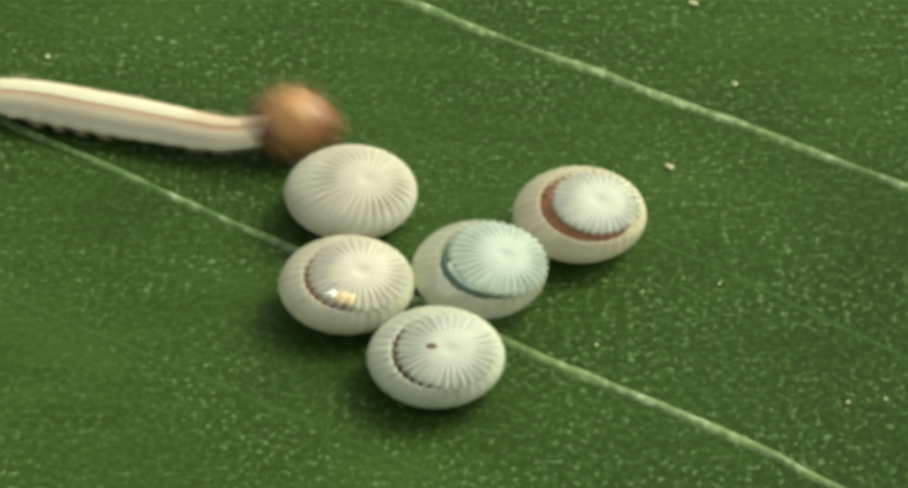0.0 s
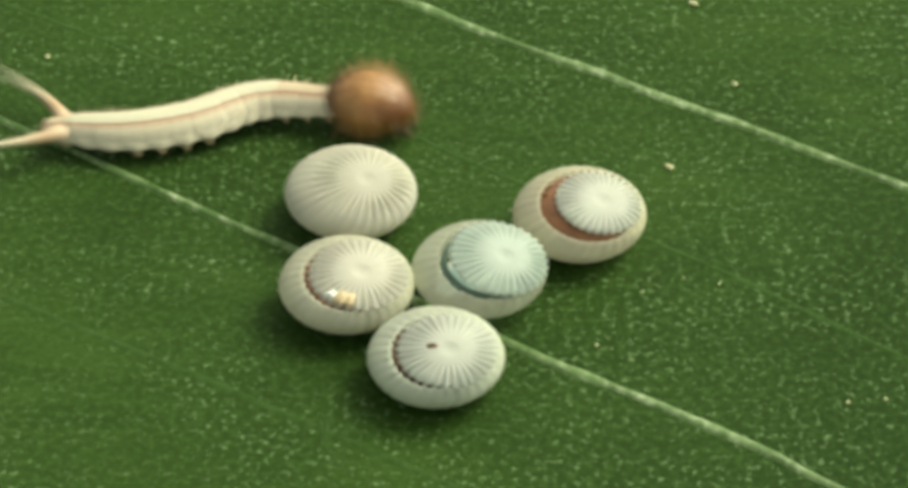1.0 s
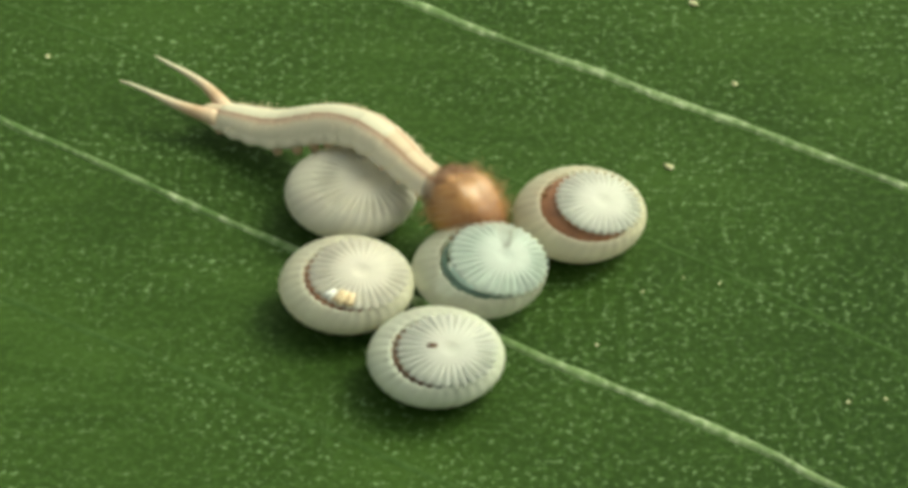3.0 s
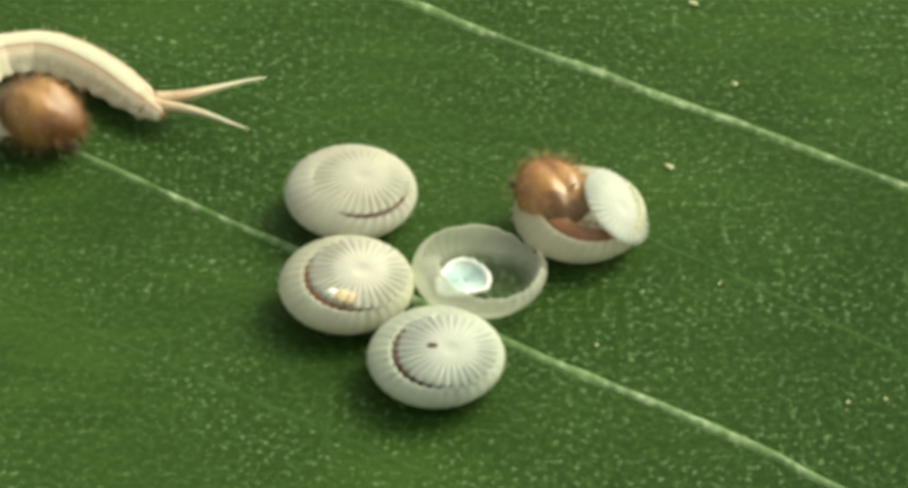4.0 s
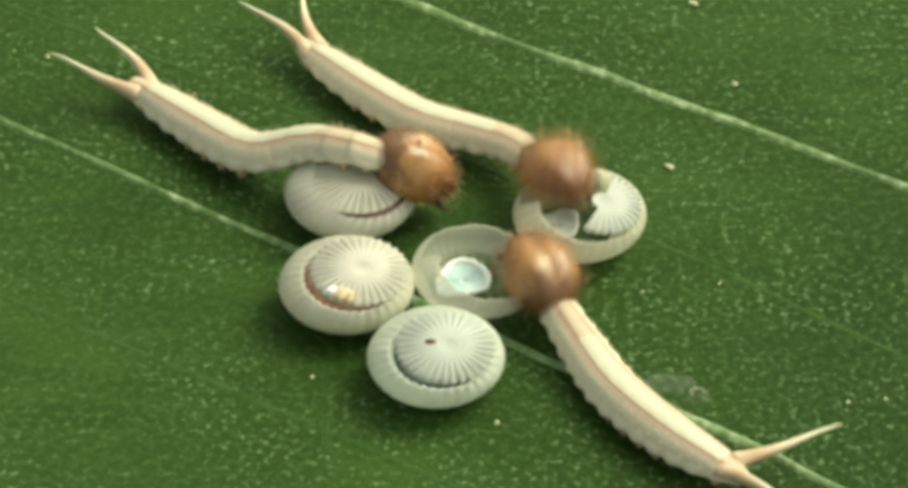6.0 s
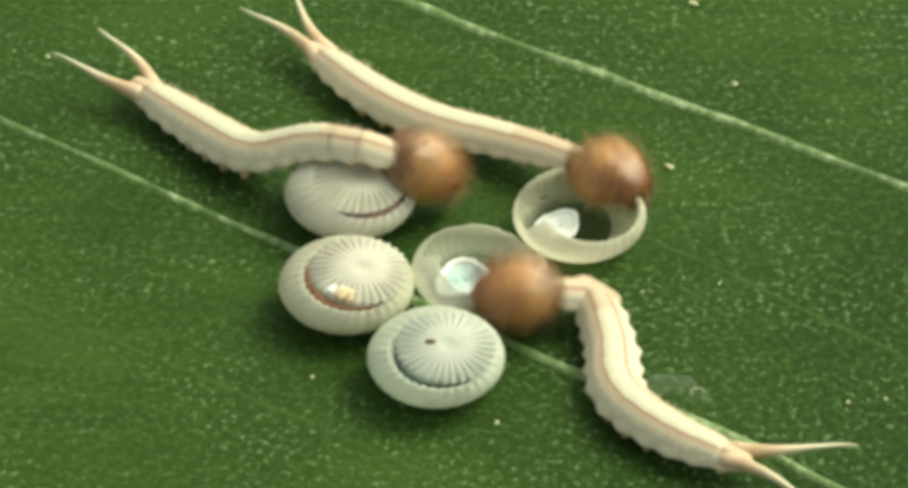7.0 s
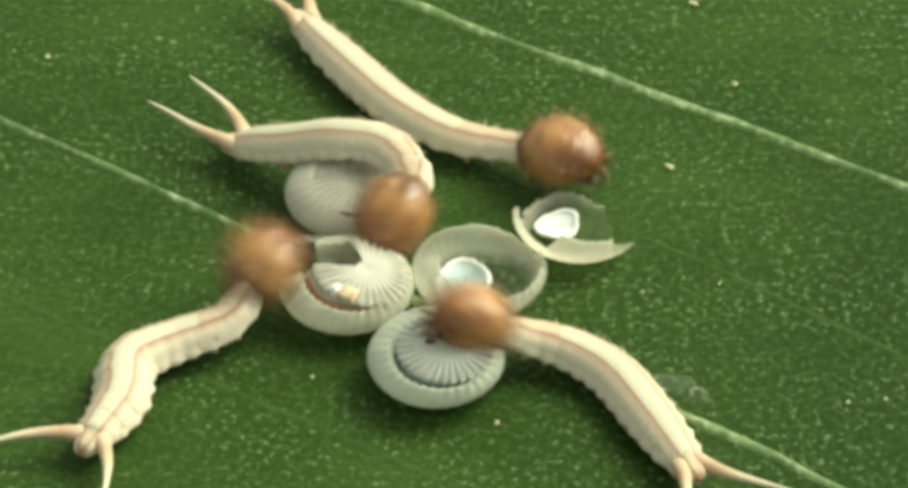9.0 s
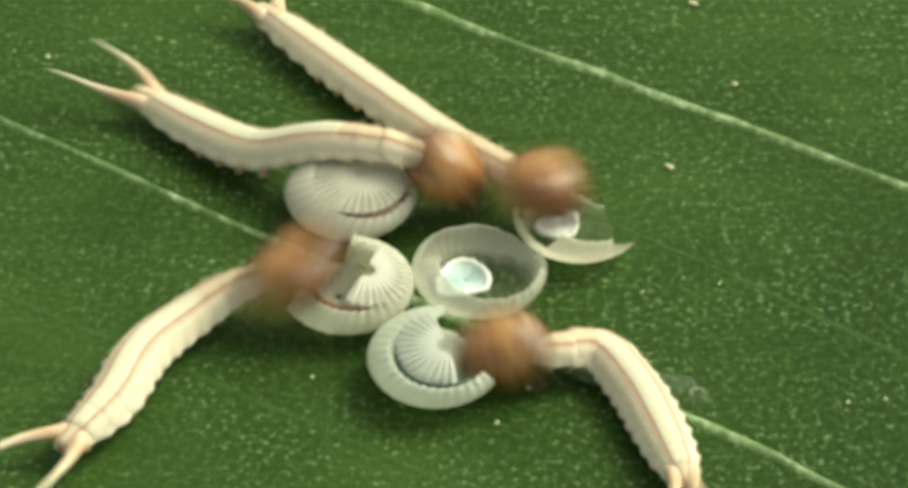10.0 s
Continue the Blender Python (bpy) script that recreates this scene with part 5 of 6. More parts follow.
    crawl(larva_b, 6.3, ((-3.27, 5.61, 0.43), (-2.35, 5.61, 0.43)), (-2.12, 4.29, 0.33), (-1.29, 3.34, 0.33), (-0.48, 2.71, 0.33), (0.41, 2.28, 0.38), (1.11, 1.80, 0.52), (1.88, 0.60, 0.87))
    crawl(larva_b, 6.6, ((-3.22, 5.58, 0.43), (-2.31, 5.58, 0.43)), (-2.07, 4.26, 0.33), (-1.25, 3.31, 0.33), (-0.39, 2.67, 0.33), (0.54, 2.18, 0.38), (1.28, 1.61, 0.52), (2.05, 0.64, 0.78))
    crawl(larva_b, 6.8, ((-3.15, 5.61, 0.43), (-2.28, 5.61, 0.43)), (-2.04, 4.24, 0.33), (-1.20, 3.28, 0.33), (-0.35, 2.64, 0.33), (0.67, 2.06, 0.38), (1.50, 1.56, 0.52), (2.36, 0.76, 0.70))
    crawl(larva_b, 6.9, ((-3.15, 5.61, 0.43), (-2.28, 5.61, 0.43)), (-2.04, 4.24, 0.33), (-1.20, 3.28, 0.33), (-0.35, 2.64, 0.33), (0.67, 2.06, 0.38), (1.55, 1.51, 0.52), (2.44, 0.57, 0.70))
    crawl(larva_b, 7, ((-3.38, 5.53, 0.43), (-2.51, 5.61, 0.43)), (-2.03, 4.21, 0.33), (-1.20, 3.23, 0.33), (-0.30, 2.53, 0.33), (0.67, 2.06, 0.38), (1.50, 1.51, 0.52), (2.32, 0.78, 0.70))
    crawl(larva_b, 7.1, ((-3.38, 5.53, 0.43), (-2.51, 5.61, 0.43)), (-2.03, 4.21, 0.33), (-1.20, 3.23, 0.33), (-0.30, 2.53, 0.33), (0.76, 1.99, 0.38), (1.68, 1.30, 0.52), (2.58, 0.55, 0.52))
    crawl(larva_b, 7.2, ((-3.38, 5.61, 0.43), (-2.51, 5.69, 0.43)), (-2.03, 4.29, 0.33), (-1.29, 3.31, 0.33), (-0.48, 2.53, 0.33), (0.32, 1.92, 0.38), (0.97, 1.15, 0.52), (1.74, 0.02, 0.83))
    crawl(larva_b, 7.3, ((-3.07, 6.08, 0.43), (-2.44, 6.55, 0.43)), (-2.39, 5.13, 0.33), (-1.84, 4.06, 0.33), (-1.29, 3.08, 0.33), (-0.74, 2.28, 0.38), (-0.34, 1.51, 0.52), (0.18, 0.41, 0.52))
    crawl(larva_b, 7.4, ((-2.99, 5.84, 0.43), (-2.36, 6.32, 0.43)), (-2.31, 4.90, 0.33), (-1.75, 3.83, 0.33), (-1.20, 2.93, 0.33), (-0.57, 2.21, 0.38), (0.05, 1.30, 0.52), (0.83, 0.08, 0.78))
    crawl(larva_b, 7.5, ((-3.16, 5.92, 0.43), (-2.33, 5.92, 0.43)), (-2.38, 4.98, 0.33), (-1.75, 3.83, 0.33), (-1.11, 2.93, 0.33), (-0.39, 2.18, 0.38), (0.32, 1.51, 0.52), (1.23, 0.71, 0.78))
    crawl(larva_b, 7.6, ((-3.16, 5.92, 0.43), (-2.33, 5.92, 0.43)), (-2.38, 4.98, 0.33), (-1.75, 3.83, 0.33), (-1.11, 2.93, 0.33), (-0.39, 2.13, 0.38), (0.36, 1.37, 0.52), (1.31, 0.29, 0.87))
    crawl(larva_b, 7.7, ((-3.16, 5.92, 0.43), (-2.33, 5.92, 0.43)), (-2.38, 4.98, 0.33), (-1.75, 3.83, 0.33), (-1.11, 2.93, 0.33), (-0.39, 2.13, 0.38), (0.40, 1.30, 0.52), (1.37, 0.15, 0.87))
    crawl(larva_b, 7.8, ((-3.16, 5.92, 0.43), (-2.33, 5.92, 0.43)), (-2.38, 4.98, 0.33), (-1.75, 3.83, 0.33), (-1.11, 2.93, 0.33), (-0.39, 2.13, 0.38), (0.40, 1.30, 0.52), (1.35, 0.18, 0.87))
    crawl(larva_b, 7.9, ((-3.16, 5.92, 0.43), (-2.33, 5.92, 0.43)), (-2.38, 4.98, 0.33), (-1.75, 3.83, 0.33), (-1.11, 2.93, 0.33), (-0.39, 2.06, 0.38), (0.40, 1.22, 0.52), (1.35, 0.07, 0.87))
    crawl(larva_b, 8, ((-3.06, 5.61, 0.43), (-2.37, 5.76, 0.43)), (-2.40, 4.98, 0.33), (-1.70, 3.79, 0.33), (-0.84, 2.79, 0.33), (-0.08, 1.84, 0.38), (0.49, 1.08, 0.52), (1.26, 0.01, 0.87))
    crawl(larva_b, 8.1, ((-3.06, 5.61, 0.43), (-2.37, 5.76, 0.43)), (-2.40, 4.98, 0.33), (-1.75, 3.83, 0.33), (-1.02, 2.86, 0.33), (-0.30, 1.99, 0.38), (0.36, 1.18, 0.52), (1.22, 0.04, 0.87))
    crawl(larva_b, 8.2, ((-3.06, 5.61, 0.43), (-2.37, 5.76, 0.43)), (-2.40, 4.98, 0.33), (-1.75, 3.83, 0.33), (-1.02, 2.86, 0.33), (-0.30, 1.99, 0.38), (0.40, 1.18, 0.52), (1.28, 0.01, 0.87))
    crawl(larva_b, 8.3, ((-3.06, 5.61, 0.43), (-2.37, 5.76, 0.43)), (-2.40, 4.98, 0.33), (-1.75, 3.83, 0.33), (-1.02, 2.86, 0.33), (-0.30, 1.99, 0.38), (0.36, 1.18, 0.52), (1.22, 0.01, 0.87))
    crawl(larva_b, 8.4, ((-3.06, 5.61, 0.43), (-2.37, 5.76, 0.43)), (-2.40, 4.98, 0.33), (-1.75, 3.83, 0.33), (-1.02, 2.86, 0.33), (-0.30, 1.99, 0.38), (0.32, 1.18, 0.52), (1.16, 0.01, 0.87))
    crawl(larva_b, 8.5, ((-3.15, 5.76, 0.43), (-2.42, 5.92, 0.43)), (-2.41, 5.01, 0.33), (-1.70, 3.91, 0.33), (-0.93, 2.86, 0.33), (-0.21, 1.95, 0.38), (0.36, 1.15, 0.52), (1.11, 0.08, 0.78))
    crawl(larva_b, 8.6, ((-3.15, 5.76, 0.43), (-2.42, 5.92, 0.43)), (-2.41, 5.01, 0.33), (-1.66, 3.91, 0.33), (-0.84, 2.86, 0.33), (-0.08, 1.99, 0.38), (0.58, 1.15, 0.52), (1.42, -0.03, 0.87))
    crawl(larva_b, 8.7, ((-3.15, 5.76, 0.43), (-2.42, 5.92, 0.43)), (-2.41, 5.01, 0.33), (-1.66, 3.91, 0.33), (-0.84, 2.86, 0.33), (-0.08, 1.99, 0.38), (0.58, 1.15, 0.52), (1.42, 0.01, 0.87))
    crawl(larva_b, 8.8, ((-3.14, 5.76, 0.43), (-2.41, 5.92, 0.43)), (-2.39, 5.01, 0.33), (-1.66, 3.91, 0.33), (-0.84, 2.86, 0.33), (-0.04, 1.99, 0.38), (0.62, 1.15, 0.52), (1.48, -0.03, 0.87))
    crawl(larva_b, 8.9, ((-3.14, 5.76, 0.43), (-2.41, 5.92, 0.43)), (-2.39, 5.01, 0.33), (-1.66, 3.91, 0.33), (-0.84, 2.86, 0.33), (-0.04, 1.99, 0.38), (0.58, 1.22, 0.52), (1.42, 0.04, 0.87))
    crawl(larva_b, 9, ((-3.06, 5.76, 0.43), (-2.24, 5.92, 0.43)), (-2.31, 5.05, 0.33), (-1.66, 4.06, 0.33), (-0.84, 2.93, 0.33), (0.01, 2.20, 0.33), (0.80, 1.86, 0.40), (1.63, 1.44, 0.61))
    crawl(larva_b, 9.1, ((-3.06, 5.76, 0.43), (-2.24, 5.92, 0.43)), (-2.31, 5.05, 0.33), (-1.61, 3.98, 0.33), (-0.75, 2.93, 0.33), (0.10, 2.18, 0.38), (0.93, 1.61, 0.52), (1.88, 0.74, 0.78))
    crawl(larva_b, 9.2, ((-3.06, 5.76, 0.43), (-2.24, 5.92, 0.43)), (-2.31, 5.05, 0.33), (-1.61, 3.98, 0.33), (-0.75, 2.93, 0.33), (0.14, 2.18, 0.38), (1.02, 1.61, 0.52), (1.97, 0.74, 0.78))
    crawl(larva_b, 9.3, ((-3.16, 5.84, 0.43), (-2.33, 6.00, 0.43)), (-2.41, 5.13, 0.33), (-1.66, 4.06, 0.33), (-0.84, 3.01, 0.33), (0.01, 2.18, 0.38), (0.89, 1.56, 0.52), (1.88, 0.64, 0.78))
    crawl(larva_b, 9.4, ((-3.53, 6.00, 0.43), (-2.71, 6.16, 0.43)), (-2.78, 5.29, 0.33), (-2.03, 4.29, 0.33), (-1.29, 3.46, 0.33), (-0.57, 2.86, 0.33), (0.14, 2.40, 0.40), (0.93, 1.37, 0.61))
    crawl(larva_b, 9.5, ((-3.54, 5.76, 0.43), (-2.70, 5.92, 0.43)), (-2.93, 5.29, 0.33), (-2.16, 4.29, 0.33), (-1.25, 3.38, 0.33), (-0.30, 2.68, 0.38), (0.67, 1.95, 0.52), (1.40, 0.64, 0.78))
    crawl(larva_b, 9.6, ((-3.52, 5.76, 0.43), (-2.68, 5.92, 0.43)), (-2.91, 5.29, 0.33), (-2.12, 4.26, 0.33), (-1.20, 3.31, 0.33), (-0.30, 2.50, 0.38), (0.49, 1.66, 0.52), (1.31, 0.43, 0.87))
    crawl(larva_b, 9.7, ((-3.52, 5.76, 0.43), (-2.68, 5.92, 0.43)), (-2.91, 5.29, 0.33), (-2.12, 4.26, 0.33), (-1.20, 3.28, 0.33), (-0.26, 2.35, 0.38), (0.58, 1.44, 0.52), (1.39, 0.25, 0.87))
    crawl(larva_b, 9.8, ((-3.50, 5.76, 0.43), (-2.66, 5.92, 0.43)), (-2.90, 5.29, 0.33), (-2.12, 4.26, 0.33), (-1.20, 3.28, 0.33), (-0.26, 2.35, 0.38), (0.54, 1.44, 0.52), (1.35, 0.21, 0.87))
    crawl(larva_b, 9.9, ((-3.50, 5.76, 0.43), (-2.66, 5.92, 0.43)), (-2.90, 5.29, 0.33), (-2.12, 4.26, 0.33), (-1.20, 3.28, 0.33), (-0.26, 2.33, 0.38), (0.54, 1.41, 0.52), (1.31, 0.21, 0.87))
    crawl(larva_b, 10, ((-3.52, 5.61, 0.43), (-2.70, 5.92, 0.43)), (-2.87, 5.25, 0.33), (-2.07, 4.29, 0.33), (-1.16, 3.23, 0.33), (-0.21, 2.13, 0.38), (0.54, 1.32, 0.52), (1.31, 0.25, 0.87))
    crawl(larva_c, 0, ((-1.08, -3.26, 0.47), (-1.08, -3.16, 0.47)), (0.24, -3.15, 0.49), (0.13, -3.47, 0.49), (-0.26, -3.57, 0.49), (-0.63, -3.41, 0.49), (-0.71, -3.13, 0.49), (-0.30, -3.20, 0.27))
    crawl(larva_c, 4.8, ((-1.08, -3.26, 0.47), (-1.08, -3.16, 0.47)), (0.24, -3.15, 0.49), (0.13, -3.47, 0.49), (-0.26, -3.57, 0.49), (-0.63, -3.41, 0.49), (-0.71, -3.13, 0.49), (-0.30, -3.20, 0.27))
    crawl(larva_c, 4.9, ((-1.08, -3.26, 0.47), (-1.08, -3.16, 0.47)), (0.13, -2.94, 0.42), (0.13, -3.46, 0.42), (-0.37, -3.53, 0.42), (-0.58, -3.19, 0.52), (-0.45, -2.85, 0.78), (-0.12, -2.16, 0.87))
    crawl(larva_c, 5, ((-1.08, -3.26, 0.47), (-1.08, -3.16, 0.47)), (0.13, -3.13, 0.42), (-0.20, -3.22, 0.43), (-0.41, -3.02, 0.65), (-0.16, -2.91, 1.04), (0.30, -2.44, 1.04), (1.07, -1.92, 0.78))
    crawl(larva_c, 5.1, ((-1.08, -3.26, 0.47), (-1.08, -3.16, 0.47)), (-0.03, -3.02, 0.43), (-0.29, -3.00, 0.74), (0.01, -2.81, 1.13), (0.47, -2.53, 1.04), (0.98, -2.39, 0.78), (1.65, -2.58, 0.45))
    crawl(larva_c, 5.2, ((-0.54, -3.32, 0.52), (-0.37, -3.59, 0.52)), (-0.20, -2.75, 0.70), (0.22, -2.88, 1.13), (0.81, -2.53, 0.96), (1.45, -2.20, 0.52), (1.91, -2.66, 0.41), (1.72, -3.50, 0.45))
    crawl(larva_c, 5.3, ((0.01, -1.04, 0.43), (0.27, -0.90, 0.43)), (0.51, -2.44, 1.13), (0.89, -2.63, 0.96), (1.32, -2.63, 0.52), (1.94, -3.11, 0.38), (2.60, -3.61, 0.36), (3.33, -4.08, 0.45))
    crawl(larva_c, 5.4, ((0.61, -0.76, 0.43), (0.96, -0.48, 0.43)), (1.07, -1.96, 0.52), (1.40, -2.58, 0.38), (1.77, -3.32, 0.33), (2.17, -4.16, 0.33), (2.52, -4.83, 0.36), (3.16, -5.60, 0.45))
    crawl(larva_c, 5.467, ((1.67, -1.78, 0.43), (1.21, -1.31, 0.43)), (0.98, -2.36, 0.58), (1.65, -2.97, 0.39), (2.38, -3.90, 0.33), (2.98, -4.67, 0.33), (3.58, -5.27, 0.36), (4.38, -5.73, 0.45))
    crawl(larva_c, 5.5, ((1.67, -1.78, 0.43), (1.21, -1.31, 0.43)), (0.98, -2.36, 0.58), (1.65, -2.97, 0.39), (2.38, -3.90, 0.33), (2.98, -4.67, 0.33), (3.58, -5.27, 0.36), (4.38, -5.73, 0.45))
    crawl(larva_c, 5.533, ((2.53, -2.98, 0.43), (2.08, -2.52, 0.43)), (1.85, -3.25, 0.33), (2.74, -4.42, 0.33), (3.62, -5.43, 0.33), (4.41, -5.99, 0.33), (4.76, -5.40, 0.36), (4.35, -4.53, 0.45))
    crawl(larva_c, 5.567, ((4.35, -7.20, 0.43), (4.11, -7.20, 0.43)), (3.77, -5.61, 0.33), (4.40, -6.11, 0.33), (4.76, -5.49, 0.33), (3.98, -4.67, 0.33), (3.09, -3.87, 0.36), (2.58, -2.71, 0.45))
    crawl(larva_c, 5.6, ((4.80, -4.60, 0.43), (4.64, -6.23, 0.43)), (4.43, -5.49, 0.33), (3.62, -5.24, 0.33), (2.82, -4.67, 0.33), (2.18, -3.77, 0.33), (1.74, -2.70, 0.36), (2.14, -1.58, 0.45))
    crawl(larva_c, 5.7, ((4.38, -4.86, 0.43), (3.95, -6.17, 0.43)), (3.81, -5.64, 0.33), (3.10, -4.84, 0.33), (2.34, -3.90, 0.33), (1.73, -2.92, 0.33), (1.32, -2.24, 0.42), (1.58, -1.70, 0.70))
    crawl(larva_c, 6, ((5.03, -4.98, 0.43), (4.39, -6.23, 0.43)), (3.82, -5.55, 0.33), (3.06, -4.80, 0.33), (2.34, -3.84, 0.33), (1.86, -2.79, 0.33), (1.49, -2.04, 0.42), (1.28, -1.67, 0.70))
    crawl(larva_c, 6.3, ((5.19, -5.11, 0.43), (4.64, -6.23, 0.43)), (3.82, -5.43, 0.33), (3.02, -4.73, 0.33), (2.34, -3.77, 0.33), (2.03, -2.73, 0.33), (1.67, -1.84, 0.42), (1.16, -1.74, 0.70))
    crawl(larva_c, 6.6, ((5.19, -5.02, 0.43), (4.64, -6.14, 0.43)), (3.82, -5.34, 0.33), (2.98, -4.70, 0.33), (2.35, -3.73, 0.33), (2.08, -2.66, 0.33), (1.71, -1.77, 0.42), (0.98, -1.81, 0.70))
    crawl(larva_c, 6.8, ((5.27, -5.17, 0.43), (4.72, -6.11, 0.43)), (3.83, -5.30, 0.33), (2.98, -4.67, 0.33), (2.35, -3.73, 0.33), (2.08, -2.59, 0.33), (1.67, -1.70, 0.42), (0.86, -1.81, 0.70))
    crawl(larva_c, 6.9, ((5.29, -5.17, 0.43), (4.75, -6.11, 0.43)), (3.85, -5.30, 0.33), (3.02, -4.70, 0.33), (2.38, -3.84, 0.33), (2.29, -2.66, 0.33), (1.97, -1.81, 0.40), (1.37, -1.90, 0.61))
    crawl(larva_c, 7, ((5.35, -5.21, 0.43), (4.72, -6.14, 0.43)), (3.87, -5.30, 0.33), (3.02, -4.73, 0.33), (2.38, -3.90, 0.33), (2.28, -2.79, 0.33), (2.01, -1.81, 0.40), (0.98, -2.00, 0.61))
    crawl(larva_c, 7.1, ((5.59, -5.23, 0.43), (4.97, -6.17, 0.43)), (4.11, -5.33, 0.33), (3.31, -4.73, 0.33), (2.59, -3.97, 0.33), (2.20, -2.92, 0.33), (1.66, -2.14, 0.40), (0.94, -2.04, 0.61))
    crawl(larva_c, 7.2, ((5.24, -5.61, 0.43), (4.89, -6.14, 0.43)), (4.11, -5.36, 0.33), (3.39, -4.73, 0.33), (2.76, -3.97, 0.33), (2.36, -3.19, 0.33), (1.94, -2.88, 0.40), (1.23, -2.71, 0.61))
    crawl(larva_c, 7.3, ((4.91, -5.67, 0.43), (4.56, -6.20, 0.43)), (3.78, -5.43, 0.33), (3.15, -4.73, 0.33), (2.43, -3.84, 0.33), (2.03, -2.92, 0.33), (1.70, -2.61, 0.40), (1.58, -2.04, 0.61))
    crawl(larva_c, 7.4, ((4.78, -5.73, 0.43), (4.43, -6.27, 0.43)), (3.65, -5.49, 0.33), (3.07, -4.67, 0.33), (2.43, -3.77, 0.33), (2.12, -2.79, 0.33), (1.87, -2.34, 0.40), (1.54, -1.84, 0.61))
    crawl(larva_c, 7.5, ((4.90, -5.92, 0.43), (4.06, -6.47, 0.43)), (3.61, -5.49, 0.33), (2.90, -4.61, 0.33), (2.18, -3.64, 0.33), (1.57, -2.86, 0.33), (1.19, -2.30, 0.42), (1.37, -1.81, 0.70))
    crawl(larva_c, 7.6, ((4.90, -5.92, 0.43), (4.06, -6.47, 0.43)), (3.61, -5.49, 0.33), (2.90, -4.61, 0.33), (2.22, -3.64, 0.33), (1.65, -2.86, 0.39), (1.28, -2.14, 0.56), (1.16, -1.58, 0.78))
    crawl(larva_c, 7.7, ((4.90, -5.92, 0.43), (4.06, -6.47, 0.43)), (3.61, -5.49, 0.33), (2.98, -4.67, 0.33), (2.39, -3.77, 0.33), (2.03, -2.99, 0.33), (1.78, -2.54, 0.40), (1.66, -2.04, 0.61))
    crawl(larva_c, 7.8, ((4.90, -5.92, 0.43), (4.06, -6.47, 0.43)), (3.61, -5.49, 0.33), (2.94, -4.63, 0.33), (2.30, -3.71, 0.33), (1.86, -2.86, 0.33), (1.57, -2.34, 0.40), (1.45, -1.84, 0.61))
    crawl(larva_c, 7.9, ((4.90, -5.92, 0.43), (4.06, -6.47, 0.43)), (3.61, -5.49, 0.33), (2.94, -4.63, 0.33), (2.35, -3.71, 0.33), (1.95, -2.86, 0.33), (1.66, -2.34, 0.40), (1.45, -1.84, 0.61))
    crawl(larva_c, 8, ((4.98, -5.98, 0.43), (4.14, -6.47, 0.43)), (3.61, -5.51, 0.33), (2.98, -4.67, 0.33), (2.39, -3.77, 0.33), (2.20, -2.79, 0.33), (1.87, -2.21, 0.40), (1.07, -2.13, 0.61))
    crawl(larva_c, 8.1, ((4.97, -6.02, 0.43), (4.14, -6.51, 0.43)), (3.61, -5.55, 0.33), (2.98, -4.80, 0.33), (2.51, -3.97, 0.33), (2.19, -3.06, 0.33), (1.95, -2.58, 0.38), (1.32, -2.56, 0.52))
    crawl(larva_c, 8.2, ((4.93, -6.06, 0.43), (4.10, -6.55, 0.43)), (3.57, -5.59, 0.33), (2.98, -4.80, 0.33), (2.46, -3.97, 0.33), (2.07, -3.19, 0.33), (1.74, -2.78, 0.38), (1.11, -2.56, 0.52))
    crawl(larva_c, 8.3, ((4.89, -6.06, 0.43), (4.05, -6.55, 0.43)), (3.53, -5.59, 0.33), (2.98, -4.80, 0.33), (2.42, -3.97, 0.33), (1.94, -3.32, 0.33), (1.52, -2.98, 0.38), (0.98, -2.86, 0.52))
    crawl(larva_c, 8.4, ((4.89, -6.06, 0.43), (4.05, -6.55, 0.43)), (3.53, -5.59, 0.33), (2.98, -4.80, 0.33), (2.51, -3.97, 0.33), (2.11, -3.19, 0.33), (1.78, -2.85, 0.38), (1.23, -2.37, 0.52))
    crawl(larva_c, 8.5, ((4.38, -6.47, 0.43), (3.64, -6.84, 0.43)), (3.49, -5.61, 0.33), (2.98, -4.76, 0.33), (2.42, -3.97, 0.33), (1.81, -3.38, 0.33), (1.27, -3.11, 0.40), (0.81, -2.80, 0.61))
    crawl(larva_c, 8.6, ((4.38, -6.45, 0.43), (3.64, -6.81, 0.43)), (3.49, -5.59, 0.33), (2.98, -4.73, 0.33), (2.42, -3.90, 0.33), (1.85, -3.25, 0.33), (1.48, -2.98, 0.38), (0.98, -2.73, 0.52))
    crawl(larva_c, 8.7, ((4.38, -6.42, 0.43), (3.64, -6.79, 0.43)), (3.49, -5.56, 0.33), (2.98, -4.67, 0.33), (2.43, -3.84, 0.33), (1.77, -3.25, 0.33), (1.31, -2.98, 0.38), (0.85, -2.53, 0.52))
    crawl(larva_c, 8.8, ((4.28, -6.41, 0.43), (3.53, -6.77, 0.43)), (3.38, -5.54, 0.33), (2.88, -4.61, 0.33), (2.36, -3.74, 0.33), (1.78, -3.28, 0.33), (1.36, -3.21, 0.38), (0.82, -3.20, 0.52))
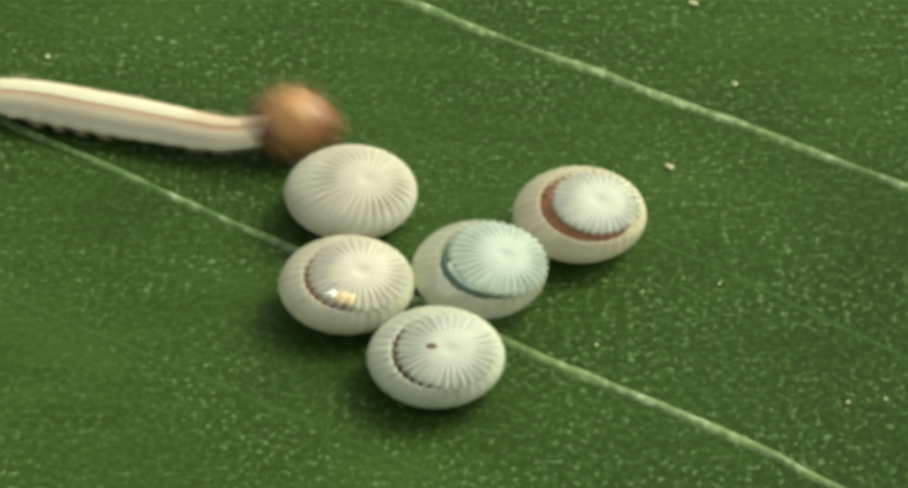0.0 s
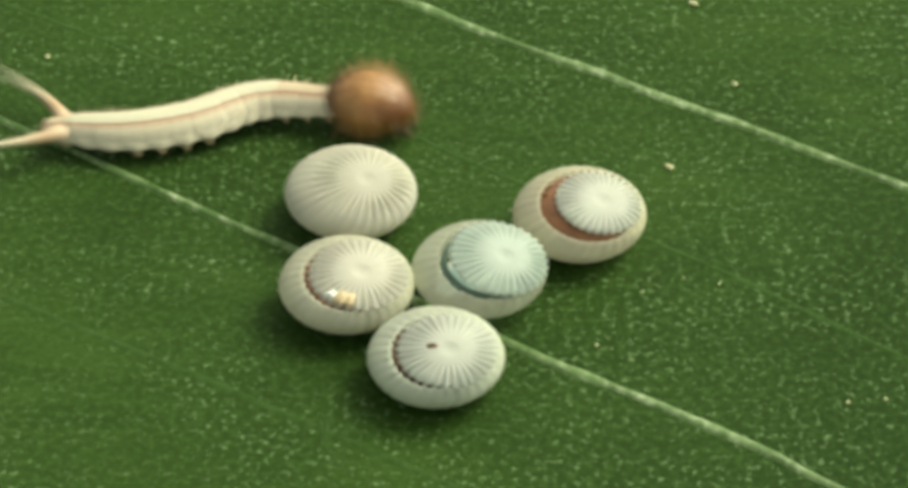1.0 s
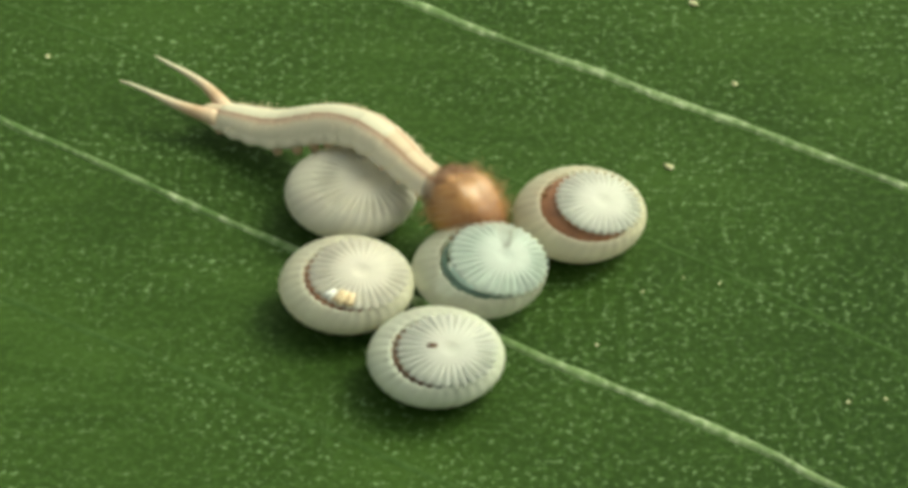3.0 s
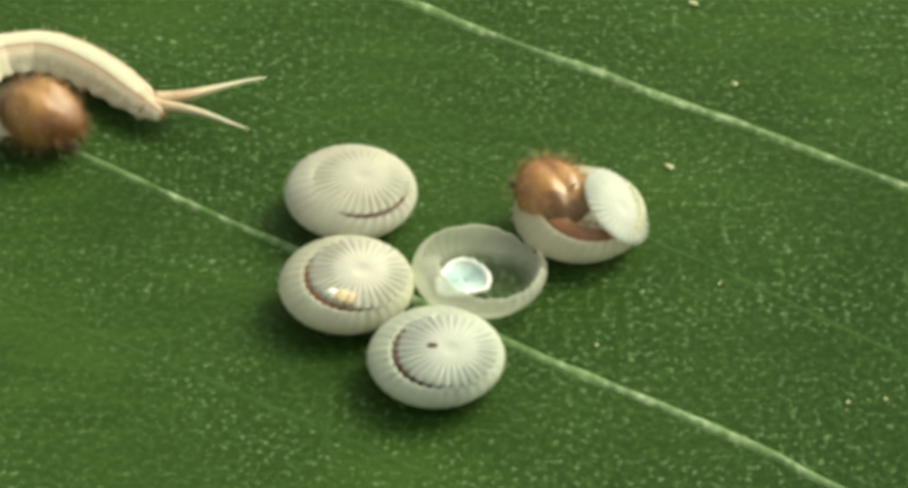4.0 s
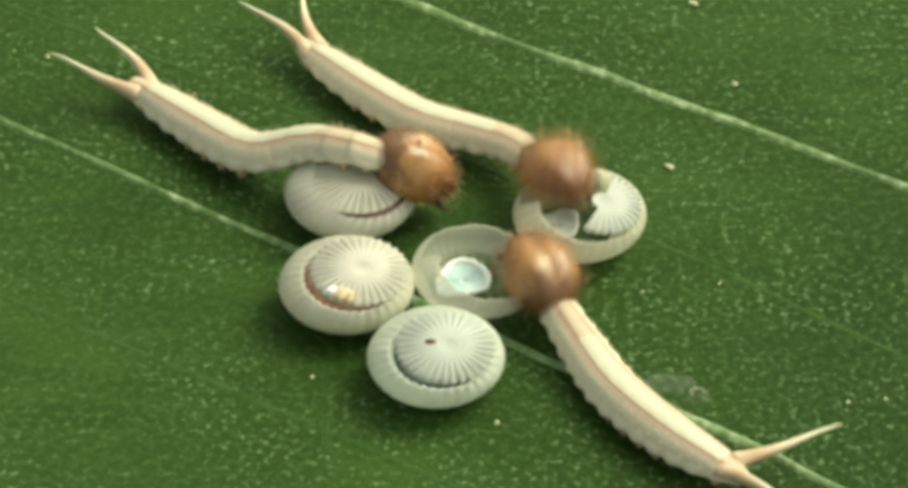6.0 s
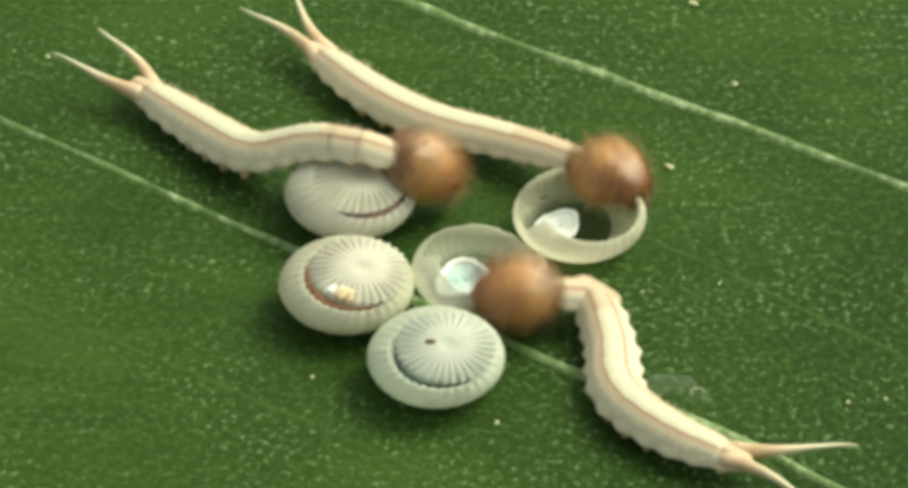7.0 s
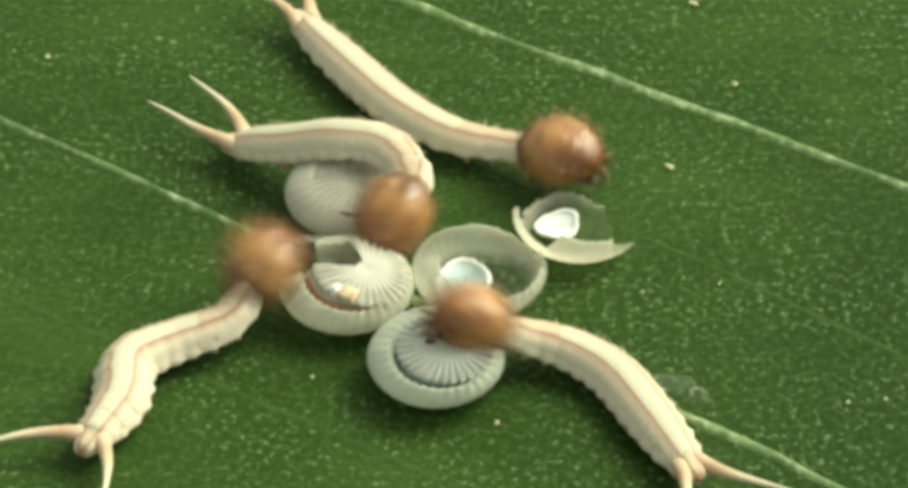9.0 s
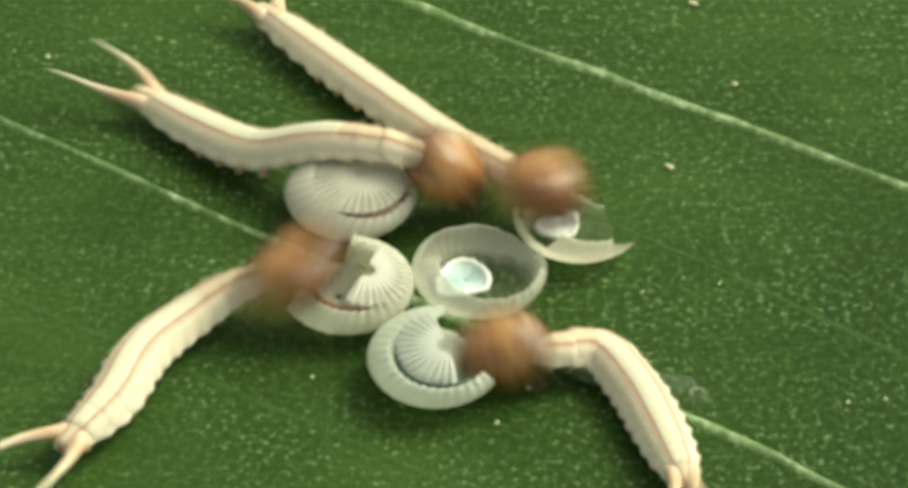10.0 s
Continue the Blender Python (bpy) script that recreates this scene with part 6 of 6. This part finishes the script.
    crawl(larva_c, 8.9, ((4.24, -6.36, 0.43), (3.49, -6.72, 0.43)), (3.34, -5.49, 0.33), (2.88, -4.54, 0.33), (2.36, -3.61, 0.33), (1.79, -3.02, 0.33), (1.37, -2.88, 0.38), (0.78, -2.93, 0.52))
    crawl(larva_c, 9, ((4.50, -6.07, 0.43), (3.18, -6.50, 0.43)), (3.30, -5.46, 0.33), (2.84, -4.45, 0.33), (2.32, -3.48, 0.33), (1.66, -2.95, 0.38), (1.03, -2.85, 0.52), (0.27, -3.09, 1.04))
    crawl(larva_c, 9.1, ((4.54, -6.07, 0.43), (3.22, -6.50, 0.43)), (3.34, -5.46, 0.33), (2.88, -4.48, 0.33), (2.36, -3.54, 0.33), (1.70, -3.01, 0.38), (1.11, -3.05, 0.52), (0.48, -3.30, 0.78))
    crawl(larva_c, 9.2, ((4.54, -6.05, 0.43), (3.22, -6.48, 0.43)), (3.34, -5.43, 0.33), (2.88, -4.46, 0.33), (2.36, -3.54, 0.33), (1.70, -2.98, 0.38), (1.07, -2.92, 0.52), (0.36, -3.22, 0.96))
    crawl(larva_c, 9.3, ((4.56, -6.05, 0.43), (3.24, -6.48, 0.43)), (3.37, -5.43, 0.33), (2.92, -4.46, 0.33), (2.45, -3.48, 0.33), (1.92, -2.69, 0.33), (1.46, -2.42, 0.38), (0.95, -2.40, 0.52))
    crawl(larva_c, 9.4, ((4.56, -6.05, 0.43), (3.24, -6.48, 0.43)), (3.37, -5.43, 0.33), (3.00, -4.46, 0.33), (2.70, -3.48, 0.33), (2.39, -2.56, 0.33), (1.89, -2.08, 0.38), (1.17, -1.96, 0.52))
    crawl(larva_c, 9.5, ((4.65, -6.14, 0.43), (3.26, -6.50, 0.43)), (3.37, -5.42, 0.33), (2.92, -4.41, 0.33), (2.54, -3.41, 0.33), (2.01, -2.72, 0.33), (1.41, -2.67, 0.42), (0.61, -2.62, 0.70))
    crawl(larva_c, 9.6, ((4.65, -6.17, 0.43), (3.26, -6.54, 0.43)), (3.37, -5.46, 0.33), (2.90, -4.48, 0.33), (2.49, -3.58, 0.33), (1.87, -3.01, 0.38), (1.24, -2.89, 0.52), (0.44, -3.12, 0.87))
    crawl(larva_c, 9.7, ((4.63, -6.21, 0.43), (3.23, -6.58, 0.43)), (3.34, -5.49, 0.33), (2.90, -4.51, 0.33), (2.49, -3.61, 0.33), (1.96, -3.01, 0.38), (1.37, -2.89, 0.52), (0.65, -2.78, 0.70))
    crawl(larva_c, 9.8, ((4.58, -6.26, 0.43), (3.19, -6.63, 0.43)), (3.30, -5.54, 0.33), (2.90, -4.54, 0.33), (2.49, -3.63, 0.33), (1.91, -3.08, 0.38), (1.32, -2.99, 0.52), (0.64, -2.88, 0.70))
    crawl(larva_c, 9.9, ((4.54, -6.31, 0.43), (3.15, -6.67, 0.43)), (3.25, -5.59, 0.33), (2.92, -4.59, 0.33), (2.57, -3.67, 0.33), (2.12, -3.01, 0.38), (1.49, -3.12, 0.52), (0.86, -2.89, 0.52))
    crawl(larva_c, 10, ((3.58, -6.50, 0.43), (2.92, -6.87, 0.43)), (3.21, -5.64, 0.33), (2.93, -4.64, 0.33), (2.61, -3.74, 0.33), (2.12, -3.01, 0.38), (1.41, -3.18, 0.52), (0.74, -3.16, 0.52))
    crawl(larva_d, 0, ((-2.41, -1.60, 0.47), (-2.41, -1.49, 0.47)), (-1.07, -1.48, 0.49), (-1.18, -1.81, 0.49), (-1.57, -1.92, 0.49), (-1.95, -1.75, 0.49), (-2.04, -1.46, 0.49), (-1.62, -1.54, 0.27))
    crawl(larva_d, 7, ((-2.41, -1.60, 0.47), (-2.41, -1.49, 0.47)), (-1.07, -1.48, 0.49), (-1.18, -1.81, 0.49), (-1.57, -1.92, 0.49), (-1.95, -1.75, 0.49), (-2.04, -1.46, 0.49), (-1.62, -1.54, 0.27))
    crawl(larva_d, 7.5, ((-2.41, -1.60, 0.47), (-2.41, -1.49, 0.47)), (-1.10, -1.44, 0.49), (-1.22, -1.82, 0.49), (-1.57, -1.92, 0.49), (-1.91, -1.75, 0.49), (-1.98, -1.56, 0.47), (-1.80, -1.50, 0.36))
    crawl(larva_d, 7.8, ((-2.41, -1.60, 0.47), (-2.41, -1.49, 0.47)), (-1.10, -1.44, 0.49), (-1.22, -1.82, 0.49), (-1.57, -1.92, 0.49), (-1.91, -1.75, 0.49), (-1.99, -1.60, 0.50), (-2.10, -1.45, 0.54))
    crawl(larva_d, 8, ((-2.41, -1.60, 0.47), (-2.41, -1.49, 0.47)), (-1.15, -1.19, 0.42), (-1.01, -1.74, 0.42), (-1.39, -2.00, 0.42), (-1.82, -1.89, 0.43), (-1.97, -1.73, 0.57), (-2.28, -1.66, 0.70))
    crawl(larva_d, 8.2, ((-2.41, -1.60, 0.47), (-2.41, -1.49, 0.47)), (-1.15, -1.19, 0.42), (-1.06, -1.74, 0.42), (-1.39, -1.94, 0.42), (-1.82, -1.88, 0.48), (-1.97, -1.78, 0.61), (-2.34, -1.77, 0.75))
    crawl(larva_d, 8.3, ((-2.41, -1.60, 0.47), (-2.41, -1.49, 0.47)), (-1.10, -1.40, 0.42), (-1.35, -1.74, 0.42), (-1.61, -1.81, 0.48), (-1.90, -1.81, 0.70), (-2.31, -2.20, 0.96), (-2.95, -2.15, 0.70))
    crawl(larva_d, 8.4, ((-2.41, -1.60, 0.47), (-2.41, -1.49, 0.47)), (-1.36, -1.49, 0.43), (-1.73, -1.88, 0.91), (-2.22, -2.24, 1.04), (-2.74, -2.15, 0.70), (-3.16, -2.32, 0.45), (-3.77, -3.00, 0.45))
    crawl(larva_d, 8.5, ((-1.03, -1.53, 0.52), (-1.11, -1.80, 0.52)), (-1.58, -1.58, 1.00), (-2.12, -2.01, 1.13), (-2.72, -1.98, 0.78), (-3.32, -2.10, 0.44), (-3.85, -2.54, 0.36), (-4.56, -3.31, 0.45))
    crawl(larva_d, 8.533, ((-2.50, -2.47, 0.52), (-2.58, -2.73, 0.52)), (-3.08, -1.70, 0.33), (-3.82, -2.23, 0.33), (-4.55, -3.03, 0.33), (-4.92, -4.07, 0.33), (-4.63, -4.87, 0.36), (-4.08, -4.53, 0.45))
    crawl(larva_d, 8.567, ((-4.23, -6.33, 0.43), (-3.66, -6.20, 0.43)), (-4.20, -5.09, 0.33), (-4.77, -5.34, 0.33), (-4.98, -4.45, 0.33), (-4.70, -3.42, 0.33), (-4.14, -2.80, 0.36), (-3.59, -2.18, 0.45))
    crawl(larva_d, 8.6, ((-5.27, -5.81, 0.43), (-4.14, -6.11, 0.43)), (-4.48, -5.28, 0.33), (-4.78, -4.33, 0.33), (-4.87, -3.29, 0.33), (-4.45, -2.37, 0.33), (-3.84, -1.80, 0.36), (-3.15, -1.37, 0.45))
    crawl(larva_d, 8.7, ((-5.33, -5.46, 0.43), (-4.56, -6.08, 0.43)), (-4.59, -4.84, 0.33), (-4.63, -3.94, 0.33), (-4.51, -3.03, 0.33), (-4.08, -2.17, 0.33), (-3.50, -1.60, 0.47), (-2.80, -1.26, 0.89))
    crawl(larva_d, 8.8, ((-5.58, -5.46, 0.43), (-4.72, -6.20, 0.43)), (-4.66, -4.96, 0.33), (-4.71, -4.07, 0.33), (-4.63, -3.16, 0.33), (-4.15, -2.43, 0.33), (-3.54, -1.73, 0.36), (-2.91, -0.80, 0.45))
    crawl(larva_d, 8.9, ((-5.79, -5.40, 0.43), (-4.93, -6.14, 0.43)), (-4.87, -4.90, 0.33), (-4.79, -4.07, 0.33), (-4.67, -3.16, 0.33), (-4.15, -2.57, 0.33), (-3.45, -1.99, 0.46), (-2.85, -1.32, 0.85))
    crawl(larva_d, 9, ((-6.22, -5.02, 0.43), (-4.91, -6.08, 0.43)), (-5.14, -4.90, 0.33), (-4.79, -4.07, 0.33), (-4.72, -3.23, 0.33), (-4.14, -2.77, 0.33), (-3.34, -2.48, 0.48), (-2.79, -1.83, 0.93))
    crawl(larva_d, 9.1, ((-6.16, -5.02, 0.43), (-4.85, -6.08, 0.43)), (-5.08, -4.90, 0.33), (-4.79, -4.07, 0.33), (-4.67, -3.16, 0.33), (-4.11, -2.57, 0.33), (-3.36, -2.15, 0.48), (-2.79, -1.55, 0.95))
    crawl(larva_d, 9.2, ((-6.21, -4.98, 0.43), (-4.89, -6.04, 0.43)), (-5.12, -4.86, 0.33), (-4.79, -4.07, 0.33), (-4.67, -3.09, 0.33), (-4.07, -2.50, 0.33), (-3.31, -2.11, 0.50), (-2.70, -1.75, 1.03))
    crawl(larva_d, 9.3, ((-6.25, -4.98, 0.43), (-4.93, -6.04, 0.43)), (-5.16, -4.86, 0.33), (-4.79, -4.07, 0.33), (-4.67, -3.09, 0.33), (-4.07, -2.43, 0.33), (-3.36, -1.90, 0.49), (-2.75, -1.46, 0.99))
    crawl(larva_d, 9.4, ((-6.25, -4.96, 0.43), (-4.93, -6.02, 0.43)), (-5.16, -4.84, 0.33), (-4.79, -4.01, 0.33), (-4.67, -3.03, 0.33), (-3.99, -2.37, 0.33), (-3.16, -1.71, 0.56), (-2.33, -1.72, 1.25))
    crawl(larva_d, 9.5, ((-6.23, -5.52, 0.43), (-5.25, -6.14, 0.43)), (-5.19, -4.86, 0.33), (-4.79, -4.01, 0.33), (-4.70, -3.03, 0.33), (-4.02, -2.50, 0.33), (-3.14, -2.15, 0.54), (-2.44, -2.00, 1.15))
    crawl(larva_d, 9.6, ((-6.28, -5.52, 0.43), (-5.31, -6.14, 0.43)), (-5.25, -4.86, 0.33), (-4.83, -4.04, 0.33), (-4.63, -3.03, 0.33), (-3.99, -2.37, 0.33), (-3.15, -1.90, 0.55), (-2.29, -1.99, 1.22))
    crawl(larva_d, 9.7, ((-6.33, -5.52, 0.43), (-5.35, -6.14, 0.43)), (-5.29, -4.86, 0.33), (-4.86, -4.07, 0.33), (-4.61, -3.06, 0.33), (-3.99, -2.37, 0.33), (-3.19, -1.93, 0.54), (-2.29, -2.12, 1.19))
    crawl(larva_d, 9.8, ((-6.37, -5.50, 0.43), (-5.39, -6.12, 0.43)), (-5.33, -4.84, 0.33), (-4.87, -4.07, 0.33), (-4.59, -3.03, 0.33), (-3.99, -2.30, 0.33), (-3.28, -1.79, 0.52), (-2.62, -1.78, 1.09))
    crawl(larva_d, 9.9, ((-6.41, -5.50, 0.43), (-5.43, -6.12, 0.43)), (-5.37, -4.84, 0.33), (-4.90, -4.07, 0.33), (-4.57, -3.03, 0.33), (-3.99, -2.23, 0.33), (-3.20, -1.71, 0.56), (-2.18, -2.00, 1.26))
    crawl(larva_d, 10, ((-6.37, -5.23, 0.43), (-5.78, -6.14, 0.43)), (-5.39, -4.86, 0.33), (-4.92, -4.07, 0.33), (-4.55, -3.03, 0.33), (-3.95, -2.23, 0.33), (-3.24, -1.79, 0.54), (-2.38, -1.92, 0.95))
    for made in (larva_a, larva_b, larva_c, larva_d):
        key_larva(made)
    lid(egg_one, [(0, (0, 0, 0), 0, 0), (3.8, (0, 0, 0), 0, 0), (3.9, (-0.06, 0.07, 0.0), -3, -4), (10, (-0.07, 0.08, 0.0), -4, -4)])
    lid(egg_two, [(0, (0.09, 0.01, 0), 0, 0), (3.8, (0.09, 0.04, 0), -1, 0), (7.0, (0.09, 0.10, 0), -2, 0), (7.5, (0.12, 0.07, 0), -3, 6), (8.0, (0.26, 0.06, -0.02), -2, 14), (8.3, (0.28, 0.06, -0.03), -2, 16), (8.5, (0.16, 0.08, -0.01), -3, 8), (10, (0.16, 0.08, -0.01), -3, 8)],
        larva_d, [(5, 8.8), (4, 8.95), (6, 9.05), (3, 9.25), (0, 9.3), (7, 9.7)])
    lid(egg_three, [(0, (0.13, 0.03, 0.01), 0, 6), (3.7, (0.13, 0.03, 0.01), 0, 6), (10, (0.13, 0.03, 0.01), 0, 6)],
        larva_a, [(3, 3.0), (4, 3.3), (2, 3.6), (5, 3.82), (6, 3.83), (1, 3.84), (7, 3.85), (8, 3.85), (9, 3.85), (10, 3.85), (0, 3.85)])
    lid(egg_four, [(0, (0.09, 0.0, 0), 0, 0), (3.8, (0.10, 0.02, 0), -1, 0), (4.8, (0.10, 0.02, 0), -1, 0), (4.9, (0.0, -0.12, 0.02), 12, 0), (5.0, (-0.02, -0.10, 0.02), 10, 0), (5.2, (0.0, 0.0, 0.0), 2, 0), (5.3, (0.07, 0.10, 0), -1, 0), (10, (0.07, 0.10, 0), -1, 0)],
        larva_c, [(1, 8.95), (10, 9.2), (2, 9.25), (3, 9.3), (9, 9.35), (0, 9.3)])
    lid(egg_five, [(0, (0.05, 0.0, 0), 0, 2), (1, (0.10, 0.0, 0), 0, 4), (2, (0.13, 0.0, 0), 0, 8), (2.7, (0.10, 0.0, 0.0), 0, 6), (3.8, (0.11, 0.0, 0), 0, 7), (3.9, (0.26, 0, -0.03), 0, 22), (4.0, (0.40, -0.02, -0.10), 0, 38), (4.1, (0.40, -0.02, -0.10), 0, 38), (4.2, (0.18, 0, 0.0), 0, 12), (4.3, (0.10, 0, 0.0), 0, 4), (10, (0.10, 0, 0.0), 0, 4)],
        larva_b, [(5, 4.82), (4, 4.88), (6, 4.93), (3, 5.35), (7, 5.9), (2, 6.1), (8, 6.3), (1, 6.4), (10, 6.5), (0, 6.5), (9, 6.6)])
    for k, when in ((5, 4.9), (4, 4.97), (3, 5.45), (6, 6.2), (2, 6.5), (7, 7.05), (1, 7.1), (0, 7.15), (11, 7.22), (10, 7.24), (17, 7.18), (15, 7.2), (14, 7.22), (13, 7.24), (12, 7.25), (23, 7.25), (16, 7.23)):
        ob, home = egg_five["collar"][k]
        eaten(ob, [(0.0, Matrix.Translation(mm(home)))], egg_five["m"], when, larva_b)
    for q, when in ((4, 8.75), (5, 8.8), (3, 9.0), (6, 9.2)):
        for k in (q, q + 12, q + 24):
            ob, home = egg_two["collar"][k]
            eaten(ob, [(0.0, Matrix.Translation(mm(home)))], egg_two["m"], when + 0.05 * (k // 12), larva_d)
    for q, when in ((1, 9.2), (0, 9.3), (2, 9.5), (11, 9.85)):
        for k in (q, q + 12, q + 24):
            ob, home = egg_four["collar"][k]
            eaten(ob, [(0.0, Matrix.Translation(mm(home)))], egg_four["m"], when + 0.05 * (k // 12), larva_c)
    ob, home = egg_two["seams"][0]
    eaten(ob, [(0.0, Matrix.Translation(mm(home)))], egg_two["m"], 8.8, larva_d)
    for (ob, home), when in zip(egg_five["seams"], (4.2, 4.22, 4.25, 4.27, 4.3)):
        eaten(ob, [(0.0, Matrix.Translation(mm(home)))], egg_five["m"], when, larva_b)
    for ob, home in egg_four["seams"]:
        eaten(ob, [(0.0, Matrix.Translation(mm(home)))], egg_four["m"], 4.95, larva_c)
    for (ob, home), when in zip(egg_three["seams"], (3.82, 3.84, 3.85, 3.85)):
        eaten(ob, [(0.0, Matrix.Translation(mm(home)))], egg_three["m"], when, larva_a)
    drop(crumb_one, egg_four, 4.85, (-2.06, -3.12, 0.00))
    drop(crumb_two, egg_four, 5.75, (0.62, -4.14, 0.00))
    drop(crumb_three, egg_four, 9.3, (1.08, -3.38, 0.00))
    drop(membrane_scrap, egg_four, 5.3, (3.52, -3.60, 0.00))
    for k, when in ((2, 3.4), (3, 3.65), (4, 3.82), (1, 3.84), (0, 3.85), (5, 3.85), (13, 3.84), (14, 3.82), (15, 3.84), (16, 3.85)):
        ob, home = egg_three["collar"][k]
        eaten(ob, [(0.0, Matrix.Translation(mm(home)))], egg_three["m"], when, larva_a)


motions()
